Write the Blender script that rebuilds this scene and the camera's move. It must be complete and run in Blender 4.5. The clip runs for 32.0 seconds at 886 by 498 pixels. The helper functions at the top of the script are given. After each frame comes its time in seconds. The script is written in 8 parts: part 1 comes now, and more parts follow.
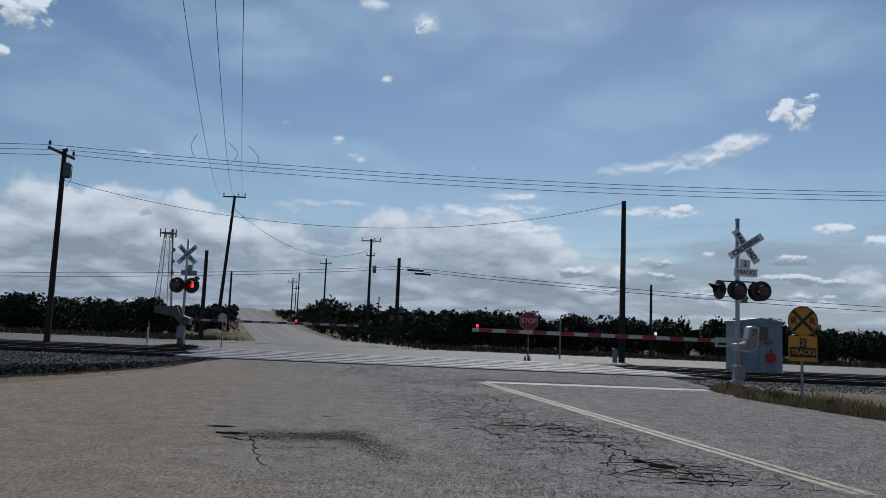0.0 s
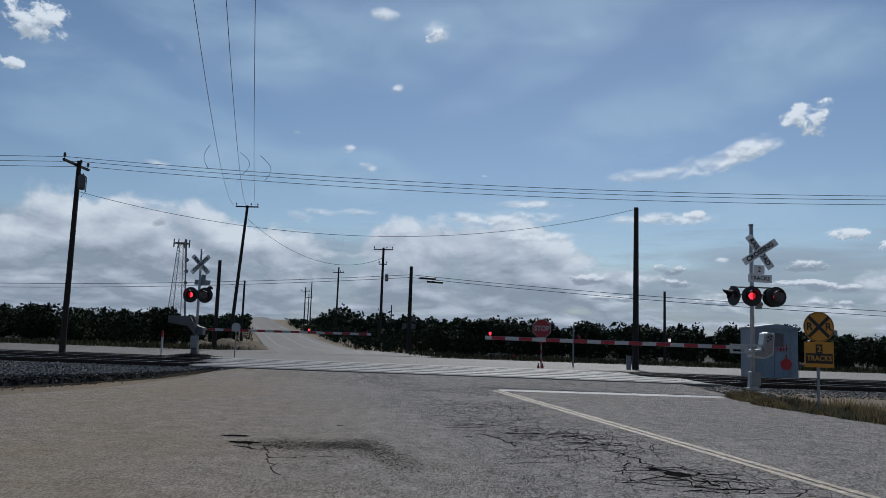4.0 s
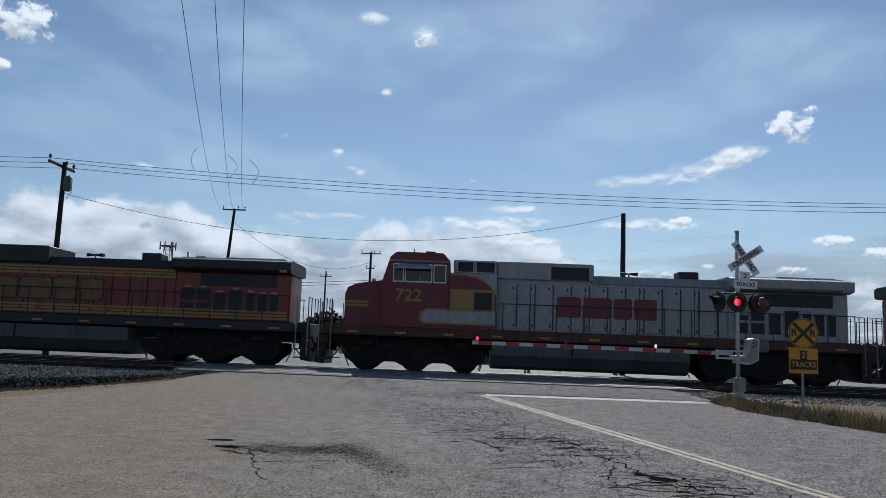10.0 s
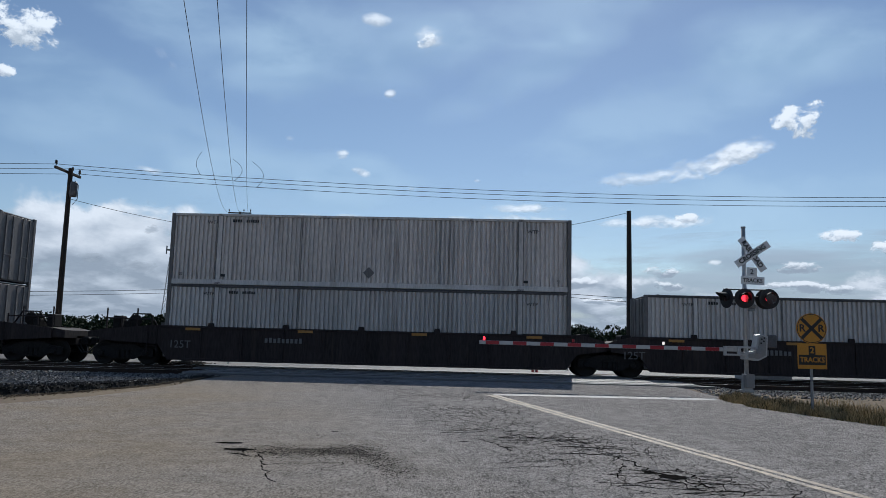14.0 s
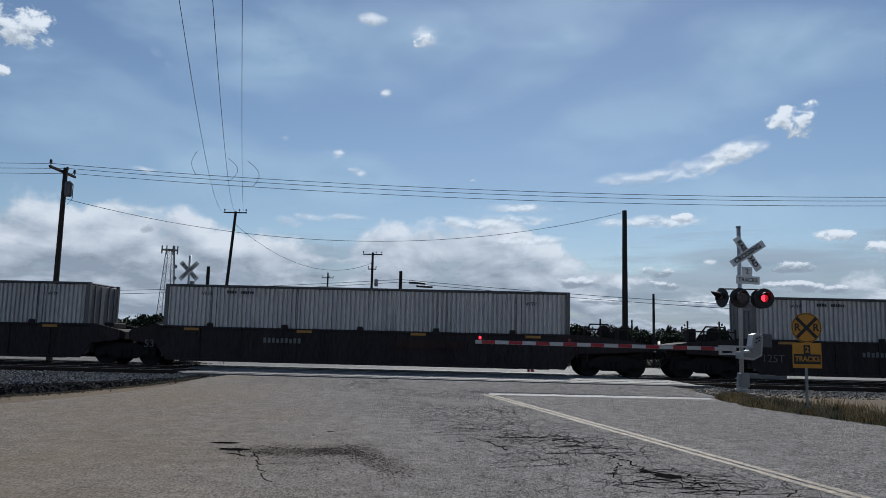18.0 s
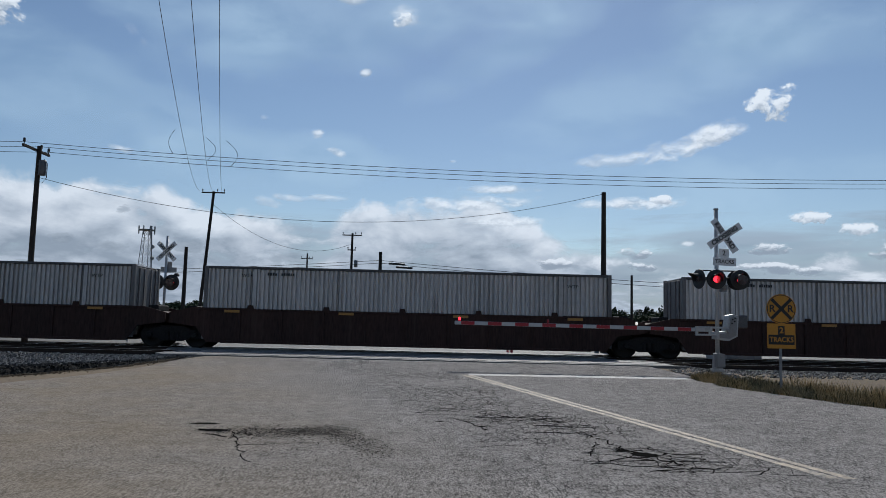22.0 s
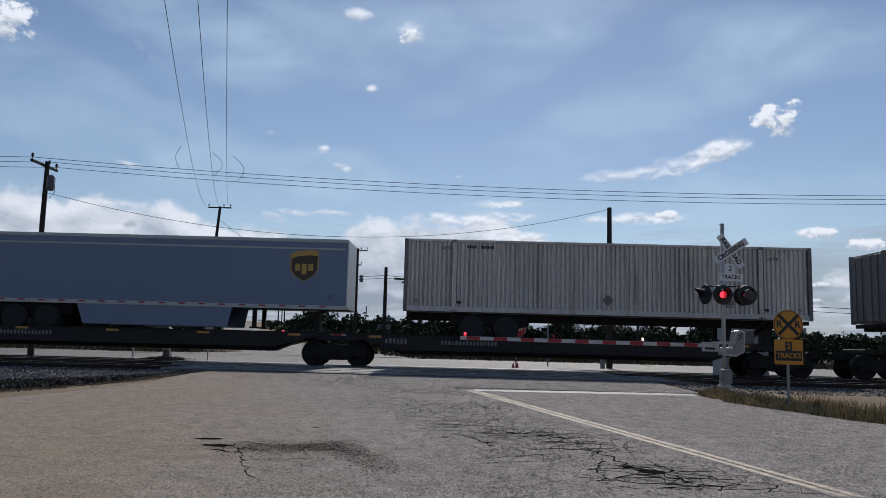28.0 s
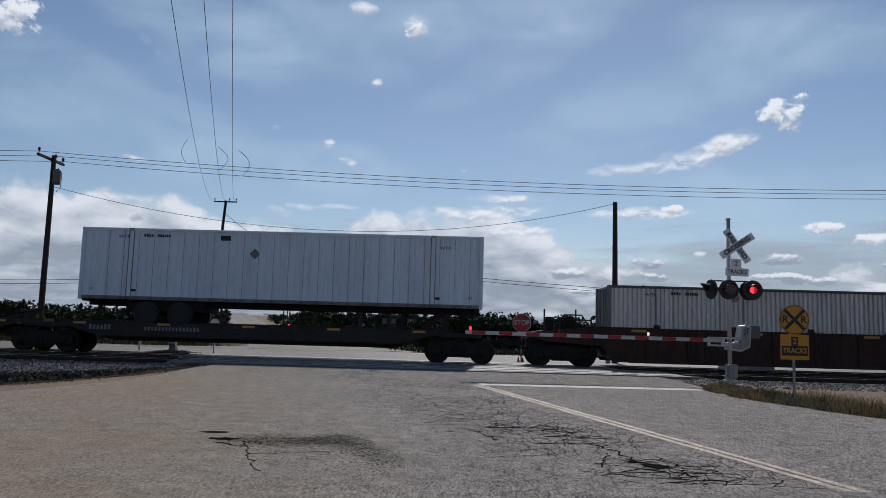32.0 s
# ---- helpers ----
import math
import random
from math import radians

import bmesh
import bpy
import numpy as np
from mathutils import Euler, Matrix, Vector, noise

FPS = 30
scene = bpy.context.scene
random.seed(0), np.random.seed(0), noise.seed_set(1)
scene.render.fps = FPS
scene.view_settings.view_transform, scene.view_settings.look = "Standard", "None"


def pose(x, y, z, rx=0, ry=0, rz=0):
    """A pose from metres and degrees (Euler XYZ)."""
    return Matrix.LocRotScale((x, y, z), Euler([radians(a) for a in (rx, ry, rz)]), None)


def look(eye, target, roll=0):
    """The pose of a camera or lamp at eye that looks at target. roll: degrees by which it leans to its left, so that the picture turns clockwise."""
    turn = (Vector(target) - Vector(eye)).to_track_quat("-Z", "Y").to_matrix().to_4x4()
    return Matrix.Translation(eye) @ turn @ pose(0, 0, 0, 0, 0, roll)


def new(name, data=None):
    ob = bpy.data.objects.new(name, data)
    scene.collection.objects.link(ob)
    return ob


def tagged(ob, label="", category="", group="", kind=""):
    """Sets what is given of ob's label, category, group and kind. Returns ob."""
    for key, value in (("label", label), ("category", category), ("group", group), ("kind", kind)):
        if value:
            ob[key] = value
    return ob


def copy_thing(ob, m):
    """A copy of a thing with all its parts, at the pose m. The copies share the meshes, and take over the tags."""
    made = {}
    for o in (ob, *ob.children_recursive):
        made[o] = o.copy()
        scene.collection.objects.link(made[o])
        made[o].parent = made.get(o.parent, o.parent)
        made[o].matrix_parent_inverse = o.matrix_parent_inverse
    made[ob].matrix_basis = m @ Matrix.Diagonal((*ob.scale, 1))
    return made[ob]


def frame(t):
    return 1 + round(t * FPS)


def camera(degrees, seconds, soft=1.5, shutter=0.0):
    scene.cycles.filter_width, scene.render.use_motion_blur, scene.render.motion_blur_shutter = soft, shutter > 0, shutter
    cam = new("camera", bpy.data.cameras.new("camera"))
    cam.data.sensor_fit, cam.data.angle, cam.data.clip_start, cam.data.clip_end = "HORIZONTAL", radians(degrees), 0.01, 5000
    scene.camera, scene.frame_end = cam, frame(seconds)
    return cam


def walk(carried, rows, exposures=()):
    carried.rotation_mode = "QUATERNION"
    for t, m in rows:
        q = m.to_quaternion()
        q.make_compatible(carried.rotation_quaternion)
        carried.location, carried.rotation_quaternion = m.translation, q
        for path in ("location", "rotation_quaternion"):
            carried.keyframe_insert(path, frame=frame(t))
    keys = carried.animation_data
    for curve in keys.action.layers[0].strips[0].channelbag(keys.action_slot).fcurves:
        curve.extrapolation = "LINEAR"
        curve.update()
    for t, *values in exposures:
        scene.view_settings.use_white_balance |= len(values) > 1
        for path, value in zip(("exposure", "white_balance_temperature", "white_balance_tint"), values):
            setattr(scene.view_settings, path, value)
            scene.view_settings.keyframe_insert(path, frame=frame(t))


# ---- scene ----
cam = camera(59.8, 32.0, soft=0.75)
EYE = Vector((0.0, 0.0, 1.057))


def aim(yaw, pitch, roll):
    """The camera's pose from its heading (right of +y), tilt and lean in degrees."""
    a, b = radians(yaw), radians(pitch)
    return look(EYE, EYE + Vector((math.sin(a) * math.cos(b), math.cos(a) * math.cos(b), math.sin(b))), roll)


AIM = [
    (0, -1.69, 6.23, 2.30), (0.5, -1.77, 6.48, 2.17), (1, -1.89, 6.63, 2.17), (1.5, -2.02, 6.73, 2.04), (2, -2.13, 6.74, 2.03),
    (2.5, -2.23, 6.74, 2.02), (3, -2.36, 6.74, 2.00), (3.5, -2.49, 6.74, 1.99), (5.5, -3.01, 7.06, 2.03), (6, -3.14, 7.05, 2.22),
    (6.5, -3.25, 7.05, 2.24), (7, -2.95, 7.06, 2.22), (7.5, -2.46, 7.10, 2.53), (8, -2.22, 7.10, 2.47), (8.5, -2.14, 7.11, 2.42),
    (9, -2.06, 7.11, 2.36), (9.5, -1.93, 7.14, 2.27), (10, -1.70, 7.16, 2.22), (10.5, -1.83, 7.15, 2.20), (11, -1.90, 7.15, 2.18),
    (11.5, -1.96, 7.15, 2.19), (12, -2.11, 7.14, 2.17), (12.5, -2.21, 7.14, 1.84), (13, -2.21, 7.14, 1.49), (13.5, -2.26, 7.15, 1.46),
    (14, -2.13, 7.16, 1.45), (14.5, -2.25, 7.14, 1.48), (16.5, -2.47, 7.11, 1.48), (17, -2.27, 7.12, 1.40), (17.5, -2.03, 7.14, 1.34),
    (18, -1.82, 7.14, 1.39), (18.5, -1.60, 7.17, 1.50), (19, -1.71, 7.15, 1.49), (19.5, -1.78, 7.14, 1.48), (20, -1.46, 7.06, 1.37),
    (20.5, -0.91, 6.34, 1.22), (21, -0.19, 5.82, 1.33), (21.5, -0.11, 5.76, 1.41), (22, -0.28, 5.77, 1.39), (22.5, -0.43, 5.82, 1.39),
    (23, -0.62, 6.10, 1.34), (23.5, -0.75, 6.18, 1.30), (24, -0.88, 6.31, 1.27), (24.5, -1.03, 6.46, 1.22), (25, -1.20, 6.55, 1.22),
    (25.5, -1.37, 6.80, 1.17), (27.5, -1.01, 6.85, 1.45), (28, -0.72, 6.88, 1.50), (28.5, -0.61, 6.87, 1.68), (29, -0.78, 6.88, 1.62),
    (29.5, -0.93, 6.86, 1.62), (30, -0.96, 6.84, 1.74), (30.5, -1.03, 6.85, 1.76), (31, -1.09, 6.84, 1.76), (31.5, -1.09, 6.66, 1.66),
    (32, -1.11, 6.45, 1.62),
]
# the camera's own exposure and white balance
LIGHT = ((0.0, -0.55, 5980), (8.0, -0.53, 5980), (9.5, -0.30, 5980), (11.5, -0.24, 5980), (13.0, -0.19, 5980), (15.0, -0.30, 5980), (18.0, -0.40, 6030), (22.0, -0.35, 6030), (25.5, -0.40, 6180), (28.0, -0.27, 6270), (29.0, -0.40, 6270), (30.0, -0.40, 6270), (32.0, -0.36, 6270))
walk(cam, [(t, aim(a, b, c)) for t, a, b, c in AIM], [(t, e, float(k), 9.0 + 4.0 * min(1.0, max(0.0, (t - 22.0) / 6.0))) for t, e, k in LIGHT])

# ---- light ----
SUN_EL, SUN_AZ = 42.0, 7.0
world = bpy.data.worlds.new("sky")
scene.world = world
world.use_nodes = True
wn = world.node_tree
sky = wn.nodes.new("ShaderNodeTexSky")
sky.sky_type, sky.sun_disc = "NISHITA", False
sky.sun_elevation, sky.sun_rotation = radians(SUN_EL), radians(SUN_AZ)
sky.air_density, sky.dust_density, sky.ozone_density = 1.0, 0.15, 1.1
wn.links.new(sky.outputs[0], wn.nodes["Background"].inputs[0])
wn.nodes["Background"].inputs[1].default_value = 0.088
sun_data = bpy.data.lights.new("sun", "SUN")
sun_data.energy, sun_data.angle, sun_data.color = 4.7, radians(0.6), (1.0, 0.94, 0.84)
sun = new("sun", sun_data)
sun_way = Vector((math.sin(radians(SUN_AZ)) * math.cos(radians(SUN_EL)), math.cos(radians(SUN_AZ)) * math.cos(radians(SUN_EL)), math.sin(radians(SUN_EL))))
sun.matrix_world = look(sun_way * 50, (0, 0, 0))
scene.view_settings.exposure = -0.4


# ---- materials ----
def node(nt, kind, operation="", feature="", data_type="", **at):
    n = nt.nodes.new(kind)
    if operation:
        n.operation = operation
    if feature:
        n.feature = feature
    if data_type:
        n.data_type = data_type
    for k, v in at.items():
        key = k[2:].replace("_", " ")
        n.inputs[int(key) if key.isdigit() else key].default_value = v
    return n


def mat(name, col, rough=0.6, metal=0.0, dark=0.75, light=1.15, grain=40.0, wear=1.5, bump=0.1, spec=0.5, rand=0.0, streak=False, island=0.0, even=0.1, stain=0.0):
    """A procedural surface: base colour broken by fine grain and by large stains, with a fine relief."""
    m = bpy.data.materials.new(name)
    m.use_nodes = True
    nt = m.node_tree
    b = nt.nodes["Principled BSDF"]
    L = nt.links.new
    tc = node(nt, "ShaderNodeTexCoord")
    mp = node(nt, "ShaderNodeMapping")
    mp.inputs["Scale"].default_value = (1, 1, 0.18) if streak else (1, 1, 1)
    L(tc.outputs["Object"], mp.inputs[0])
    n1 = node(nt, "ShaderNodeTexNoise", i_Scale=grain, i_Detail=4.0, i_Roughness=0.6)
    n2 = node(nt, "ShaderNodeTexNoise", i_Scale=wear, i_Detail=6.0, i_Roughness=0.62)
    L(mp.outputs[0], n1.inputs[0])
    L(mp.outputs[0], n2.inputs[0])
    ad = node(nt, "ShaderNodeMath", operation="ADD")
    L(n1.outputs[0], ad.inputs[0])
    L(n2.outputs[0], ad.inputs[1])
    mr = node(nt, "ShaderNodeMapRange", i_1=0.7, i_2=1.3, i_3=dark, i_4=light)
    L(ad.outputs[0], mr.inputs[0])
    last = mr.outputs[0]
    if rand:
        oi = node(nt, "ShaderNodeObjectInfo")
        rr = node(nt, "ShaderNodeMapRange", i_3=1 - rand, i_4=1 + rand)
        L(oi.outputs["Random"], rr.inputs[0])
        mu = node(nt, "ShaderNodeMath", operation="MULTIPLY")
        L(last, mu.inputs[0])
        L(rr.outputs[0], mu.inputs[1])
        last = mu.outputs[0]
    if island:
        ge = node(nt, "ShaderNodeNewGeometry")
        ri = node(nt, "ShaderNodeMapRange", i_3=1 - island, i_4=1 + island)
        L(ge.outputs["Random Per Island"], ri.inputs[0])
        mi = node(nt, "ShaderNodeMath", operation="MULTIPLY")
        L(last, mi.inputs[0])
        L(ri.outputs[0], mi.inputs[1])
        last = mi.outputs[0]
    vm = node(nt, "ShaderNodeVectorMath", operation="SCALE")
    vm.inputs[0].default_value = col
    L(last, vm.inputs["Scale"])
    tint = vm.outputs[0]
    if stain:
        # rust and soot running down in narrow streaks from seams and fittings
        drip = node(nt, "ShaderNodeMapping")
        drip.inputs["Scale"].default_value = (3.2, 3.2, 0.16)
        L(tc.outputs["Object"], drip.inputs[0])
        n3 = node(nt, "ShaderNodeTexNoise", i_Scale=1.0, i_Detail=5.0, i_Roughness=0.65)
        L(drip.outputs[0], n3.inputs[0])
        d3 = node(nt, "ShaderNodeMapRange", i_1=0.57, i_2=0.74, i_4=stain)
        L(n3.outputs[0], d3.inputs[0])
        rust = node(nt, "ShaderNodeMix", data_type="RGBA")
        rust.inputs[7].default_value = (0.10, 0.068, 0.05, 1)
        L(d3.outputs[0], rust.inputs[0])
        L(tint, rust.inputs[6])
        tint = rust.outputs[2]
    L(tint, b.inputs["Base Color"])
    r2 = node(nt, "ShaderNodeMapRange", i_1=0.3, i_2=0.7, i_3=max(0.02, rough - even), i_4=min(1, rough + even))
    L(n2.outputs[0], r2.inputs[0])
    L(r2.outputs[0], b.inputs["Roughness"])
    b.inputs["Metallic"].default_value = metal
    b.inputs["Specular IOR Level"].default_value = spec
    if bump:
        bp = node(nt, "ShaderNodeBump", i_Strength=bump, i_Distance=0.01)
        L(n1.outputs[0], bp.inputs["Height"])
        L(bp.outputs[0], b.inputs["Normal"])
    return m


def glow(name, col, strength):
    m = bpy.data.materials.new(name)
    m.use_nodes = True
    nt = m.node_tree
    b = nt.nodes["Principled BSDF"]
    b.inputs["Base Color"].default_value = (*col, 1)
    b.inputs["Emission Color"].default_value = (*col, 1)
    b.inputs["Emission Strength"].default_value = strength
    return m


def asphalt_mat(name, tone, dust, crack, rough, spec):
    """Old asphalt: aggregate specks, patches, a net of cracks and wind-blown dust, in metres of the place."""
    m = bpy.data.materials.new(name)
    m.use_nodes = True
    nt = m.node_tree
    b = nt.nodes["Principled BSDF"]
    L = nt.links.new
    tc = node(nt, "ShaderNodeTexCoord")
    co = tc.outputs["Object"]
    drawn = node(nt, "ShaderNodeMapping")
    drawn.inputs["Scale"].default_value = (1.0, 0.26, 1.0)
    L(co, drawn.inputs[0])
    fine = node(nt, "ShaderNodeTexNoise", i_Scale=62.0, i_Detail=4.0, i_Roughness=0.8)
    pit_shade = node(nt, "ShaderNodeTexNoise", i_Scale=34.0, i_Detail=3.0, i_Roughness=0.65)
    L(drawn.outputs[0], fine.inputs[0])
    L(drawn.outputs[0], pit_shade.inputs[0])
    big = node(nt, "ShaderNodeTexNoise", i_Scale=0.35, i_Detail=7.0, i_Roughness=0.6)
    mid = node(nt, "ShaderNodeTexNoise", i_Scale=3.0, i_Detail=6.0, i_Roughness=0.65)
    for n in (big, mid):
        L(co, n.inputs[0])
    base = node(nt, "ShaderNodeMix", data_type="RGBA")
    base.inputs[6].default_value = (tone * 0.24, tone * 0.23, tone * 0.22, 1)
    base.inputs[7].default_value = (tone * 2.06, tone * 1.93, tone * 1.83, 1)
    f1 = node(nt, "ShaderNodeMapRange", i_1=0.40, i_2=0.60)
    L(fine.outputs[0], f1.inputs[0])
    f2 = node(nt, "ShaderNodeMapRange", i_1=0.3, i_2=0.7)
    L(mid.outputs[0], f2.inputs[0])
    av = node(nt, "ShaderNodeMath", operation="MULTIPLY_ADD", i_1=0.72)
    L(f1.outputs[0], av.inputs[0])
    m2 = node(nt, "ShaderNodeMath", operation="MULTIPLY", i_1=0.28)
    L(f2.outputs[0], m2.inputs[0])
    L(m2.outputs[0], av.inputs[2])
    L(av.outputs[0], base.inputs[0])
    # dust lies thickest on the shoulder where nobody drives
    sx = node(nt, "ShaderNodeSeparateXYZ")
    L(co, sx.inputs[0])
    side = node(nt, "ShaderNodeMath", operation="MULTIPLY_ADD", i_1=0.29)
    L(sx.outputs[1], side.inputs[0])
    L(sx.outputs[0], side.inputs[2])
    sh = node(nt, "ShaderNodeMapRange", i_1=3.4, i_2=-1.2, i_3=0.0, i_4=1.0)
    L(side.outputs[0], sh.inputs[0])
    dn = node(nt, "ShaderNodeMapRange", i_1=0.34, i_2=0.6, i_3=0.45)
    L(big.outputs[0], dn.inputs[0])
    dm = node(nt, "ShaderNodeMath", operation="MULTIPLY")
    L(sh.outputs[0], dm.inputs[0])
    L(dn.outputs[0], dm.inputs[1])
    dk = node(nt, "ShaderNodeMath", operation="MULTIPLY", i_1=dust)
    L(dm.outputs[0], dk.inputs[0])
    dusty = node(nt, "ShaderNodeMix", data_type="RGBA")
    dusty.inputs[7].default_value = (0.275, 0.228, 0.172, 1)
    L(dk.outputs[0], dusty.inputs[0])
    L(base.outputs[2], dusty.inputs[6])
    speck = node(nt, "ShaderNodeVectorMath", operation="SCALE")
    speck.inputs[0].default_value = (0.275, 0.228, 0.172)
    sr = node(nt, "ShaderNodeMapRange", i_1=0.0, i_2=1.0, i_3=0.6, i_4=1.25)
    L(av.outputs[0], sr.inputs[0])
    L(sr.outputs[0], speck.inputs["Scale"])
    L(speck.outputs[0], dusty.inputs[7])
    # cracks
    wob = node(nt, "ShaderNodeTexNoise", i_Scale=1.3, i_Detail=4.0)
    L(co, wob.inputs[0])
    wv = node(nt, "ShaderNodeMix", data_type="VECTOR", i_0=0.22)
    flat = node(nt, "ShaderNodeMapping")
    flat.inputs["Scale"].default_value = (1.0, 0.5, 1.0)
    flat.inputs["Rotation"].default_value = (0.0, 0.0, radians(-16))
    L(co, flat.inputs[0])
    L(flat.outputs[0], wv.inputs[4])
    L(wob.outputs["Color"], wv.inputs[5])
    masks = []
    for sc, w in ((3.1, 0.024), (6.0, 0.045)):
        vo = node(nt, "ShaderNodeTexVoronoi", feature="DISTANCE_TO_EDGE", i_Scale=sc)
        L(wv.outputs[1], vo.inputs["Vector"])
        lt = node(nt, "ShaderNodeMapRange", i_1=w, i_2=w * 0.3)
        L(vo.outputs["Distance"], lt.inputs[0])
        masks.append(lt.outputs[0])
    where = node(nt, "ShaderNodeMapRange", i_1=0.36, i_2=0.5)
    wn2 = node(nt, "ShaderNodeTexNoise", i_Scale=0.22, i_Detail=5.0)
    L(co, wn2.inputs[0])
    L(wn2.outputs[0], where.inputs[0])
    w2 = node(nt, "ShaderNodeMapRange", i_1=0.43, i_2=0.55)
    L(wn2.outputs[0], w2.inputs[0])
    ca = node(nt, "ShaderNodeMath", operation="MULTIPLY")
    L(masks[0], ca.inputs[0])
    L(where.outputs[0], ca.inputs[1])
    cb = node(nt, "ShaderNodeMath", operation="MULTIPLY")
    L(masks[1], cb.inputs[0])
    L(w2.outputs[0], cb.inputs[1])
    cm = node(nt, "ShaderNodeMath", operation="MAXIMUM")
    L(ca.outputs[0], cm.inputs[0])
    L(cb.outputs[0], cm.inputs[1])
    lane = node(nt, "ShaderNodeMapRange", i_1=2.2, i_2=4.8, i_3=0.12, i_4=crack)
    L(side.outputs[0], lane.inputs[0])
    other = node(nt, "ShaderNodeMapRange", i_1=6.2, i_2=7.4, i_3=1.0, i_4=0.35)
    L(side.outputs[0], other.inputs[0])
    both = node(nt, "ShaderNodeMath", operation="MULTIPLY")
    L(lane.outputs[0], both.inputs[0])
    L(other.outputs[0], both.inputs[1])
    ck = node(nt, "ShaderNodeMath", operation="MULTIPLY")
    L(cm.outputs[0], ck.inputs[0])
    L(both.outputs[0], ck.inputs[1])
    out = node(nt, "ShaderNodeMix", data_type="RGBA")
    out.inputs[7].default_value = (0.012, 0.012, 0.012, 1)
    L(ck.outputs[0], out.inputs[0])
    # dark flecks: the shade in the rough surface is put into the colour
    pm = node(nt, "ShaderNodeMapRange", i_1=0.56, i_2=0.64, i_3=0.0, i_4=0.65)
    L(pit_shade.outputs[0], pm.inputs[0])
    lessd = node(nt, "ShaderNodeMapRange", i_1=0.0, i_2=1.0, i_3=1.0, i_4=0.2)
    L(dk.outputs[0], lessd.inputs[0])
    pk = node(nt, "ShaderNodeMath", operation="MULTIPLY")
    L(pm.outputs[0], pk.inputs[0])
    L(lessd.outputs[0], pk.inputs[1])
    pit_shaded = node(nt, "ShaderNodeMix", data_type="RGBA")
    pit_shaded.inputs[7].default_value = (0.02, 0.02, 0.021, 1)
    L(pk.outputs[0], pit_shaded.inputs[0])
    L(dusty.outputs[2], pit_shaded.inputs[6])
    L(pit_shaded.outputs[2], out.inputs[6])
    L(out.outputs[2], b.inputs["Base Color"])
    rg = node(nt, "ShaderNodeMapRange", i_1=0.3, i_2=0.7, i_3=rough - 0.08, i_4=rough + 0.1)
    L(mid.outputs[0], rg.inputs[0])
    L(rg.outputs[0], b.inputs["Roughness"])
    b.inputs["Specular IOR Level"].default_value = spec
    hh = node(nt, "ShaderNodeMath", operation="MULTIPLY_ADD", i_1=-1.5)
    L(ck.outputs[0], hh.inputs[0])
    L(fine.outputs[0], hh.inputs[2])
    bp = node(nt, "ShaderNodeBump", i_Strength=0.9, i_Distance=0.02)
    L(hh.outputs[0], bp.inputs["Height"])
    L(bp.outputs[0], b.inputs["Normal"])
    return m


ASPHALT = asphalt_mat("asphalt", 0.235, 0.8, 0.7, 0.9, 0.0)
ASPHALT_FAR = asphalt_mat("pale_asphalt", 0.055, 0.3, 0.5, 0.62, 0.22)
PANEL = mat("crossing_panel", (0.23, 0.225, 0.22), 0.6, grain=30, wear=1.2, dark=0.6, light=1.25, bump=0.05, even=0.05, spec=0.15)
DIRT = mat("dry_soil", (0.15, 0.115, 0.078), 0.95, grain=8, wear=0.12, dark=0.55, light=1.35, bump=0.5, spec=0.2)
DARK_DIRT = mat("dark_soil", (0.035, 0.032, 0.026), 0.95, grain=12, wear=0.8, dark=0.5, light=1.4, bump=0.6, spec=0.2)
# dark for oil, and for shade by rails and bank put into the colour
BALLAST = mat("ballast_bed", (0.02, 0.019, 0.018), 0.9, grain=22, wear=0.5, dark=0.45, light=1.4, bump=0.9, spec=0.3)
STONE = mat("ballast_stone", (0.13, 0.127, 0.122), 0.85, grain=14, wear=2.0, dark=0.5, light=1.4, bump=0.3, island=0.9)
RAIL = mat("rusty_rail", (0.035, 0.022, 0.017), 0.7, 0.5, grain=20, wear=3)
RAIL_TOP = mat("polished_rail", (0.5, 0.5, 0.5), 0.25, 1.0, grain=30, wear=2, bump=0.02)
TIE = mat("weathered_tie", (0.06, 0.052, 0.045), 0.9, grain=14, wear=2)
YELLOW = mat("worn_yellow_paint", (0.37, 0.30, 0.215), 0.7, grain=22, wear=5.0, dark=0.05, light=1.3)
WHITE_LINE = mat("worn_white_paint", (0.33, 0.33, 0.32), 0.7, grain=14, wear=3.2, dark=0.2, light=1.15)
CROSSING = mat("worn_crossing_asphalt", (0.15, 0.148, 0.145), 0.62, grain=30, wear=1.2, dark=0.6, light=1.25, bump=0.05, even=0.05, spec=0.15)
CRACK = mat("open_crack", (0.012, 0.0115, 0.011), 0.95, spec=0.0)
WOOD = mat("weathered_pole", (0.026, 0.02, 0.016), 0.9, grain=30, wear=2, streak=True, dark=0.6, light=1.3)
STEEL = mat("galvanised_steel", (0.24, 0.245, 0.25), 0.55, 0.3, grain=25, wear=3, dark=0.8, light=1.1)
ALU = mat("brushed_aluminium", (0.40, 0.41, 0.42), 0.45, 0.4, grain=25, wear=3, dark=0.8, light=1.1)
BLACK = mat("black_paint", (0.012, 0.012, 0.013), 0.55, grain=30, wear=3)
WIRE = mat("cable", (0.03, 0.03, 0.032), 0.6, bump=0)
WHITE = mat("white_sheeting", (0.44, 0.44, 0.44), 0.5, grain=30, wear=4, dark=0.85, light=1.05, bump=0.03)
SIGN_WHITE = mat("bright_white_sheeting", (0.72, 0.72, 0.72), 0.5, grain=30, wear=4, dark=0.8, light=1.05, bump=0.03)
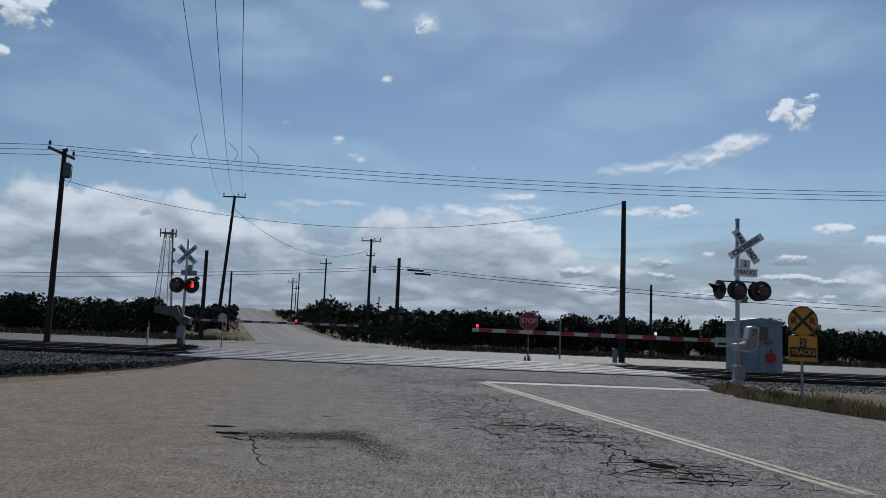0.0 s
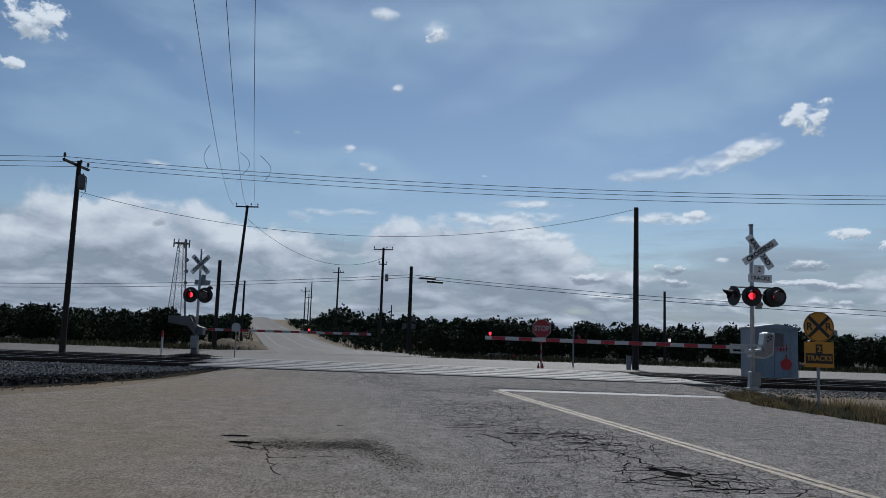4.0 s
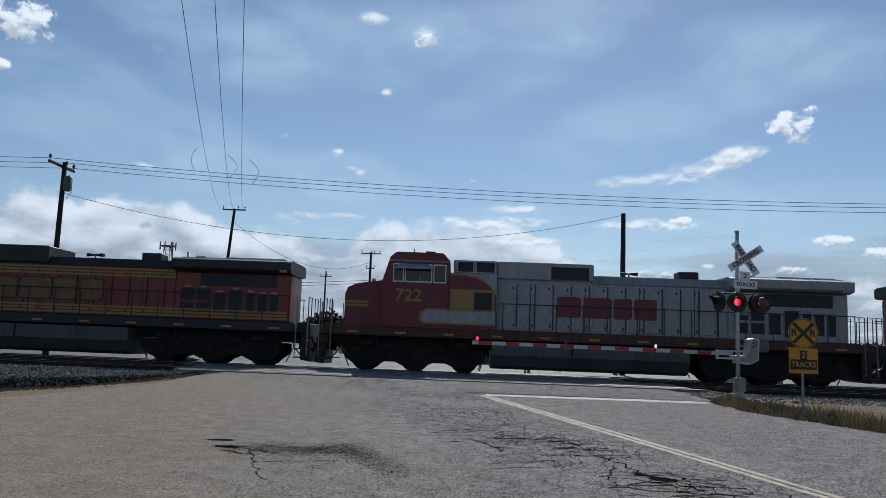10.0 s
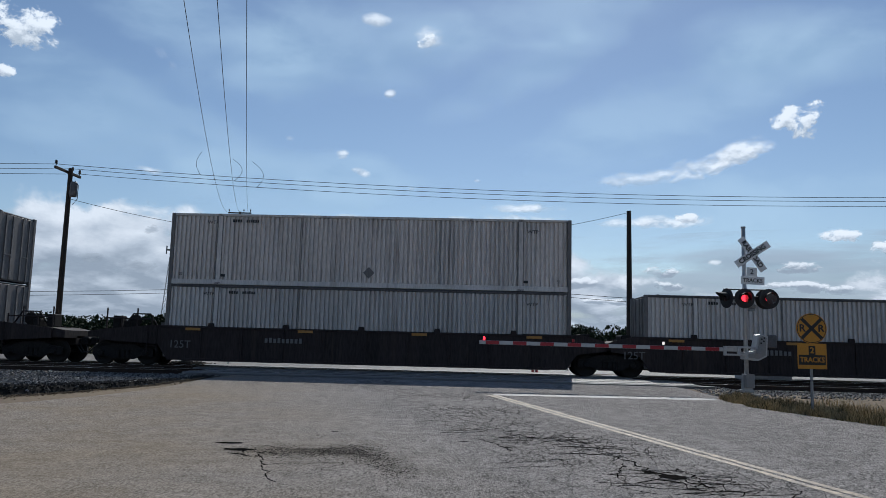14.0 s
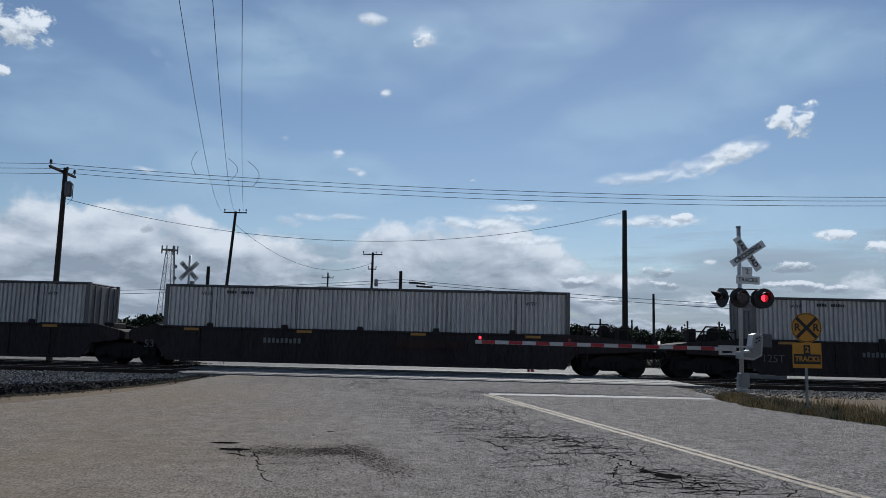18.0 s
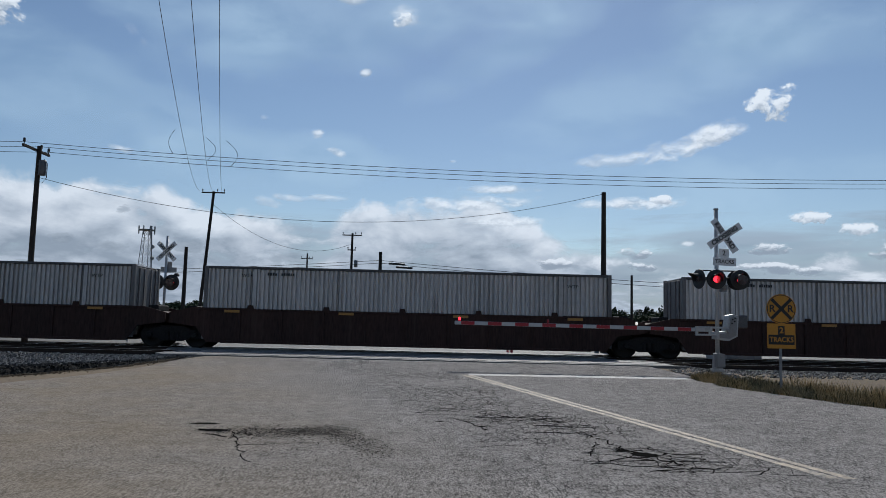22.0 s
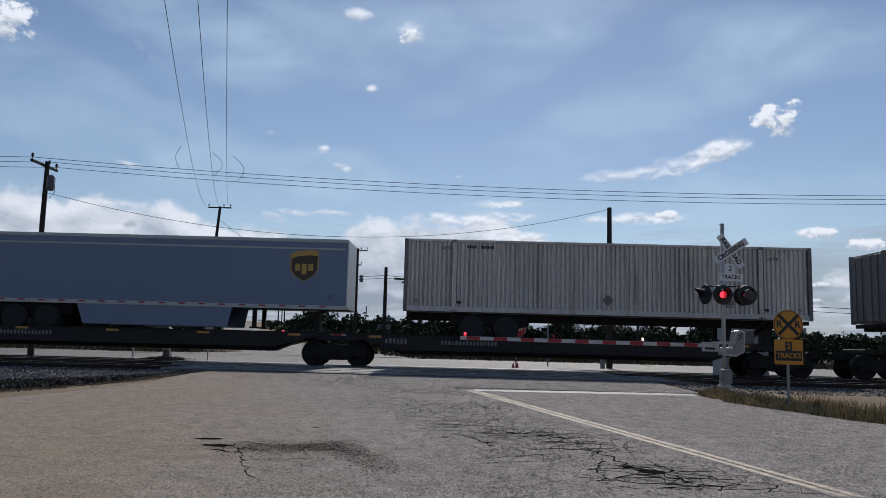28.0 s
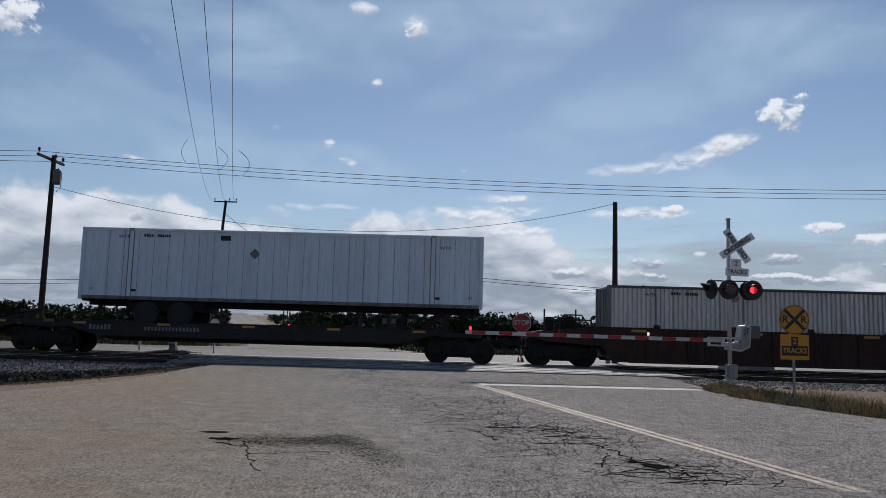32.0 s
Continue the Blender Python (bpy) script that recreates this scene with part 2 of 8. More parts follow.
SIGN_YELLOW = mat("yellow_sheeting", (0.50, 0.22, 0.012), 0.5, grain=30, wear=4, dark=0.85, light=1.08, bump=0.03)
SIGN_RED = mat("red_sheeting", (0.30, 0.012, 0.02), 0.5, grain=30, wear=4, dark=0.8, light=1.1, bump=0.03)
LETTER = mat("black_lettering", (0.012, 0.012, 0.012), 0.6, bump=0)
LAMP_RED = glow("lit_red_lens", (1.0, 0.03, 0.05), 3.0)
LAMP_WHITE = glow("lit_white_lens", (1.0, 0.85, 0.75), 0.9)
DARK_STEEL = mat("dull_dark_steel", (0.10, 0.10, 0.105), 0.6, 0.2, grain=25, wear=3, dark=0.7, light=1.2)
DARK_LENS = mat("unlit_red_lens", (0.025, 0.003, 0.004), 0.25, bump=0)
BARK = mat("bark", (0.06, 0.045, 0.035), 0.95, grain=20, wear=2)
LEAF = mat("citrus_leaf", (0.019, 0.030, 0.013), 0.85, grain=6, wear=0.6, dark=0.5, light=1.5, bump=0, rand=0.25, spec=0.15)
# paler and greyer than LEAF: the haze of distance is in the colour
LEAF_FAR = mat("hazed_far_leaf", (0.028, 0.042, 0.022), 0.9, grain=4, wear=0.3, dark=0.5, light=1.4, bump=0, spec=0.1)
WEEDS = mat("dark_weeds", (0.075, 0.070, 0.036), 0.9, grain=10, wear=0.3, dark=0.4, light=1.6, bump=0, spec=0.15, island=0.5)
GRASS = mat("dry_grass", (0.42, 0.32, 0.17), 0.9, grain=10, wear=0.8, dark=0.45, light=1.35, bump=0, spec=0.15, island=0.4)
SHED = mat("pale_blue_metal", (0.23, 0.275, 0.325), 0.55, 0.0, grain=20, wear=1.5, dark=0.7, light=1.1, streak=True)


# ---- mesh tools ----
class Shape:
    """Collects corners and faces of one mesh."""

    def __init__(self):
        self.v, self.f = [], []

    def add(self, vs, fs):
        n = len(self.v)
        self.v.extend(tuple(p) for p in vs)
        self.f.extend(tuple(i + n for i in f) for f in fs)
        return self

    def box(self, x0, x1, y0, y1, z0, z1, b=0.0):
        if b <= 0:
            vs = [(x, y, z) for x in (x0, x1) for y in (y0, y1) for z in (z0, z1)]
            return self.add(vs, [(0, 1, 3, 2), (4, 6, 7, 5), (0, 4, 5, 1), (2, 3, 7, 6), (0, 2, 6, 4), (1, 5, 7, 3)])
        b = min(b, 0.45 * min(x1 - x0, y1 - y0, z1 - z0))
        prof = [(y0 + b, z0), (y1 - b, z0), (y1, z0 + b), (y1, z1 - b), (y1 - b, z1), (y0 + b, z1), (y0, z1 - b), (y0, z0 + b)]
        ins = [(y0 + b, z0 + b), (y1 - b, z0 + b), (y1 - b, z0 + b), (y1 - b, z1 - b), (y1 - b, z1 - b), (y0 + b, z1 - b), (y0 + b, z1 - b), (y0 + b, z0 + b)]
        vs = [(x0, p[0], p[1]) for p in ins] + [(x0 + b, *p) for p in prof] + [(x1 - b, *p) for p in prof] + [(x1, p[0], p[1]) for p in ins]
        fs = [(7, 5, 3, 1), (24 + 1, 24 + 3, 24 + 5, 24 + 7)]
        for r in range(3):
            for i in range(8):
                j = (i + 1) % 8
                fs.append((r * 8 + i, r * 8 + j, r * 8 + 8 + j, r * 8 + 8 + i))
        return self.add(vs, fs)

    def tube(self, p, q, r0, r1=None, n=10, caps=True):
        p, q, r1 = Vector(p), Vector(q), r0 if r1 is None else r1
        w = (q - p).normalized()
        a = w.orthogonal().normalized()
        c = w.cross(a)
        ring = [a * math.cos(2 * math.pi * i / n) + c * math.sin(2 * math.pi * i / n) for i in range(n)]
        vs = [p + d * r0 for d in ring] + [q + d * r1 for d in ring]
        fs = [(i, (i + 1) % n, n + (i + 1) % n, n + i) for i in range(n)]
        if caps:
            fs += [tuple(range(n - 1, -1, -1)), tuple(range(n, 2 * n))]
        return self.add(vs, fs)

    def path(self, pts, r, n=5):
        """A bent rod through several points, as one skin."""
        pts = [Vector(p) for p in pts]
        vs, fs = [], []
        for i, p in enumerate(pts):
            w = (pts[min(i + 1, len(pts) - 1)] - pts[max(i - 1, 0)]).normalized()
            ref = Vector((0, 0, 1)) if abs(w.z) < 0.9 else Vector((1, 0, 0))
            a = w.cross(ref).normalized()
            c = w.cross(a)
            vs += [p + (a * math.cos(2 * math.pi * k / n) + c * math.sin(2 * math.pi * k / n)) * r for k in range(n)]
            if i:
                o = (i - 1) * n
                fs += [(o + k, o + (k + 1) % n, o + n + (k + 1) % n, o + n + k) for k in range(n)]
        fs += [tuple(range(n)), tuple(range(len(vs) - n, len(vs)))]
        return self.add(vs, fs)

    def prism(self, prof, lo, hi, axis="y"):
        """A closed outline of (a, b) drawn out along an axis: y: (x, z), x: (y, z), z: (x, y)."""
        put = {"y": lambda a, b, h: (a, h, b), "x": lambda a, b, h: (h, a, b), "z": lambda a, b, h: (a, b, h)}[axis]
        n = len(prof)
        vs = [put(a, b, lo) for a, b in prof] + [put(a, b, hi) for a, b in prof]
        fs = [tuple(range(n)), tuple(range(2 * n - 1, n - 1, -1))] + [(i + n, (i + 1) % n + n, (i + 1) % n, i) for i in range(n)]
        return self.add(vs, fs)

    def lathe(self, prof, n=16, at=(0, 0, 0), axis="y"):
        """Turns an outline of (radius, height) about an axis through at."""
        x, y, z = at
        vs = []
        for r, h in prof:
            for i in range(n):
                c, s = r * math.cos(2 * math.pi * i / n), r * math.sin(2 * math.pi * i / n)
                vs.append((x + c, y + h, z + s) if axis == "y" else (x + c, y + s, z + h) if axis == "z" else (x + h, y + c, z + s))
        fs = [(k * n + i, k * n + (i + 1) % n, (k + 1) * n + (i + 1) % n, (k + 1) * n + i) for k in range(len(prof) - 1) for i in range(n)]
        fs += [tuple(range(n)), tuple(range((len(prof) - 1) * n, len(prof) * n))]
        return self.add(vs, fs)

    def mesh(self, name, material, smooth=False):
        me = bpy.data.meshes.new(name)
        me.from_pydata(self.v, [], self.f)
        bm = bmesh.new()
        bm.from_mesh(me)
        bmesh.ops.recalc_face_normals(bm, faces=bm.faces)
        bm.to_mesh(me)
        bm.free()
        if material:
            me.materials.append(material)
        if smooth:
            me.shade_smooth()
        return me


def thing(name, place, label, category, group="", kind=""):
    """An empty at a thing's base, which carries its parts."""
    ob = new(name)
    ob.empty_display_size = 0.3
    ob.matrix_basis = place if isinstance(place, Matrix) else pose(*place)
    return tagged(ob, label, category, group, kind)


def part(name, shape, material, parent, label="", smooth=False, at=None, turn=None):
    ob = new(name, shape.mesh(name, material, smooth) if isinstance(shape, Shape) else shape)
    ob.parent = parent
    if at is not None:
        ob.matrix_basis = at if isinstance(at, Matrix) else pose(*at)
    if label:
        ob["label"] = label
    return ob


def single(name, shape, material, label, category, group="", kind="", smooth=False):
    ob = new(name, shape.mesh(name, material, smooth))
    return tagged(ob, label, category, group, kind)


def words(text, size, material, parent, place, name="lettering", label="", depth=0.004, squash=1.0, bold=0.0):
    """Raised letters in the built-in font, centred on place, as one mesh."""
    cu = bpy.data.curves.new(name, "FONT")
    cu.body, cu.size, cu.extrude, cu.align_x, cu.align_y, cu.resolution_u, cu.offset = text, size, depth, "CENTER", "CENTER", 3, bold
    tmp = bpy.data.objects.new(name, cu)
    scene.collection.objects.link(tmp)
    me = bpy.data.meshes.new_from_object(tmp.evaluated_get(bpy.context.evaluated_depsgraph_get()))
    bpy.data.objects.remove(tmp)
    me.transform(Matrix.Diagonal((squash, 1, 1, 1)))
    me.materials.clear()
    me.materials.append(material)
    return part(name, me, None, parent, label, at=place)


def smooth01(a, b, t):
    t = np.clip((t - a) / (b - a), 0, 1)
    return t * t * (3 - 2 * t)


# ---- lie of the land ----
ROAD_P, ROAD_D = np.array((0.59, 22.0)), np.array((-0.289, 0.957))
TRACK_NEAR, TRACK_FAR = 27.4, 31.85


def road_uv(x, y):
    dx, dy = x - ROAD_P[0], y - ROAD_P[1]
    return dx * ROAD_D[0] + dy * ROAD_D[1], dx * ROAD_D[1] - dy * ROAD_D[0]


def hill(x, y):
    u, v = road_uv(x, y)
    rise = np.clip((u - 70) / 175, 0, 1)
    h = 7.0 * (rise ** 1.25) * (1 - smooth01(258, 340, u))
    return h * (1 - smooth01(9, 34, np.abs(v)))


def drive_z(x, y):
    """Height of the paved surface."""
    z = np.interp(y, [8.0, 22.0, 24.6, 25.8], [-0.5, -0.27, -0.09, -0.03]) - 0.16 * smooth01(34.6, 41, y)
    return z + hill(x, y)


def land_z(x, y):
    """Height of the bare ground beside the pavement."""
    u, v = road_uv(x, y)
    near = drive_z(x, y) - hill(x, y) - 0.03 - np.where(x > 0, 0.1, 0.0) * (1 - smooth01(21.0, 23.0, y))
    z = np.where(y < 24, near, -0.2)
    z = np.where(y > 34.5, -0.2 - 0.04 * smooth01(34.5, 37, y), z)
    paved = smooth01(-9.2, -8.2, v) * (1 - smooth01(8.2, 9.2, v))
    z = z * (1 - paved) + (drive_z(x, y) - 0.05) * paved
    z = np.where(y > 36, np.minimum(z, -0.27), z)
    near_apron = (1 - smooth01(14.4, 15.4, y)) * smooth01(-36, -34, x)
    z = z * (1 - near_apron) + (-0.62) * near_apron
    return z + hill(x, y)


def sheet(xs, ys, zf):
    X, Y = np.meshgrid(xs, ys)
    Z = zf(X, Y)
    s = Shape()
    s.v = list(zip(X.ravel().tolist(), Y.ravel().tolist(), Z.ravel().tolist()))
    n = len(xs)
    s.f = [(j * n + i, j * n + i + 1, (j + 1) * n + i + 1, (j + 1) * n + i) for j in range(len(ys) - 1) for i in range(n - 1)]
    return s


def spread(lo, hi, step, far, grow=1.35):
    """Grid lines: even between lo and hi, wider and wider beyond."""
    a = list(np.arange(lo, hi + 1e-6, step))
    d, w = step, a[-1]
    while w < far:
        d *= grow
        w += d
        a.append(w)
    d, w = step, a[0]
    while w > -far:
        d *= grow
        w -= d
        a.insert(0, w)
    return np.array(a)


ground = single("ground", sheet(spread(-40, 40, 0.8, 3500), spread(-6, 90, 0.6, 3500), land_z), DIRT,
                "dry brown bare soil around the rail crossing", "ground", kind="structure", smooth=True)


def strip(uv, step, zf, lift):
    """A paved surface over a four-sided patch, given by corners, draped on zf."""
    a, b, c, d = [np.array(p, float) for p in uv]
    n = max(2, int(max(np.linalg.norm(b - a), np.linalg.norm(c - d)) / step))
    m = max(2, int(max(np.linalg.norm(d - a), np.linalg.norm(c - b)) / step))
    s = Shape()
    for j in range(m + 1):
        for i in range(n + 1):
            p = (a * (1 - i / n) + b * (i / n)) * (1 - j / m) + (d * (1 - i / n) + c * (i / n)) * (j / m)
            s.v.append((p[0], p[1], float(zf(p[0], p[1])) + lift))
    s.f = [(j * (n + 1) + i, j * (n + 1) + i + 1, (j + 1) * (n + 1) + i + 1, (j + 1) * (n + 1) + i) for j in range(m) for i in range(n)]
    return s


def on_road(u, v):
    return (ROAD_P[0] + u * ROAD_D[0] + v * ROAD_D[1], ROAD_P[1] + u * ROAD_D[1] - v * ROAD_D[0])


# near apron in one piece: the road to the crossing and the dusty shoulder on which the camera stands
apron = Shape()
ys = np.concatenate((np.arange(-30, 12, 3.0), np.arange(12, 25.31, 0.35)))
left = lambda y: np.interp(y, [-30, 14.5, 15.7, 16.8, 19.3, 22.3, 24.2, 25.3], [-60, -34, -9.9, -9.34, -8.68, -8.5, -8.0, -7.75])
right = lambda y: np.interp(y, [-30, 10, 16.87, 18.45, 19.9, 23.0, 25.3], [25.5, 11.6, 8.48, 7.79, 7.31, 7.18, 6.6])
NX = 40
for y in ys:
    for i in range(NX + 1):
        x = left(y) + (right(y) - left(y)) * i / NX
        wob = 0.12 * noise.noise((x * 0.9, y * 0.9, 3.0)) if i in (0, NX) else 0.0
        apron.v.append((float(x) + wob, float(y), float(drive_z(x, y))))
apron.f = [(j * (NX + 1) + i, j * (NX + 1) + i + 1, (j + 1) * (NX + 1) + i + 1, (j + 1) * (NX + 1) + i) for j in range(len(ys) - 1) for i in range(NX)]
single("road", apron, ASPHALT, "cracked grey asphalt road with dusty shoulder before the tracks", "road", kind="structure", smooth=True)
# beyond the tracks: a road along the line, and the road up the hill
single("pavement", strip([(-260, 38.2), (260, 38.2), (260, 56.5), (-260, 56.5)], 4.0, drive_z, 0.0), ASPHALT_FAR,
       "pale grey asphalt road running along the tracks", "road", kind="structure", smooth=True)
link = Shape()
for j, y in enumerate(np.arange(34.7, 38.21, 0.35)):
    for i in range(11):
        x = np.interp(y, [34.7, 38.2], [-11.8, -13.6]) * (1 - i / 10) + np.interp(y, [34.7, 38.2], [4.6, 4.2]) * (i / 10)
        link.v.append((float(x), float(y), float(drive_z(x, y))))
link.f = [(j * 11 + i, j * 11 + i + 1, j * 11 + i + 12, j * 11 + i + 11) for j in range(10) for i in range(10)]
single("pavement", link, ASPHALT_FAR, "grey asphalt between the tracks and the far road", "road", kind="structure", smooth=True)
uphill = Shape()
us = np.concatenate((np.arange(35.5, 60, 2.0), np.arange(60, 262, 5.0)))
for u in us:
    bend = -2.7 * smooth01(60, 250, u)
    wl = np.interp(u, [35, 42, 55, 250], [-14, -6.5, -4.6, -4.1]) + bend
    wr = np.interp(u, [35, 42, 60, 250], [17, 8.0, 4.6, 3.3]) + bend
    for i in range(9):
        x, y = on_road(u, wl + (wr - wl) * i / 8)
        uphill.v.append((x, y, float(drive_z(x, y)) + 0.02))
uphill.f = [(j * 9 + i, j * 9 + i + 1, j * 9 + i + 10, j * 9 + i + 9) for j in range(len(us) - 1) for i in range(8)]
single("road", uphill, ASPHALT_FAR, "grey asphalt road climbing a low hill", "road", kind="structure", smooth=True)


# ---- road markings ----
def ribbon(pts, w, lift, seed=0, rough=0.0):
    s = Shape()
    random.seed(seed)
    for i, p in enumerate(pts):
        p = np.array(p, float)
        q = np.array(pts[min(i + 1, len(pts) - 1)], float) - np.array(pts[max(i - 1, 0)], float)
        q = q / np.linalg.norm(q)
        k = np.array((q[1], -q[0]))
        for sg in (-1, 1):
            e = p + k * sg * w * 0.5 * (1 + rough * (random.random() - 0.5))
            s.v.append((e[0], e[1], float(drive_z(e[0], e[1])) + lift))
    s.f = [(2 * i, 2 * i + 1, 2 * i + 3, 2 * i + 2) for i in range(len(pts) - 1)]
    return s


def between(a, b, step):
    n = max(1, int(math.dist(a, b) / step))
    return [(a[0] + (b[0] - a[0]) * i / n, a[1] + (b[1] - a[1]) * i / n) for i in range(n + 1)]


CL_A, CL_B = np.array((0.62, 21.9)), np.array((4.24, 9.15))
CL_D = (CL_B - CL_A) / np.linalg.norm(CL_B - CL_A)
for off in (-0.095, 0.095):
    k = np.array((CL_D[1], -CL_D[0])) * off
    single("yellow_line", ribbon(between(CL_A + k, CL_A + k + CL_D * 40, 0.16), 0.115, 0.004, 5 + int(off > 0), 0.55), YELLOW, "worn yellow centre line painted on the asphalt", "road marking", "double centre line", "structure")
single("stop_line", ribbon(between((0.7, 21.98), (7.0, 22.3), 0.3), 0.42, 0.004, 6, 0.15), WHITE_LINE, "worn white stop line painted on the asphalt", "road marking", kind="structure")


for off, m, nm in ((0.0, YELLOW, "yellow_line"), (2.9, WHITE_LINE, "edge_line"), (-2.9, WHITE_LINE, "edge_line")):
    s = Shape()
    for i, u in enumerate(np.arange(46, 258, 3.0)):
        for e in (-0.05, 0.05):
            x, y = on_road(u, off + e - 2.7 * float(smooth01(60, 250, u)))
            s.v.append((x, y, float(drive_z(x, y)) + 0.03))
    s.f = [(2 * i, 2 * i + 1, 2 * i + 3, 2 * i + 2) for i in range(len(s.v) // 2 - 1)]
    single(nm, s, m, "faded painted line on the road up the hill", "road marking", "lines on the hill road", "structure")


# ---- tracks ----
def rail_profile(y, z0=-0.172):
    return [(y - 0.075, z0), (y + 0.075, z0), (y + 0.075, z0 + 0.012), (y + 0.012, z0 + 0.03), (y + 0.01, z0 + 0.125), (y + 0.036, z0 + 0.14), (y + 0.036, -0.004), (y - 0.036, -0.004), (y - 0.036, z0 + 0.14), (y - 0.01, z0 + 0.125), (y - 0.012, z0 + 0.03), (y - 0.075, z0 + 0.012)]


for yc in (TRACK_NEAR, TRACK_FAR):
    for k in (-1, 1):
        rail = thing("rail", (0, yc + k * 0.753, 0), "rusty steel rail with polished running surface", "rail", "rails of the two tracks", "structure")
        part("rail_body", Shape().prism(rail_profile(0), -950, 950, "x"), RAIL, rail)
        part("rail_head", Shape().box(-950, 950, -0.034, 0.034, -0.008, 0.0), RAIL_TOP, rail, "polished steel running surface")

tie_mesh = Shape().box(-0.13, 0.13, -1.3, 1.3, -0.33, -0.172, 0.02).mesh("tie", TIE)
for yc in (TRACK_NEAR, TRACK_FAR):
    bed = thing("track", (0, yc, 0), "dark weathered ties under the rails", "railway track", "the two tracks", "structure")
    for i in range(90):
        x = -36 + 0.61 * i if i < 44 else 7.3 + 0.61 * (i - 44)
        part("tie", tie_mesh, None, bed, at=pose(x, 0, 0.025))

# ballast bed with its shoulders, on both sides of the crossing
for x0, x1 in ((-950, -9.6), (7.0, 950)):
    prof = [(24.2, -0.9), (24.6, -0.26), (25.3, -0.175), (34.2, -0.175), (35.0, -0.3), (36.0, -0.9)]
    single("ballast_bed", Shape().prism(prof, x0, x1, "x"), BALLAST, "grey crushed stone ballast under the tracks", "ballast", kind="structure")

# concrete crossing panels between and beside the rails
PANELS = thing("crossing_surface", (0, 0, 0), "worn concrete crossing panels around the rails", "level crossing", kind="structure")
for yc in (TRACK_NEAR, TRACK_FAR):
    for a, b in ((-1.75, -0.80), (-0.68, -0.02), (0.0, 0.68), (0.80, 1.75)):
        for i in range(7):
            w = 2.44
            u, v = road_uv(0, yc)
            x0 = on_road(u, 0)[0] - 8.6 + i * w + 0.01
            part("panel", Shape().box(x0, x0 + w - 0.008, yc + a, yc + b, -0.2, -0.012), PANEL, PANELS)
fill = Shape()
for y0, y1 in ((25.2, TRACK_NEAR - 1.76), (TRACK_NEAR + 1.76, TRACK_FAR - 1.76), (TRACK_FAR + 1.76, 34.75)):
    x0, x1 = on_road(road_uv(0, y0)[0], 0)[0], on_road(road_uv(0, y1)[0], 0)[0]
    fill.prism([(x0 - 8.9, y0), (x0 + 8.2, y0), (x1 + 8.2, y1), (x1 - 8.9, y1)], -0.3, -0.026, "z")
single("pavement", fill, CROSSING, "asphalt strips between the crossing panels", "road", kind="structure")


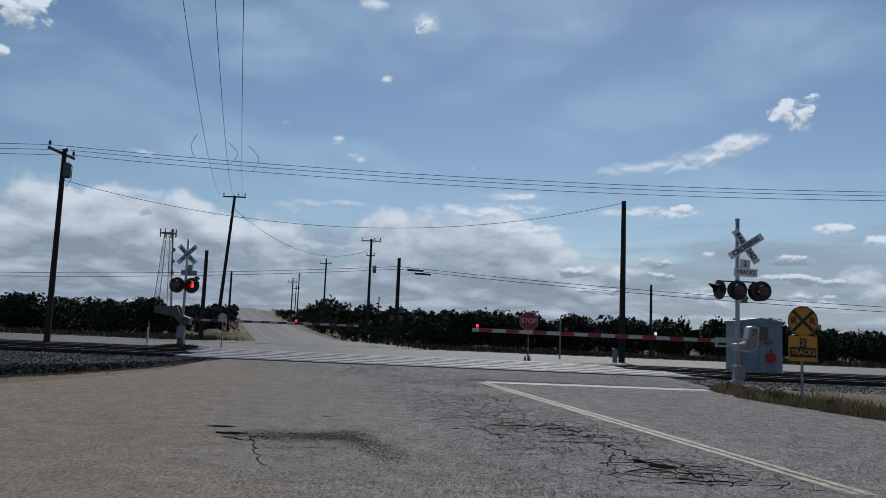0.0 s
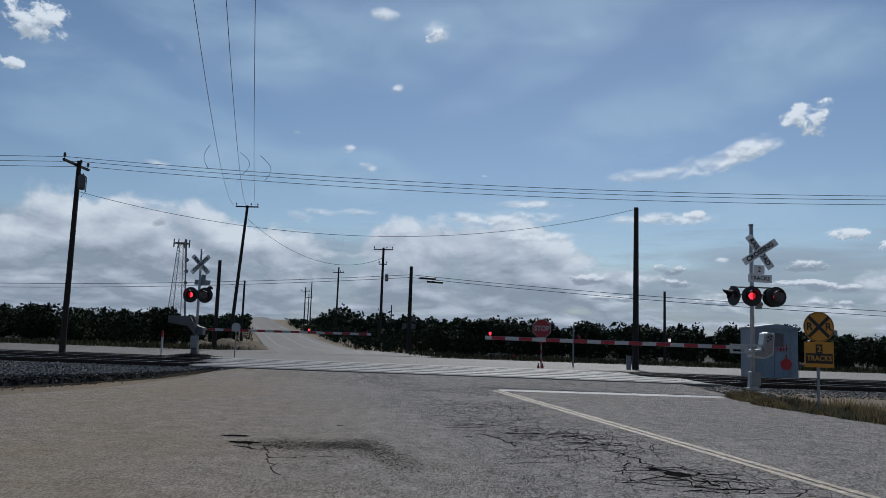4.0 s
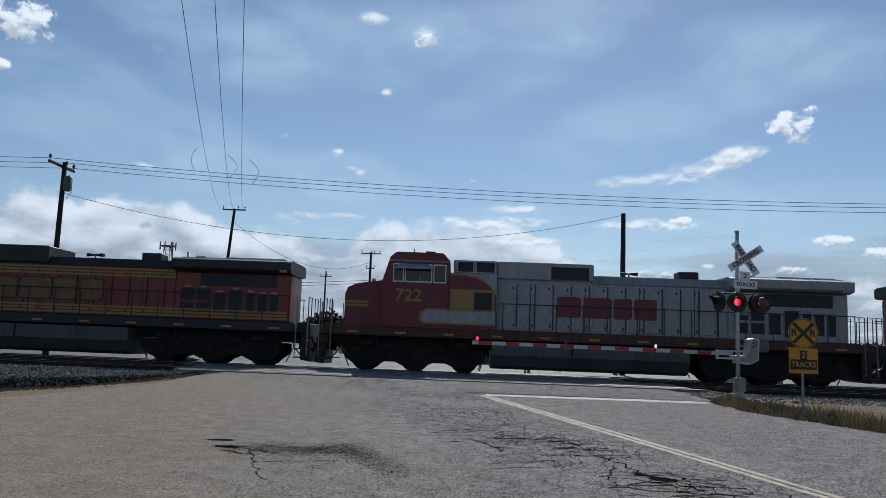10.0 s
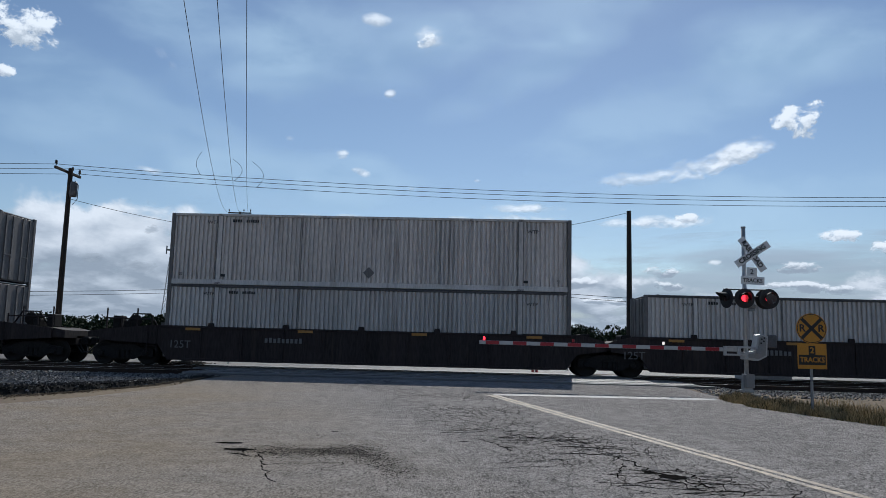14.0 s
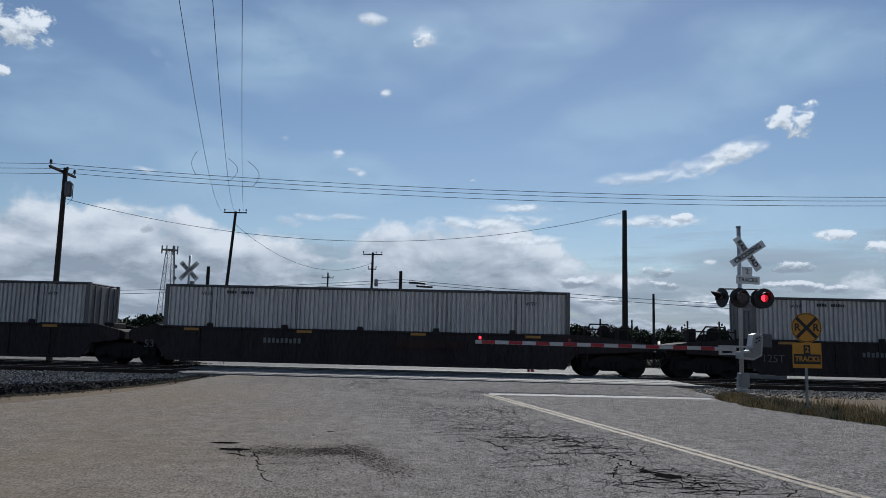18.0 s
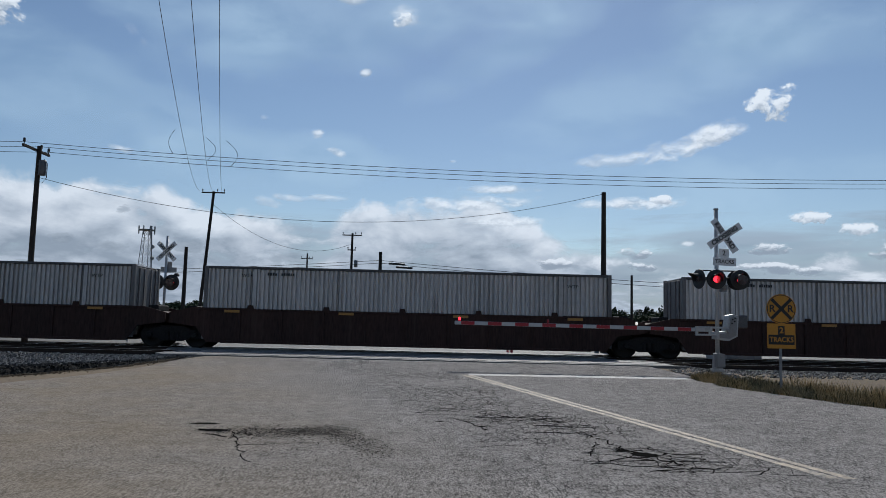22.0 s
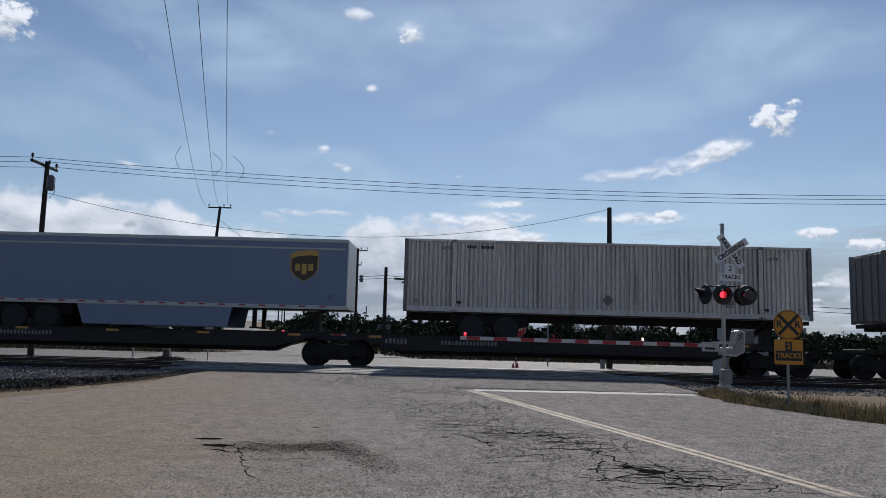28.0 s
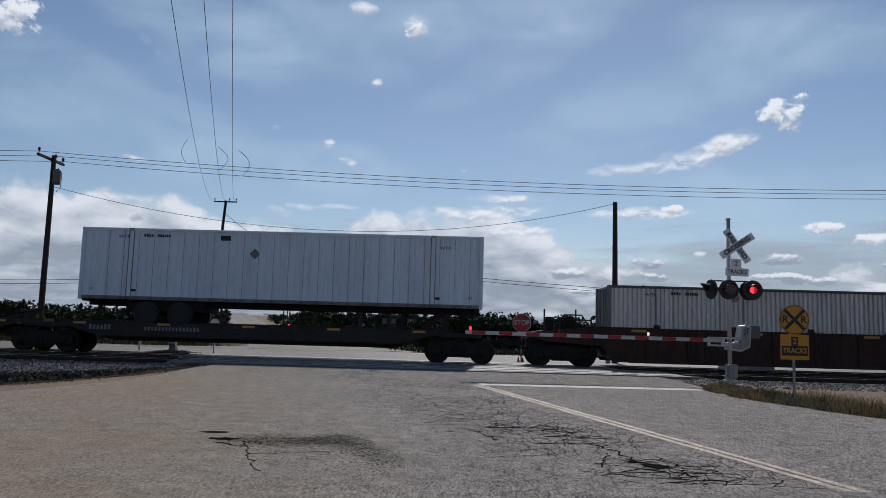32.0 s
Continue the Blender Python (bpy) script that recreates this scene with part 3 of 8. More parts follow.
# ---- clouds ----
def cloud_mat(name, scale, lo, hi, most=1.0, power=2, detail=6.0, rough=0.55, under=-0.4, dim=(0.56, 0.63, 0.71), lit=(1.0, 1.05, 1.1), spread=0.64, base=0.5):
    """Cloud as a far backdrop with its light painted in: white above, greyer below, fading out at its rims."""
    m = bpy.data.materials.new(name)
    m.use_nodes = True
    nt = m.node_tree
    nt.nodes.remove(nt.nodes["Principled BSDF"])
    L = nt.links.new
    tc = node(nt, "ShaderNodeTexCoord")
    sp = node(nt, "ShaderNodeSeparateXYZ")
    L(tc.outputs["Object"], sp.inputs[0])
    gm = node(nt, "ShaderNodeNewGeometry")
    mp = node(nt, "ShaderNodeMapping")
    mp.inputs["Scale"].default_value = scale
    L(gm.outputs["Position"], mp.inputs[0])
    n1 = node(nt, "ShaderNodeTexNoise", i_Scale=1.0, i_Detail=detail, i_Roughness=rough, i_Distortion=0.2)
    L(mp.outputs[0], n1.inputs[0])
    px = node(nt, "ShaderNodeMath", operation="ABSOLUTE")
    L(sp.outputs[0], px.inputs[0])
    pz = node(nt, "ShaderNodeMath", operation="ABSOLUTE")
    L(sp.outputs[2], pz.inputs[0])
    ex = node(nt, "ShaderNodeMath", operation="POWER", i_1=float(power))
    L(px.outputs[0], ex.inputs[0])
    ez = node(nt, "ShaderNodeMath", operation="POWER", i_1=float(power))
    L(pz.outputs[0], ez.inputs[0])
    su = node(nt, "ShaderNodeMath", operation="ADD")
    L(ex.outputs[0], su.inputs[0])
    L(ez.outputs[0], su.inputs[1])
    fall = node(nt, "ShaderNodeMapRange", i_1=0.0, i_2=1.0, i_3=spread * 0.34, i_4=-spread * 0.66)
    L(su.outputs[0], fall.inputs[0])
    ad = node(nt, "ShaderNodeMath", operation="ADD")
    L(n1.outputs[0], ad.inputs[0])
    L(fall.outputs[0], ad.inputs[1])
    al = node(nt, "ShaderNodeMapRange", i_1=lo, i_2=hi, i_4=most)
    al.interpolation_type = "SMOOTHSTEP"
    L(ad.outputs[0], al.inputs[0])
    # painted shade: the colour turns greyer where the cloud is denser above
    above = node(nt, "ShaderNodeVectorMath", operation="ADD")
    above.inputs[1].default_value = (0.0, 0.0, 0.35)
    L(mp.outputs[0], above.inputs[0])
    nb_ = node(nt, "ShaderNodeTexNoise", i_Scale=1.0, i_Detail=detail, i_Roughness=rough, i_Distortion=0.2)
    L(above.outputs[0], nb_.inputs[0])
    df = node(nt, "ShaderNodeMath", operation="SUBTRACT")
    L(n1.outputs[0], df.inputs[0])
    L(nb_.outputs[0], df.inputs[1])
    n2 = node(nt, "ShaderNodeMath", operation="MULTIPLY_ADD", i_1=0.9, i_2=base)
    L(df.outputs[0], n2.inputs[0])
    hz_ = node(nt, "ShaderNodeMath", operation="MULTIPLY_ADD", i_1=under)
    L(sp.outputs[2], hz_.inputs[0])
    L(n2.outputs[0], hz_.inputs[2])
    tone = node(nt, "ShaderNodeMapRange", i_1=0.3, i_2=0.6)
    tone.interpolation_type = "SMOOTHSTEP"
    L(hz_.outputs[0], tone.inputs[0])
    cx = node(nt, "ShaderNodeMix", data_type="RGBA")
    cx.inputs[6].default_value = (*dim, 1)
    cx.inputs[7].default_value = (*lit, 1)
    L(tone.outputs[0], cx.inputs[0])
    em = node(nt, "ShaderNodeEmission")
    L(cx.outputs[2], em.inputs[0])
    tr = node(nt, "ShaderNodeBsdfTransparent")
    mx = node(nt, "ShaderNodeMixShader")
    L(al.outputs[0], mx.inputs[0])
    L(tr.outputs[0], mx.inputs[1])
    L(em.outputs[0], mx.inputs[2])
    L(mx.outputs[0], nt.nodes["Material Output"].inputs[0])
    return m


PUFF = cloud_mat("puffy_cloud", (0.011, 0.011, 0.014), 0.47, 0.6, detail=8.0, rough=0.62, spread=0.48)
FLAT = cloud_mat("flat_cloud", (0.010, 0.010, 0.022), 0.46, 0.6, 0.92, under=-0.6, detail=8.0, rough=0.6, spread=0.46, dim=(0.36, 0.42, 0.50), lit=(0.96, 1.0, 1.05), base=0.40)
STREAK = cloud_mat("feathered_cloud", (0.008, 0.008, 0.016), 0.40, 0.82, 0.95, detail=8.0, rough=0.6, under=-0.2)
WISP = cloud_mat("thin_cloud", (0.006, 0.006, 0.012), 0.46, 0.86, 0.85)
VEIL = cloud_mat("thin_veil", (0.0014, 0.0014, 0.003), 0.3, 0.8, 0.36, detail=6.0, rough=0.55, under=0.0, dim=(0.40, 0.58, 0.74), lit=(0.58, 0.77, 0.92))
GREY = cloud_mat("grey_cloud_base", (0.010, 0.010, 0.022), 0.42, 0.7, 0.75, under=0.0, detail=6.0, rough=0.55, spread=0.46, dim=(0.27, 0.32, 0.39), lit=(0.42, 0.48, 0.55))
HAZE = cloud_mat("low_haze", (0.0012, 0.0012, 0.009), 0.10, 0.5, 0.8, 2, under=0.0, dim=(0.31, 0.38, 0.47), lit=(0.41, 0.48, 0.57), spread=0.55)
FAR = 3900.0


def cloud(az, el, w, h, tilt=0.0, material=None, far=FAR, label="white cumulus cloud far off in the blue sky"):
    """One cloud, by heading, elevation and half sizes in degrees."""
    s = Shape()
    s.v, s.f = [(-1, 0, -1), (1, 0, -1), (1, 0, 1), (-1, 0, 1)], [(0, 1, 2, 3)]
    ob = single("cloud", s, material, label, "cloud", "clouds in the sky", "structure")
    a, b = radians(az), radians(el)
    way = Vector((math.sin(a) * math.cos(b), math.cos(a) * math.cos(b), math.sin(b)))
    m = look(way * far, (0, 0, 0)) @ pose(0, 0, 0, 0, 0, -tilt) @ pose(0, 0, 0, 90, 0, 0)
    ob.matrix_basis = m @ Matrix.Diagonal((far * math.tan(radians(w)), 1, far * math.tan(radians(h)), 1))


def sky_at(x, y):
    """Heading and elevation of a point of the opening view, counted from its centre in parts of the focal length."""
    m = aim(-1.69, 6.23, 2.30).to_3x3()
    d = (m @ Vector((x, -y, -1))).normalized()
    return math.degrees(math.atan2(d.x, d.y)), math.degrees(math.asin(d.z))


for cx, cy, w, h, tilt, m in (
        # clear little clouds high up
        (0.459, -0.176, 0.046, 0.034, 3, PUFF), (-0.545, -0.316, 0.056, 0.036, -6, PUFF), (-0.582, -0.26, 0.022, 0.014, -8, PUFF),
        (-0.024, -0.287, 0.042, 0.03, 14, WISP), (-0.024, -0.288, 0.022, 0.014, 22, PUFF), (-0.086, -0.318, 0.03, 0.014, 0, WISP), (-0.072, -0.22, 0.014, 0.009, 20, WISP), (-0.204, -0.164, 0.014, 0.008, 0, WISP),
        (-0.111, -0.118, 0.022, 0.009, -12, STREAK), (-0.135, -0.143, 0.013, 0.010, 20, STREAK), (-0.385, -0.125, 0.036, 0.009, -6, WISP), (-0.047, -0.096, 0.012, 0.005, 0, WISP), (0.04, -0.104, 0.01, 0.005, 0, WISP),
        # the long streak
        (0.375, -0.182 + 0.052, 0.055, 0.018, 17, WISP), (0.34, -0.121, 0.09, 0.02, 12, STREAK), (0.25, -0.106, 0.10, 0.016, 5, WISP), (0.385, -0.137, 0.055, 0.021, 14, STREAK),
        # wisps along the top of the banks
        (-0.2, -0.055, 0.03, 0.012, -10, WISP), (-0.17, -0.06, 0.05, 0.009, 0, WISP), (-0.12, -0.058, 0.05, 0.010, 0, WISP),
        (0.10, -0.068, 0.07, 0.010, 0, STREAK), (0.26, -0.047, 0.11, 0.013, 0, STREAK), (0.06, -0.05, 0.14, 0.015, 2, STREAK), (0.11, -0.026, 0.09, 0.012, 0, STREAK), (0.31, -0.052, 0.024, 0.011, 0, PUFF),
        # rows of flat-bottomed clouds low at the horizon
        (0.173, 0.03, 0.036, 0.012, 0, FLAT), (0.275, 0.018, 0.036, 0.011, 0, FLAT), (0.285, 0.036, 0.042, 0.009, 0, FLAT), (0.45, 0.015, 0.036, 0.012, 0, FLAT), (0.447, 0.04, 0.05, 0.012, 0, FLAT), (0.51, -0.026, 0.036, 0.012, 0, PUFF),
        (0.57, -0.01, 0.03, 0.014, 0, PUFF), (0.345, 0.006, 0.014, 0.006, 0, WISP), (0.51, 0.045, 0.03, 0.01, 0, FLAT), (0.48, 0.064, 0.05, 0.008, 0, FLAT), (0.34, 0.06, 0.05, 0.008, 0, FLAT), (0.62, 0.02, 0.04, 0.014, 0, FLAT), (0.21, 0.055, 0.06, 0.008, 0, FLAT),
        (-0.465, -0.012, 0.02, 0.009, 0, GREY), (-0.40, 0.0, 0.03, 0.009, 0, GREY), (-0.385, -0.05, 0.016, 0.01, 30, GREY), (-0.30, 0.0, 0.03, 0.014, 0, GREY), (-0.17, 0.018, 0.04, 0.009, 0, GREY), (-0.02, 0.04, 0.04, 0.008, 0, GREY), (-0.52, 0.02, 0.04, 0.008, 0, GREY)):
    az, el = sky_at(cx, cy)
    cloud(az, el, math.degrees(w), math.degrees(h), tilt, m)
for cx, cy, w, h, tilt in ((-0.12, -0.28, 0.3, 0.10, 8), (-0.45, -0.2, 0.25, 0.09, -12), (0.3, -0.2, 0.3, 0.08, 15), (-0.3, -0.31, 0.2, 0.08, -20), (0.15, -0.33, 0.25, 0.07, 10), (0.10, -0.24, 0.2, 0.05, 24), (0.5, -0.27, 0.25, 0.07, -10), (0.3, -0.06, 0.4, 0.07, 4), (-0.2, -0.11, 0.3, 0.05, 2)):
    az, el = sky_at(cx, cy)
    cloud(az, el, math.degrees(w), math.degrees(h), tilt, VEIL, 4100, "thin pale veil of high cloud in the blue sky")
# the broken bank of cloud all round, with its uneven upper edge
def bank_mat():
    m = bpy.data.materials.new("cloud_bank")
    m.use_nodes = True
    nt = m.node_tree
    nt.nodes.remove(nt.nodes["Principled BSDF"])
    L = nt.links.new
    place = nt.nodes.new("ShaderNodeUVMap")
    place.uv_map = "place"
    edge = nt.nodes.new("ShaderNodeUVMap")
    edge.uv_map = "edge"
    ed = node(nt, "ShaderNodeSeparateXYZ")
    L(edge.outputs[0], ed.inputs[0])
    dens = []
    for lift in (0.0, 0.45):
        mv = node(nt, "ShaderNodeVectorMath", operation="ADD")
        mv.inputs[1].default_value = (3.7 + 0.12 * (lift > 0), 8.2 + lift, 0.0)
        L(place.outputs[0], mv.inputs[0])
        n = node(nt, "ShaderNodeTexNoise", i_Scale=1.0, i_Detail=9.0, i_Roughness=0.54, i_Distortion=0.3)
        L(mv.outputs[0], n.inputs[0])
        dens.append(n.outputs[0])
    # fade at the upper edge
    fall = node(nt, "ShaderNodeMapRange", i_1=-1.6, i_2=1.1, i_3=0.0, i_4=-0.42)
    L(ed.outputs[1], fall.inputs[0])
    a1 = node(nt, "ShaderNodeMath", operation="ADD")
    L(dens[0], a1.inputs[0])
    L(fall.outputs[0], a1.inputs[1])
    a2 = node(nt, "ShaderNodeMath", operation="ADD")
    L(a1.outputs[0], a2.inputs[0])
    L(ed.outputs[0], a2.inputs[1])
    al = node(nt, "ShaderNodeMapRange", i_1=0.44, i_2=0.62, i_4=0.93)
    al.interpolation_type = "SMOOTHSTEP"
    L(a2.outputs[0], al.inputs[0])
    df = node(nt, "ShaderNodeMath", operation="SUBTRACT")
    L(dens[0], df.inputs[0])
    L(dens[1], df.inputs[1])
    # painted light: brighter towards the upper edge, where the sun behind strikes through
    hi = node(nt, "ShaderNodeMapRange", i_1=-5.0, i_2=-0.3, i_3=0.14, i_4=0.95)
    L(ed.outputs[1], hi.inputs[0])
    tn = node(nt, "ShaderNodeMath", operation="MULTIPLY_ADD", i_1=2.0)
    L(df.outputs[0], tn.inputs[0])
    L(hi.outputs[0], tn.inputs[2])
    cx = node(nt, "ShaderNodeValToRGB")
    r = cx.color_ramp
    r.elements[0].position, r.elements[0].color = 0.0, (0.36, 0.42, 0.50, 1)
    r.elements[1].position, r.elements[1].color = 1.0, (0.93, 0.97, 1.02, 1)
    e = r.elements.new(0.45)
    e.color = (0.60, 0.66, 0.74, 1)
    L(tn.outputs[0], cx.inputs[0])
    em = node(nt, "ShaderNodeEmission")
    L(cx.outputs[0], em.inputs[0])
    tr = node(nt, "ShaderNodeBsdfTransparent")
    mx = node(nt, "ShaderNodeMixShader")
    L(al.outputs[0], mx.inputs[0])
    L(tr.outputs[0], mx.inputs[1])
    L(em.outputs[0], mx.inputs[2])
    L(mx.outputs[0], nt.nodes["Material Output"].inputs[0])
    return m


EDGE = []
for px, py, cover in ((-0.62, -0.08, 0.16), (-0.575, -0.085, 0.2), (-0.51, -0.092, 0.22), (-0.443, -0.095, 0.22), (-0.37, -0.083, 0.2), (-0.296, -0.067, 0.16), (-0.245, -0.058, 0.1), (-0.18, -0.041, 0.06), (-0.135, -0.03, 0.06),
                      (-0.10, -0.052, 0.14), (-0.06, -0.055, 0.16), (0.056, -0.056, 0.18), (0.122, -0.05, 0.14), (0.18, -0.02, 0.08), (0.22, -0.008, 0.02), (0.27, 0.007, -0.03), (0.34, 0.01, -0.03), (0.42, 0.007, -0.02), (0.49, 0.01, -0.02), (0.575, 0.0, 0.0), (0.64, -0.01, 0.05)):
    EDGE.append((*sky_at(px, py), cover))
rim_az, rim_el, rim_cover = np.array(EDGE).T
bank_ring = Shape()
azs, els = np.arange(-180, 180.1, 1.5), np.concatenate((np.arange(-1.0, 14.1, 0.5), (16.0, 20.0)))
spots = []
for el in els:
    for az in azs:
        a, b = radians(az), radians(el)
        bank_ring.v.append((4000 * math.sin(a) * math.cos(b), 4000 * math.cos(a) * math.cos(b), 4000 * math.sin(b)))
        spots.append((az / 4.6, 3.4 * math.log(max(el, -0.9) + 2.0), float(np.interp(az, rim_az, rim_cover)), float(el - np.interp(az, rim_az, rim_el))))
na = len(azs)
bank_ring.f = [(j * na + i, j * na + i + 1, (j + 1) * na + i + 1, (j + 1) * na + i) for j in range(len(els) - 1) for i in range(na - 1)]
bank_ob = single("cloud_bank", bank_ring, bank_mat(), "broken bank of white and grey cloud low in the sky", "cloud", "clouds in the sky", "structure")
for nm, k in (("place", 0), ("edge", 2)):
    uv = bank_ob.data.uv_layers.new(name=nm)
    for lp in bank_ob.data.loops:
        uv.data[lp.index].uv = spots[lp.vertex_index][k:k + 2]
# low haze all round the horizon
for k in range(12):
    cloud(-6 + 30 * k, 0.0, 26, 8.5, 0, HAZE, 4400, "pale bright haze low over the horizon")


# ---- poles and wires ----
def wooden_pole(x, y, z, top, r, lean=(0.0, 0.0), label="tall dark weathered wooden utility pole", n=12):
    ob = thing("utility_pole", (x, y, z), label, "utility pole", "utility poles")
    part("pole", Shape().tube((0, 0, -0.3), (lean[0], lean[1], top - z), r * 1.12, r * 0.78, n), WOOD, ob, smooth=False)
    return ob


def crossarm(ob, z, half, along, off=(0, 0), pins=3, size=0.06):
    dx, dy = (1, 0) if along == "x" else (0, 1)
    ox, oy = off
    s = Shape()
    if along == "x":
        s.box(ox - half, ox + half, oy - size - 0.14, oy + size - 0.14, z - size, z + size, 0.01)
    else:
        s.box(ox - size - 0.14, ox + size - 0.14, oy - half, oy + half, z - size, z + size, 0.01)
    arm = part("crossarm", s, WOOD, ob, "weathered wooden crossarm")
    spots = [-half * 0.93, half * 0.93] + ([half * 0.35] if pins == 3 else [])
    for k in spots:
        px, py = ox + k * dx - 0.14 * dy, oy + k * dy - 0.14 * dx
        part("insulator", Shape().lathe([(0.02, 0), (0.02, 0.12), (0.075, 0.13), (0.055, 0.19), (0.07, 0.22), (0.045, 0.3)], 10, (px, py, z + size), "z"), BLACK, arm, "dark insulator")
    return arm


left_pole = wooden_pole(-20.6, 38.0, -0.24, 9.6, 0.145)
crossarm(left_pole, 9.4 + 0.24, 1.25, "y")
can = part("transformer", Shape().lathe([(0.0, 0), (0.16, 0.02), (0.18, 0.08), (0.18, 0.7), (0.15, 0.78), (0.0, 0.8)], 14, (0.36, -0.25, 8.3), "z"), DARK_STEEL, left_pole, "grey transformer can", True)
for bz in (8.5, 8.85):
    part("bracket", Shape().box(0.1, 0.3, -0.3, -0.2, bz, bz + 0.06), BLACK, left_pole)
part("lead", Shape().path([(0.4, -0.25, 9.15), (0.62, -0.3, 8.9), (0.62, -0.3, 8.2), (0.3, -0.1, 7.95)], 0.02), WIRE, left_pole)
right_pole = wooden_pole(9.1, 44.5, -0.24, 9.1, 0.165)
mid_pole = wooden_pole(-24.05, 75.0, -0.24, 13.8, 0.165, (0.95, 0), n=10)
crossarm(mid_pole, 13.9, 1.15, "x", (0.95, 0))
far_pole = wooden_pole(-11.5, 93.0, -0.24, 12.1, 0.17, n=10)
crossarm(far_pole, 12.1, 1.2, "x")
crossarm(far_pole, 10.3, 0.5, "x", pins=2)
part("transformer", Shape().lathe([(0.0, 0), (0.22, 0.02), (0.22, 0.85), (0.0, 0.9)], 12, (0.55, -0.2, 8.2), "z"), STEEL, far_pole, "grey transformer can", True)
tele_pole = wooden_pole(-6.2, 72.0, -0.24, 7.9, 0.19, n=10)
for dx, dz in ((-0.42, 2.3), (0.42, 2.3), (0.38, 3.0)):
    part("sign", Shape().box(dx - 0.2, dx + 0.2, -0.3, -0.26, dz, dz + 0.5, 0.01), DARK_STEEL, tele_pole, "small grey sign plate seen from behind")
thin_pole = wooden_pole(14.1, 58.5, -0.24, 5.3, 0.11, n=8, label="short thin wooden pole by the far road")
for x, y, z, top, r, arm in ((-20.4, 60.0, -0.24, 6.8, 0.17, 0), (-23.6, 130.0, -0.2, 12.9, 0.16, 1), (-38.5, 172.0, 0, 12.0, 0.15, 1), (-39.3, 182.0, 0, 14.0, 0.15, 0), (-46.0, 210.0, 1, 12.5, 0.15, 1),
                             (-29.0, 95.0, 0.2, 7.7, 0.15, 0), (-33.6, 110.0, 0.5, 6.0, 0.15, 0), (-16.5, 150.0, -0.2, 7.6, 0.13, 0)):
    p = wooden_pole(x, y, z, top, r, n=8)
    if arm:
        crossarm(p, top - z - 0.9, 1.0, "x")


def sag(a, b, drop, n=24):
    a, b = Vector(a), Vector(b)
    return [a.lerp(b, i / n) - Vector((0, 0, drop * 4 * (i / n) * (1 - i / n))) for i in range(n + 1)]


def wire(pts, r, label="thin dark overhead wire between poles"):
    return single("overhead_wire", Shape().path(pts, r, 5), WIRE, label, "overhead wire", "overhead wires")


for yy, dz in ((36.85, 0.0), (38.45, 0.12), (39.15, 0.0)):
    f = lambda x: 8.63 - 0.0227 * x + 0.001064 * x * x + dz
    wire([Vector((x, yy, f(x))) for x in np.linspace(-20.74, 42.1, 30)], 0.013)
    wire(sag((-20.74, yy, f(-20.74)), (-84, yy - 2, 9.9), 0.35, 12), 0.013)
end_pole = wooden_pole(42.1, 38.0, -0.24, 9.8, 0.2)
crossarm(end_pole, 9.6, 1.25, "y")
west_pole = wooden_pole(-84.0, 36.0, -0.24, 9.9, 0.2)
crossarm(west_pole, 9.85, 1.25, "y")
up = lambda y: 11.52 - 0.0941 * y + 0.00166 * y * y
for k, (x75, x20) in enumerate(((-24.48, -8.07), (-23.2, -7.14), (-22.3, -6.32))):
    wire([Vector((x20 + (x75 - x20) * (y - 20) / 55, y, up(y))) for y in np.linspace(75, -16, 34)], 0.011, "thin dark overhead wire crossing high over the road")
    x38 = x20 + (x75 - x20) * 18 / 55
    # jumper loops down to the wires along the line
    yl = (36.85, 38.45, 39.15)[k]
    bulge = (-0.25, 0.45, 0.45)[k]
    top = Vector((x38, yl, up(yl)))
    low = Vector((x38 + 0.15 * k, yl, 8.63 - 0.0227 * x38 + 0.001064 * x38 * x38 + (0, 0.12, 0)[k]))
    wire([top.lerp(low, i / 12) + Vector((bulge * math.sin(math.pi * i / 12), 0, 0)) for i in range(13)], 0.011, "short jumper wire looped between two overhead wires")
back_pole = wooden_pole(4.5, -16.0, -0.5, 13.9, 0.2)
crossarm(back_pole, 14.1, 1.15, "x")
wire(sag((-20.5, 37.9, 8.0), (9.1, 44.4, 9.0), 1.95, 30), 0.012, "slack dark cable hanging between two wooden poles")
wire(sag((-23.2, 75, 12.6), (-11.6, 93, 10.8), 2.4, 20), 0.02, "slack dark cable hanging between two wooden poles")
for dz in (0.0, -0.42):
    wire(sag((-6.2, 71.8, 7.1 + dz * 0.6), (-62, 72, 5.0 + dz), 0.6, 16), 0.022, "dark telephone cable along the far road")
    wire(sag((-6.2, 71.8, 7.1 + dz * 0.6), (46, 55, 3.9 + dz), 0.5, 20), 0.022, "dark telephone cable along the far road")
for dx, dz in ((1.6, 6.72), (2.3, 6.4)):
    single("cable_splice", Shape().tube((-6.2 + dx - 0.75, 71.6, dz + 0.09), (-6.2 + dx + 0.75, 71.2, dz), 0.1, 0.1, 8), BLACK, "black splice case hanging on a telephone cable", "cable splice", "splice cases")
wooden_pole(-62, 72, -0.24, 6.4, 0.17, n=8)
wooden_pole(46, 55, -0.24, 5.6, 0.17, n=8)


# ---- crossing signals ----
FLASH_VANES = []  # (added vane that hides a lens, time at which its lamp is seen lit)


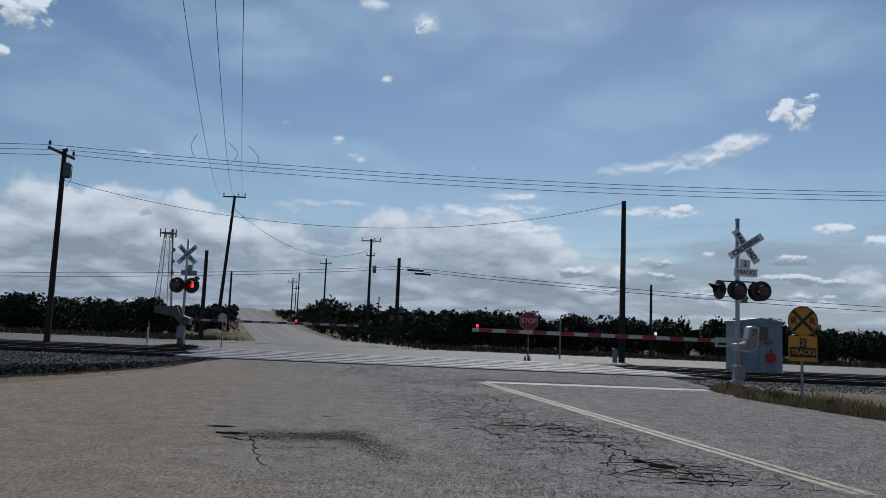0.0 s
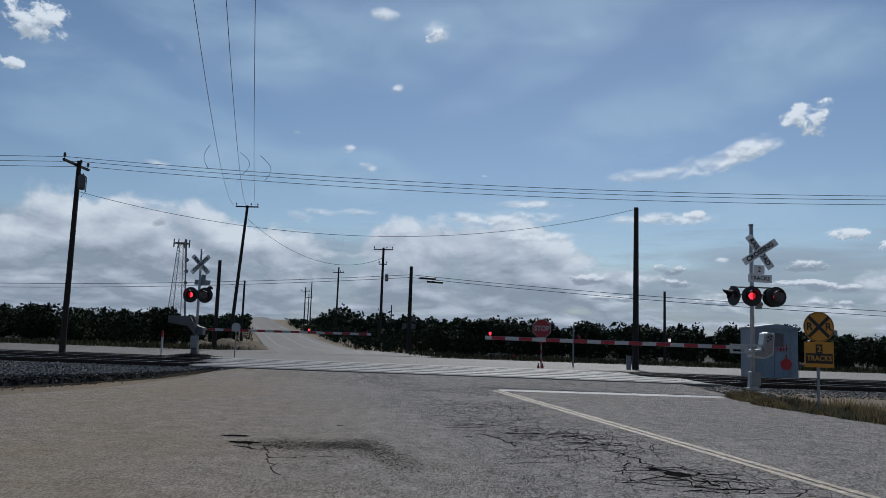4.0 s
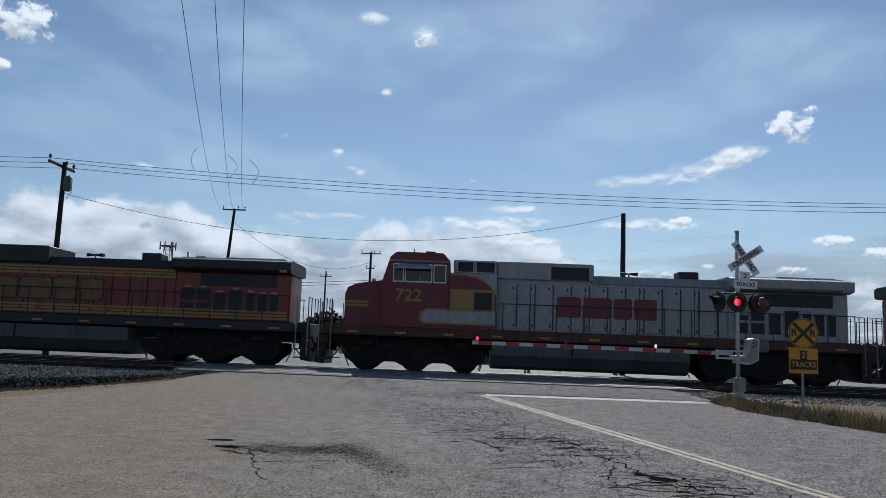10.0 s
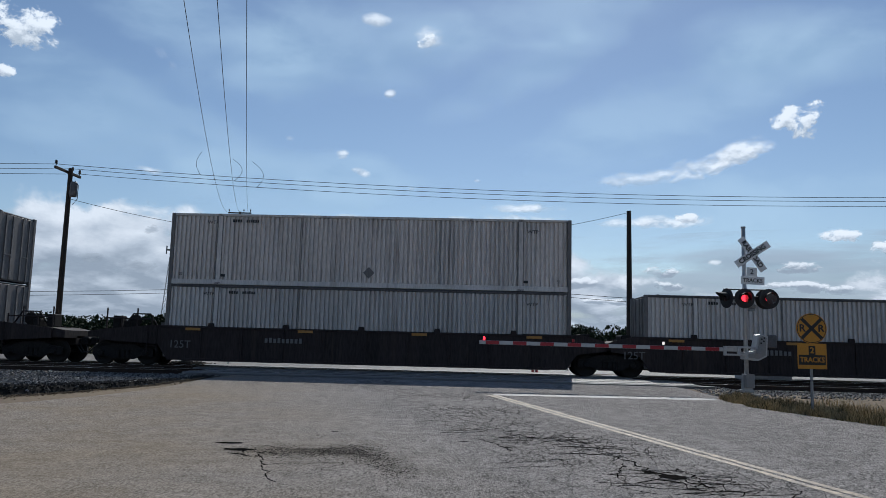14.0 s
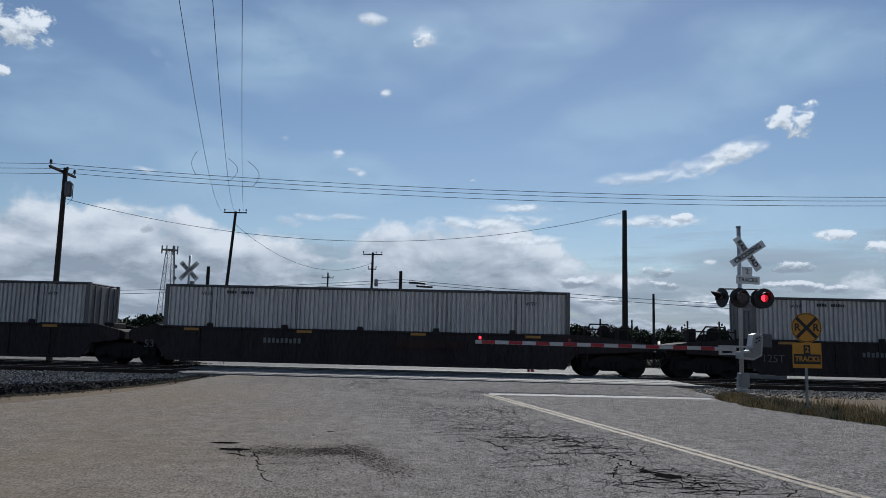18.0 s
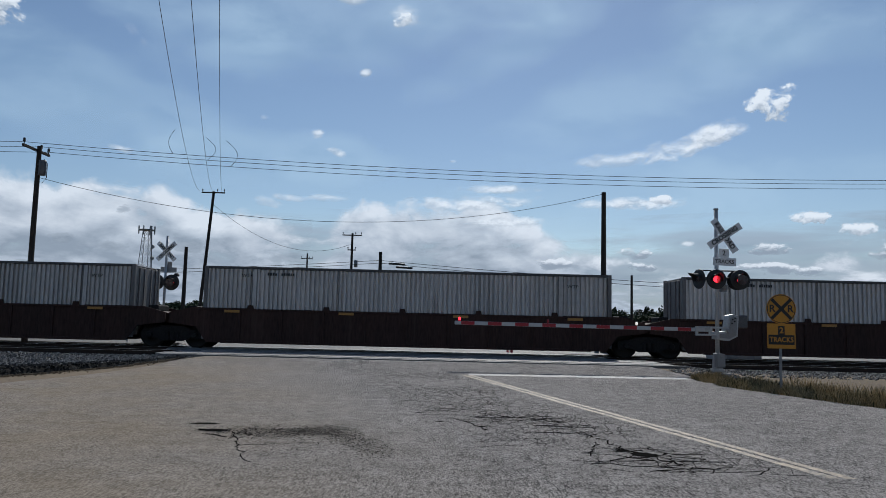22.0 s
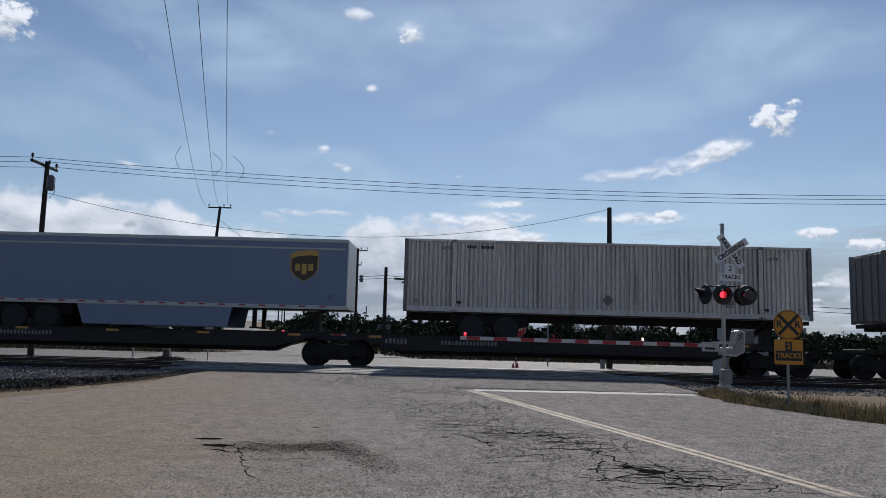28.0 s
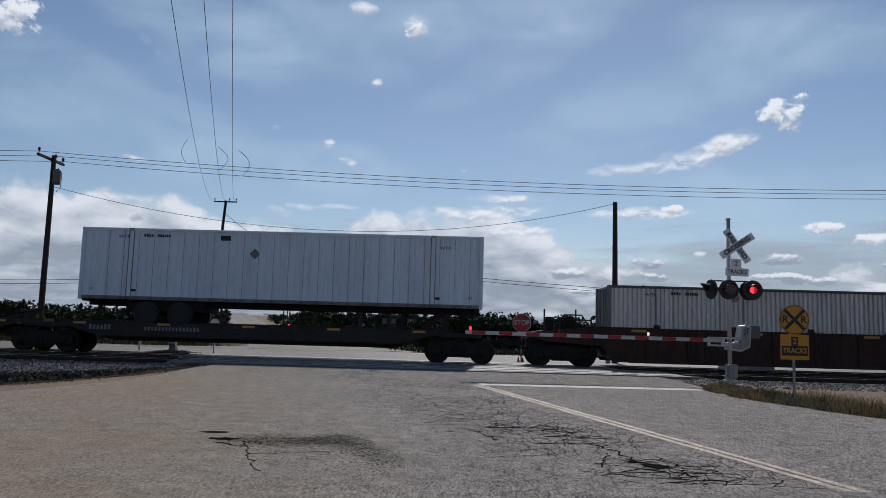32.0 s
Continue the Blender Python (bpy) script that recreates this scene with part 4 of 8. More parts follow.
def lamp_head(mastering, x, z, y, facing, lit, name="signal_lamp", size=1.0):
    """A round black flasher with visor. facing: degrees of turn; lit: a moment at which it flashes, or None."""
    head = part(name, Shape().lathe([(0.0, 0.03), (0.305, 0.03), (0.31, 0.015), (0.305, 0.0), (0.16, -0.01), (0.0, -0.01)], 24), BLACK, mastering, "round black background plate", at=pose(x, y, z, 0, 0, facing) @ Matrix.Scale(size, 4))
    body = Shape().lathe([(0.0, 0.2), (0.1, 0.2), (0.15, 0.12), (0.17, 0.03), (0.0, 0.03)], 16)
    part("housing", body, BLACK, head)
    lens = part("lens", Shape().lathe([(0.0, -0.03), (0.07, -0.026), (0.105, -0.012), (0.0, -0.012)], 20), LAMP_RED if lit else DARK_LENS, head, "glowing red lens" if lit else "dark red lens")
    if lit:
        # added vane, not a signal part: the lens always glows, this darkens it
        vane = part("shutter", Shape().lathe([(0.0, -0.004), (0.166, -0.004), (0.166, 0.004), (0.0, 0.004)], 20), DARK_LENS, head, "added dark vane that hides the glowing lens between flashes", at=pose(0, -0.19, 0))
        FLASH_VANES.append((vane, lit))
    hood = Shape()
    n = 14
    for k in range(2):
        for i in range(n + 1):
            a = math.pi * (-0.12 + 1.24 * i / n)
            ln = 0.34 * max(0.25, math.sin(max(0.0, min(math.pi, a)))) + 0.02
            r = 0.17 + 0.008 * k
            hood.v += [(r * math.cos(a), -0.01, r * math.sin(a)), (r * math.cos(a), -ln, r * math.sin(a))]
    for k in range(2):
        o = k * 2 * (n + 1)
        hood.f += [(o + 2 * i, o + 2 * i + 1, o + 2 * i + 3, o + 2 * i + 2) for i in range(n)]
    part("hood", hood, BLACK, head)
    return head


def blade(text, parent, centre, turn, y, name="crossbuck_blade"):
    ob = part(name, Shape().box(-0.61, 0.61, -0.006, 0.006, -0.115, 0.115, 0.003), SIGN_WHITE, parent, "white reflective blade", at=pose(centre[0], y, centre[1], 0, -turn, 0))
    words(text, 0.2, LETTER, ob, pose(0, -0.008, 0, 90, 0, 0), bold=0.008)
    return ob


def striped_arm(parent, x0, x1, z0, z1, y, first=0, name="gate_arm"):
    """A gate arm from its root to its tip in red and white lengths."""
    arm = part(name, Shape().box(min(x0, x1), max(x0, x1), y - 0.02, y + 0.02, -0.058, 0.058, 0.01), ALU, parent, "striped gate arm", at=pose(0, 0, (z0 + z1) / 2, 0, -math.degrees(math.atan2(z1 - z0, x1 - x0)) if x1 > x0 else -math.degrees(math.atan2(z0 - z1, x0 - x1)), 0))
    n = int((abs(x1 - x0) - 0.2) / 0.42)
    for i in range(n):
        a = x1 + (0.2 + 0.42 * i if x0 > x1 else -0.2 - 0.42 * (i + 1))
        part("stripe", Shape().box(a, a + 0.42, y - 0.026, y + 0.026, -0.054, 0.054, 0.004), SIGN_RED if (i + first) % 2 == 0 else WHITE, arm)
    return arm


def gate_lamp(parent, x, y, z, material, flat=False):
    lamp = part("gate_lamp", Shape().lathe([(0.0, 0.0), (0.035, 0.0), (0.04, 0.07), (0.02, 0.1), (0.0, 0.1)], 10, (x, y, z), "z"), material, parent, "small gate arm lamp")
    return lamp


GRIP = BLACK
near_signal = thing("crossing_signal", (8.5, 24.2, -0.06), "silver crossing signal with lowered striped gate and tilted crossbuck", "crossing signal", "crossing signals")
part("foundation", Shape().box(-0.35, 0.35, -0.35, 0.35, -0.5, -0.1, 0.03), PANEL, near_signal, "concrete foundation block")
part("mast", Shape().tube((0, 0, -0.06), (0, 0, 5.04), 0.064, 0.064, 16).tube((0, 0, 5.02), (0, 0, 5.06), 0.078, 0.07, 16), ALU, near_signal, "round silver pole", True)
part("base", Shape().box(-0.17, 0.17, -0.17, 0.17, -0.06, 0.02, 0.01).prism([(-0.13, 0.02), (0.13, 0.02), (0.1, 0.5), (-0.1, 0.5)], -0.13, 0.13), ALU, near_signal, "cast base of the mast")
part("junction_box", Shape().box(-0.13, 0.13, -0.32, -0.08, 0.08, 0.5, 0.015), STEEL, near_signal, "grey junction box")
blade("RAILROAD", near_signal, (0.22, 4.18), -55, -0.115)
blade("CROSSING", near_signal, (0.22, 4.18), 34, -0.135)
tp = part("track_plate", Shape().box(-0.36, 0.36, -0.006, 0.006, -0.125, 0.125, 0.003), SIGN_WHITE, near_signal, "white plate with black letters", at=pose(0.22, -0.10, 3.36, 0, 2, 0))
words("TRACKS", 0.17, LETTER, tp, pose(0, -0.008, 0, 90, 0, 0), squash=0.95, bold=0.003)
tp2 = part("track_plate", Shape().box(-0.16, 0.16, -0.006, 0.006, -0.14, 0.14, 0.003), SIGN_WHITE, near_signal, "white plate with black letters", at=pose(0.20, -0.10, 3.63, 0, 2, 0))
words("2", 0.22, LETTER, tp2, pose(0, -0.008, 0, 90, 0, 0), bold=0.003)
part("lamp_bar", Shape().tube((-0.65, 0, 3.08), (0.72, 0, 3.08), 0.022, 0.022, 8).tube((-0.6, 0, 2.86), (0.6, 0, 2.86), 0.02, 0.02, 8).tube((0.02, 0, 2.6), (0.02, -0.12, 2.6), 0.03), BLACK, near_signal, "black crossarm for the lamps")
lamp_a = lamp_head(near_signal, -0.07, 2.80, -0.2, 0, 9.0)
lamp_b = lamp_head(near_signal, 0.67, 2.80, -0.2, 0, 9.595)
LATE = FLASH_VANES[-1][0]  # its lamp is still dark as the clip opens
lamp_head(near_signal, -0.6, 2.80, -0.1, -72, None)
lamp_head(near_signal, 0.66, 2.80, 0.12, 180, None)
part("bell", Shape().lathe([(0, 0), (0.12, 0.01), (0.13, 0.1), (0.08, 0.16), (0, 0.18)], 14, (0.22, 0.05, 2.5), "z").box(0.12, 0.3, -0.05, 0.12, 2.42, 2.5, 0.01), STEEL, near_signal, "grey warning bell")
mech = part("gate_machine", Shape().prism([(-0.1, 0.94), (0.3, 0.9), (0.56, 1.04), (0.6, 1.66), (0.42, 1.72), (0.3, 1.68), (0.22, 1.2), (-0.1, 1.16)], -0.2, 0.22), ALU, near_signal, "silver gate machine housing")
part("cover", Shape().prism([(0.0, 0.99), (0.3, 0.96), (0.51, 1.07), (0.55, 1.6), (0.42, 1.66), (0.35, 1.62), (0.28, 1.14), (0.0, 1.11)], -0.235, -0.2), STEEL, mech)
for bx_, bz_ in ((0.38, 1.44), (0.46, 1.5), (0.4, 1.56), (0.48, 1.6)):
    part("bolt", Shape().lathe([(0.0, -0.02), (0.025, -0.02), (0.03, 0.0)], 8, (bx_, -0.235, bz_)), GRIP, mech)
part("counterweight", Shape().box(0.6, 0.92, -0.1, 0.2, 1.3, 1.7, 0.03), DARK_STEEL, near_signal, "grey counterweight")
part("pivot", Shape().tube((0.3, -0.3, 1.2), (0.3, 0.3, 1.2), 0.08, 0.08, 12), STEEL, near_signal, "pivot shaft of the gate")
brk = part("arm_bracket", Shape().box(-0.72, 0.3, -0.18, -0.12, 1.27, 1.33, 0.008), ALU, near_signal, "silver bracket holding the arm")
part("lower_bar", Shape().box(-0.72, 0.3, -0.18, -0.12, 1.04, 1.10, 0.008), ALU, brk)
for bx_ in (-0.69, -0.27, 0.24):
    part("strap", Shape().box(bx_ - 0.04, bx_ + 0.04, -0.19, -0.11, 1.04, 1.33, 0.006), ALU, brk)
gate = striped_arm(near_signal, -0.2, -8.2, 1.2, 1.24, -0.14, 0)
for x, m in ((-8.05, LAMP_RED), (-5.3, SIGN_RED), (-2.55, LAMP_WHITE)):
    gate_lamp(gate, x, -0.14, 0.08, m)

far_signal = thing("crossing_signal", (-13.8, 37.8, -0.2), "silver crossing signal beyond the tracks with lowered gate", "crossing signal", "crossing signals")
part("mast", Shape().tube((0, 0, 0), (0, 0, 5.4), 0.064, 0.064, 12), ALU, far_signal, "round silver pole", True)
part("base", Shape().box(-0.26, 0.26, -0.26, 0.26, -0.1, 0.12, 0.02).prism([(-0.2, 0.12), (0.2, 0.12), (0.1, 0.6), (-0.1, 0.6)], -0.16, 0.16), DARK_STEEL, far_signal, "cast base of the mast")
part("junction_box", Shape().box(-0.16, 0.2, -0.3, -0.08, 0.5, 1.1, 0.02), STEEL, far_signal, "grey junction box")
blade("RAILROAD", far_signal, (0.02, 4.63), -45, -0.09)
blade("CROSSING", far_signal, (0.02, 4.63), 45, -0.11)
tp = part("track_plate", Shape().box(-0.4, 0.4, -0.006, 0.006, -0.125, 0.125, 0.003), STEEL, far_signal, "grey plate seen from behind", at=pose(0.1, 0.1, 3.74, 0, 2, 0))
part("track_plate", Shape().box(-0.16, 0.16, -0.006, 0.006, -0.14, 0.14, 0.003), STEEL, far_signal, "grey plate seen from behind", at=pose(0.1, 0.1, 4.0, 0, 2, 0))
part("lamp_bar", Shape().tube((-0.55, 0, 3.32), (0.6, 0, 3.32), 0.022, 0.022, 8), BLACK, far_signal, "black crossarm for the lamps")
part("bell", Shape().lathe([(0, 0), (0.13, 0.01), (0.14, 0.1), (0.09, 0.16), (0, 0.18)], 12, (0.55, 0.0, 3.4), "z"), BLACK, far_signal, "dark warning bell")
lamp_c = lamp_head(far_signal, -0.35, 3.1, -0.2, 0, 9.0, size=1.25)
lamp_d = lamp_head(far_signal, 0.38, 3.1, -0.2, 0, 9.595, size=1.25)
mech = part("gate_machine", Shape().prism([(-0.1, 1.15), (0.38, 1.15), (0.38, 1.5), (-0.1, 1.65)], -0.2, 0.22), DARK_STEEL, far_signal, "silver gate machine housing")
part("counterweight", Shape().prism([(-1.35, 1.7), (-0.35, 1.55), (0.0, 1.2), (0.1, 1.45), (-0.25, 2.05), (-1.35, 2.05)], -0.3, -0.22).prism([(-1.35, 1.7), (-0.35, 1.55), (0.0, 1.2), (0.1, 1.45), (-0.25, 2.05), (-1.35, 2.05)], 0.22, 0.3), DARK_STEEL, far_signal, "grey counterweight arms")
gate2 = striped_arm(far_signal, 0.3, 8.7, 1.42, 1.44, 0.0, 0)
for x, m in ((8.5, SIGN_RED), (5.6, LAMP_RED), (2.8, SIGN_RED)):
    gate_lamp(gate2, x, 0.0, 0.08, m)


# ---- road signs ----
rx = thing("crossing_sign", (8.68, 20.06, -0.44), "round yellow rail crossing sign over a two-track plate on a post", "road sign")
part("post", Shape().box(-0.03, 0.03, 0.0, 0.05, -0.2, 2.4, 0.008), STEEL, rx, "thin grey steel post")
disc = part("sign_disc", Shape().lathe([(0.0, 0.0), (0.38, 0.0), (0.385, 0.004), (0.38, 0.008), (0.0, 0.008)], 40), SIGN_YELLOW, rx, "round yellow plate", at=pose(0.02, -0.02, 2.17))
ring = Shape().lathe([(0.35, 0.0), (0.365, 0.0), (0.365, -0.003), (0.35, -0.003)], 40)
ring.f = ring.f[:-2]
part("border", ring, LETTER, disc, "thin black border")
for k in (45, -45):
    part("cross_bar", Shape().box(-0.345, 0.345, -0.006 - (k > 0) * 0.004, -0.001, -0.04, 0.04), LETTER, disc, "black diagonal bar", at=pose(0, 0, 0, 0, k, 0))
for x in (-0.235, 0.235):
    words("R", 0.26, LETTER, disc, pose(x, -0.004, 0, 90, 0, 0), bold=0.006)
plate = part("sign_plate", Shape().box(-0.365, 0.365, -0.008, 0.0, -0.32, 0.32, 0.003), SIGN_YELLOW, rx, "yellow plate with black panel", at=pose(0.01, -0.02, 1.47))
part("black_panel", Shape().box(-0.335, 0.335, -0.012, -0.008, -0.22, 0.03).box(-0.085, 0.085, -0.012, -0.008, 0.03, 0.26), LETTER, plate, "black number panel")
words("2", 0.21, SIGN_YELLOW, plate, pose(0, -0.016, 0.14, 90, 0, 0), bold=0.004)
words("TRACKS", 0.185, SIGN_YELLOW, plate, pose(0, -0.016, -0.095, 90, 0, 0), squash=0.9, bold=0.003)

stop = thing("stop_sign", (3.3, 38.9, -0.15), "red stop sign on a striped post beside the far road", "stop sign")
part("post", Shape().tube((0, 0, 0), (0, 0, 2.0), 0.035, 0.035, 8), STEEL, stop, "grey steel post")
octo = [(0.457 * math.cos(math.pi / 8 + i * math.pi / 4) / math.cos(math.pi / 8), 0.457 * math.sin(math.pi / 8 + i * math.pi / 4) / math.cos(math.pi / 8)) for i in range(8)]
face = part("sign_face", Shape().prism(octo, -0.004, 0.004), SIGN_RED, stop, "red octagonal plate", at=pose(0, -0.06, 1.98))
rim = Shape()
for i in range(8):
    a, b = octo[i], octo[(i + 1) % 8]
    rim.add([(a[0] * 0.99, -0.007, a[1] * 0.99), (b[0] * 0.99, -0.007, b[1] * 0.99), (b[0] * 0.94, -0.007, b[1] * 0.94), (a[0] * 0.94, -0.007, a[1] * 0.94)], [(0, 1, 2, 3)])
part("border", rim, WHITE, face, "white border")
words("STOP", 0.36, WHITE, face, pose(0, -0.01, 0, 90, 0, 0), squash=0.88, bold=0.006)
part("small_plate", Shape().box(-0.28, 0.28, -0.066, -0.056, 1.3, 1.47, 0.003), SIGN_RED, stop, "small red plate below")
for k in range(3):
    part("stripe", Shape().tube((0, 0, 0.3 + 0.42 * k), (0, 0, 0.5 + 0.42 * k), 0.038, 0.038, 8), SIGN_RED, stop, "red band on the post")
for dx in (-0.16, 0.06):
    cone = thing("traffic_cone", (3.3 + dx, 38.75 + dx, -0.15), "small faded red traffic cone at the sign's foot", "traffic cone", "cones at the stop sign")
    part("cone_body", Shape().lathe([(0.08, 0.02), (0.02, 0.27), (0.0, 0.28)], 12, (0, 0, 0), "z"), SIGN_RED, cone)
    part("foot", Shape().box(-0.1, 0.1, -0.1, 0.1, 0.0, 0.02, 0.006), BLACK, cone)

rs = thing("round_sign", (-12.35, 39.5, -0.16), "round grey sign back on a thin post beyond the tracks", "road sign")
part("post", Shape().tube((0, 0.03, 0), (0, 0.03, 1.75), 0.03, 0.03, 8), STEEL, rs)
part("disc", Shape().lathe([(0.0, 0.0), (0.23, 0.0), (0.235, 0.005), (0.23, 0.01), (0.0, 0.01)], 24, (0, -0.02, 1.55)), ALU, rs, "round bare metal plate")

# ---- signal hut ----
hut = thing("signal_hut", (12.95, 36.6, -0.24), "pale blue metal signal hut with red graffiti beside the tracks", "equipment hut")
part("wall", Shape().box(0, 1.98, 0, 1.9, 0, 2.38, 0.01), SHED, hut, "pale blue sheet metal wall")
part("roof", Shape().prism([(-0.06, 2.38), (2.04, 2.38), (2.04, 2.44), (0.99, 2.6), (-0.06, 2.44)], -0.08, 1.98), SHED, hut, "shallow gabled metal roof")
door = part("door", Shape().box(0.14, 0.86, -0.025, 0.0, 0.12, 2.2, 0.008), SHED, hut, "pale blue steel door")
part("handle", Shape().box(0.74, 0.8, -0.06, -0.025, 1.0, 1.16, 0.006), STEEL, door)
for x in (0.1, 0.9, 1.3, 1.65):
    part("seam", Shape().box(x - 0.012, x + 0.012, -0.03, 0.0, 0.02, 2.36), SHED, hut)
GRAFFITI = mat("red_spray_paint", (0.45, 0.02, 0.02), 0.6, bump=0)
gr = Shape()
random.seed(4)
for i in range(6):
    x = 0.72 + 0.14 * i
    gr.box(x, x + 0.03, -0.034, -0.03, 1.3 + 0.05 * random.random(), 1.62 + 0.12 * random.random())
    gr.box(x - 0.02, x + 0.1, -0.034, -0.03, 1.35 + 0.12 * random.random(), 1.39 + 0.12 * random.random())
part("graffiti", gr, GRAFFITI, hut, "red spray painted strokes")
part("graffiti", Shape().lathe([(0.0, -0.034), (0.26, -0.034), (0.26, -0.03), (0.0, -0.03)], 16, (1.42, 0, 0.75)).box(1.4, 1.46, -0.034, -0.03, 1.0, 1.2), GRAFFITI, hut, "round red spray painted shape")

# marker post, box at the pole's foot, small sign and thin posts along the far road
mk = thing("marker_post", (-17.4, 42.5, -0.2), "white and red marker post beside the far road", "marker post")
part("post", Shape().box(-0.045, 0.045, -0.045, 0.045, 0, 0.95, 0.01), WHITE, mk)
part("top_band", Shape().box(-0.05, 0.05, -0.05, 0.05, 0.95, 1.3, 0.01), SIGN_RED, mk, "red top")
bx = thing("cable_pedestal", (8.6, 43.9, -0.22), "pale green cable pedestal at the foot of a pole", "cable pedestal")
part("cabinet", Shape().box(-0.12, 0.12, -0.12, 0.12, 0, 0.75, 0.02).box(-0.14, 0.14, -0.14, 0.14, 0.75, 0.8, 0.01), STEEL, bx)
sg = thing("small_sign", (-2.4, 70.0, -0.24), "small sign on a thin post seen against the orchard", "road sign")
part("post", Shape().box(-0.03, 0.03, -0.03, 0.03, 0, 1.7), STEEL, sg)
part("plate", Shape().box(-0.25, 0.25, -0.06, -0.03, 1.3, 1.7, 0.01), STEEL, sg)
pp = thing("standpipe", (5.9, 47.0, -0.24), "thin grey steel pipe post by the far road", "post")
part("pipe", Shape().tube((0, 0, 0), (0, 0, 2.55), 0.05, 0.05, 8), STEEL, pp)

rng0 = np.random.default_rng(77)
for i in range(26):
    w, d, h = rng0.uniform(0.1, 0.3, 3)
    x, y = 2.2 + rng0.normal(0, 0.9), 67.0 + rng0.normal(0, 0.4)
    single("rubbish_bag", Shape().lathe([(0.0, 0.0), (w, 0.02), (w * 1.1, h * 0.6), (w * 0.5, h * 1.4), (0.0, h * 1.5)], 7, (x, y, -0.27), "z"), WHITE, "pale rubbish heaped beside the far road", "rubbish", "rubbish heap")
# made-up post: its red plate stands in for a vehicle's red tail light
red_light_post = thing("marker_post", (3.0, 60.5, -0.27), "short post with a red plate, added for a distant red light", "marker post")
part("post", Shape().box(-0.04, 0.04, -0.04, 0.04, 0, 0.4), STEEL, red_light_post)
part("reflector", Shape().box(-0.14, 0.14, -0.06, -0.04, 0.3, 0.5, 0.01), SIGN_RED, red_light_post, "red plate in place of a red light")
tank = thing("water_tank", (46.5, 104.0, -0.24), "grey metal tank standing behind the orchard", "water tank")
part("tank", Shape().lathe([(0, 0), (0.95, 0), (0.95, 4.3), (0.9, 4.4), (0, 4.55)], 16, (0, 0, 0), "z"), STEEL, tank)

# ---- heaps of soil where the far road turns uphill ----
for hx, hy_, rx_, ry_, hh in ((-18.7, 63.5, 1.7, 2.4, 0.8), (-21.3, 66.0, 1.7, 2.2, 0.9), (-24.0, 67.5, 1.6, 2.0, 0.6)):
    heap = Shape()
    N = 22
    for j in range(N + 1):
        for i in range(N + 1):
            a, b = -1 + 2 * i / N, -1 + 2 * j / N
            k = max(0.0, 1 - a * a - b * b) ** 0.8
            heap.v.append((hx + a * rx_, hy_ + b * ry_, -0.3 + hh * k + 0.16 * k * noise.noise((a * 3.1 + hx, b * 3.1, 0.5)) + 0.08 * k * noise.noise((a * 8 + hx, b * 8, 2.5))))
    heap.f = [(j * (N + 1) + i, j * (N + 1) + i + 1, (j + 1) * (N + 1) + i + 1, (j + 1) * (N + 1) + i) for j in range(N) for i in range(N)]
    single("soil_heap", heap, DIRT, "low heap of dry brown soil beside the hill road", "soil heap", "soil heaps", "structure")

# ---- cell tower ----
tower = thing("cell_tower", (-78.6, 200.0, 0.0), "grey steel lattice cell tower with antennas behind the orchard", "cell tower")
for k, (sx, sy) in enumerate(((-1, -1), (1, -1), (1, 1), (-1, 1))):
    part("leg", Shape().tube((sx * 2.1, sy * 2.1, 0), (sx * 0.7, sy * 0.7, 24.5), 0.1, 0.08, 6), STEEL, tower)
brace = Shape()
for i in range(14):
    z0, z1 = i * 1.75, (i + 1) * 1.75
    w0, w1 = 2.1 - 1.4 * z0 / 24.5, 2.1 - 1.4 * z1 / 24.5
    for a, b in (((-1, -1), (1, -1)), ((1, -1), (1, 1)), ((1, 1), (-1, 1)), ((-1, 1), (-1, -1))):
        brace.tube((a[0] * w0, a[1] * w0, z0), (b[0] * w1, b[1] * w1, z1), 0.04, 0.04, 4, False)
        brace.tube((b[0] * w0, b[1] * w0, z0), (a[0] * w1, a[1] * w1, z1), 0.04, 0.04, 4, False)
part("bracing", brace, STEEL, tower)
part("mast", Shape().tube((2.4, 0, 0), (1.2, 0, 25.5), 0.2, 0.2, 8), STEEL, tower)
for i in range(8):
    a = 2 * math.pi * i / 8
    part("antenna", Shape().box(-0.15, 0.15, -0.1, 0.1, 23.4, 25.4, 0.03), STEEL, tower, at=pose(2.1 * math.cos(a), 2.1 * math.sin(a), 0, 0, 0, math.degrees(a)))
part("platform", Shape().tube((0, 0, 24.3), (0, 0, 24.5), 2.1, 2.1, 12), STEEL, tower)
for z in (14, 17, 20):
    part("dish", Shape().lathe([(0, 0), (0.5, 0.05), (0.55, 0.2), (0, 0.25)], 10, (1.9, -0.5, z)), STEEL, tower)


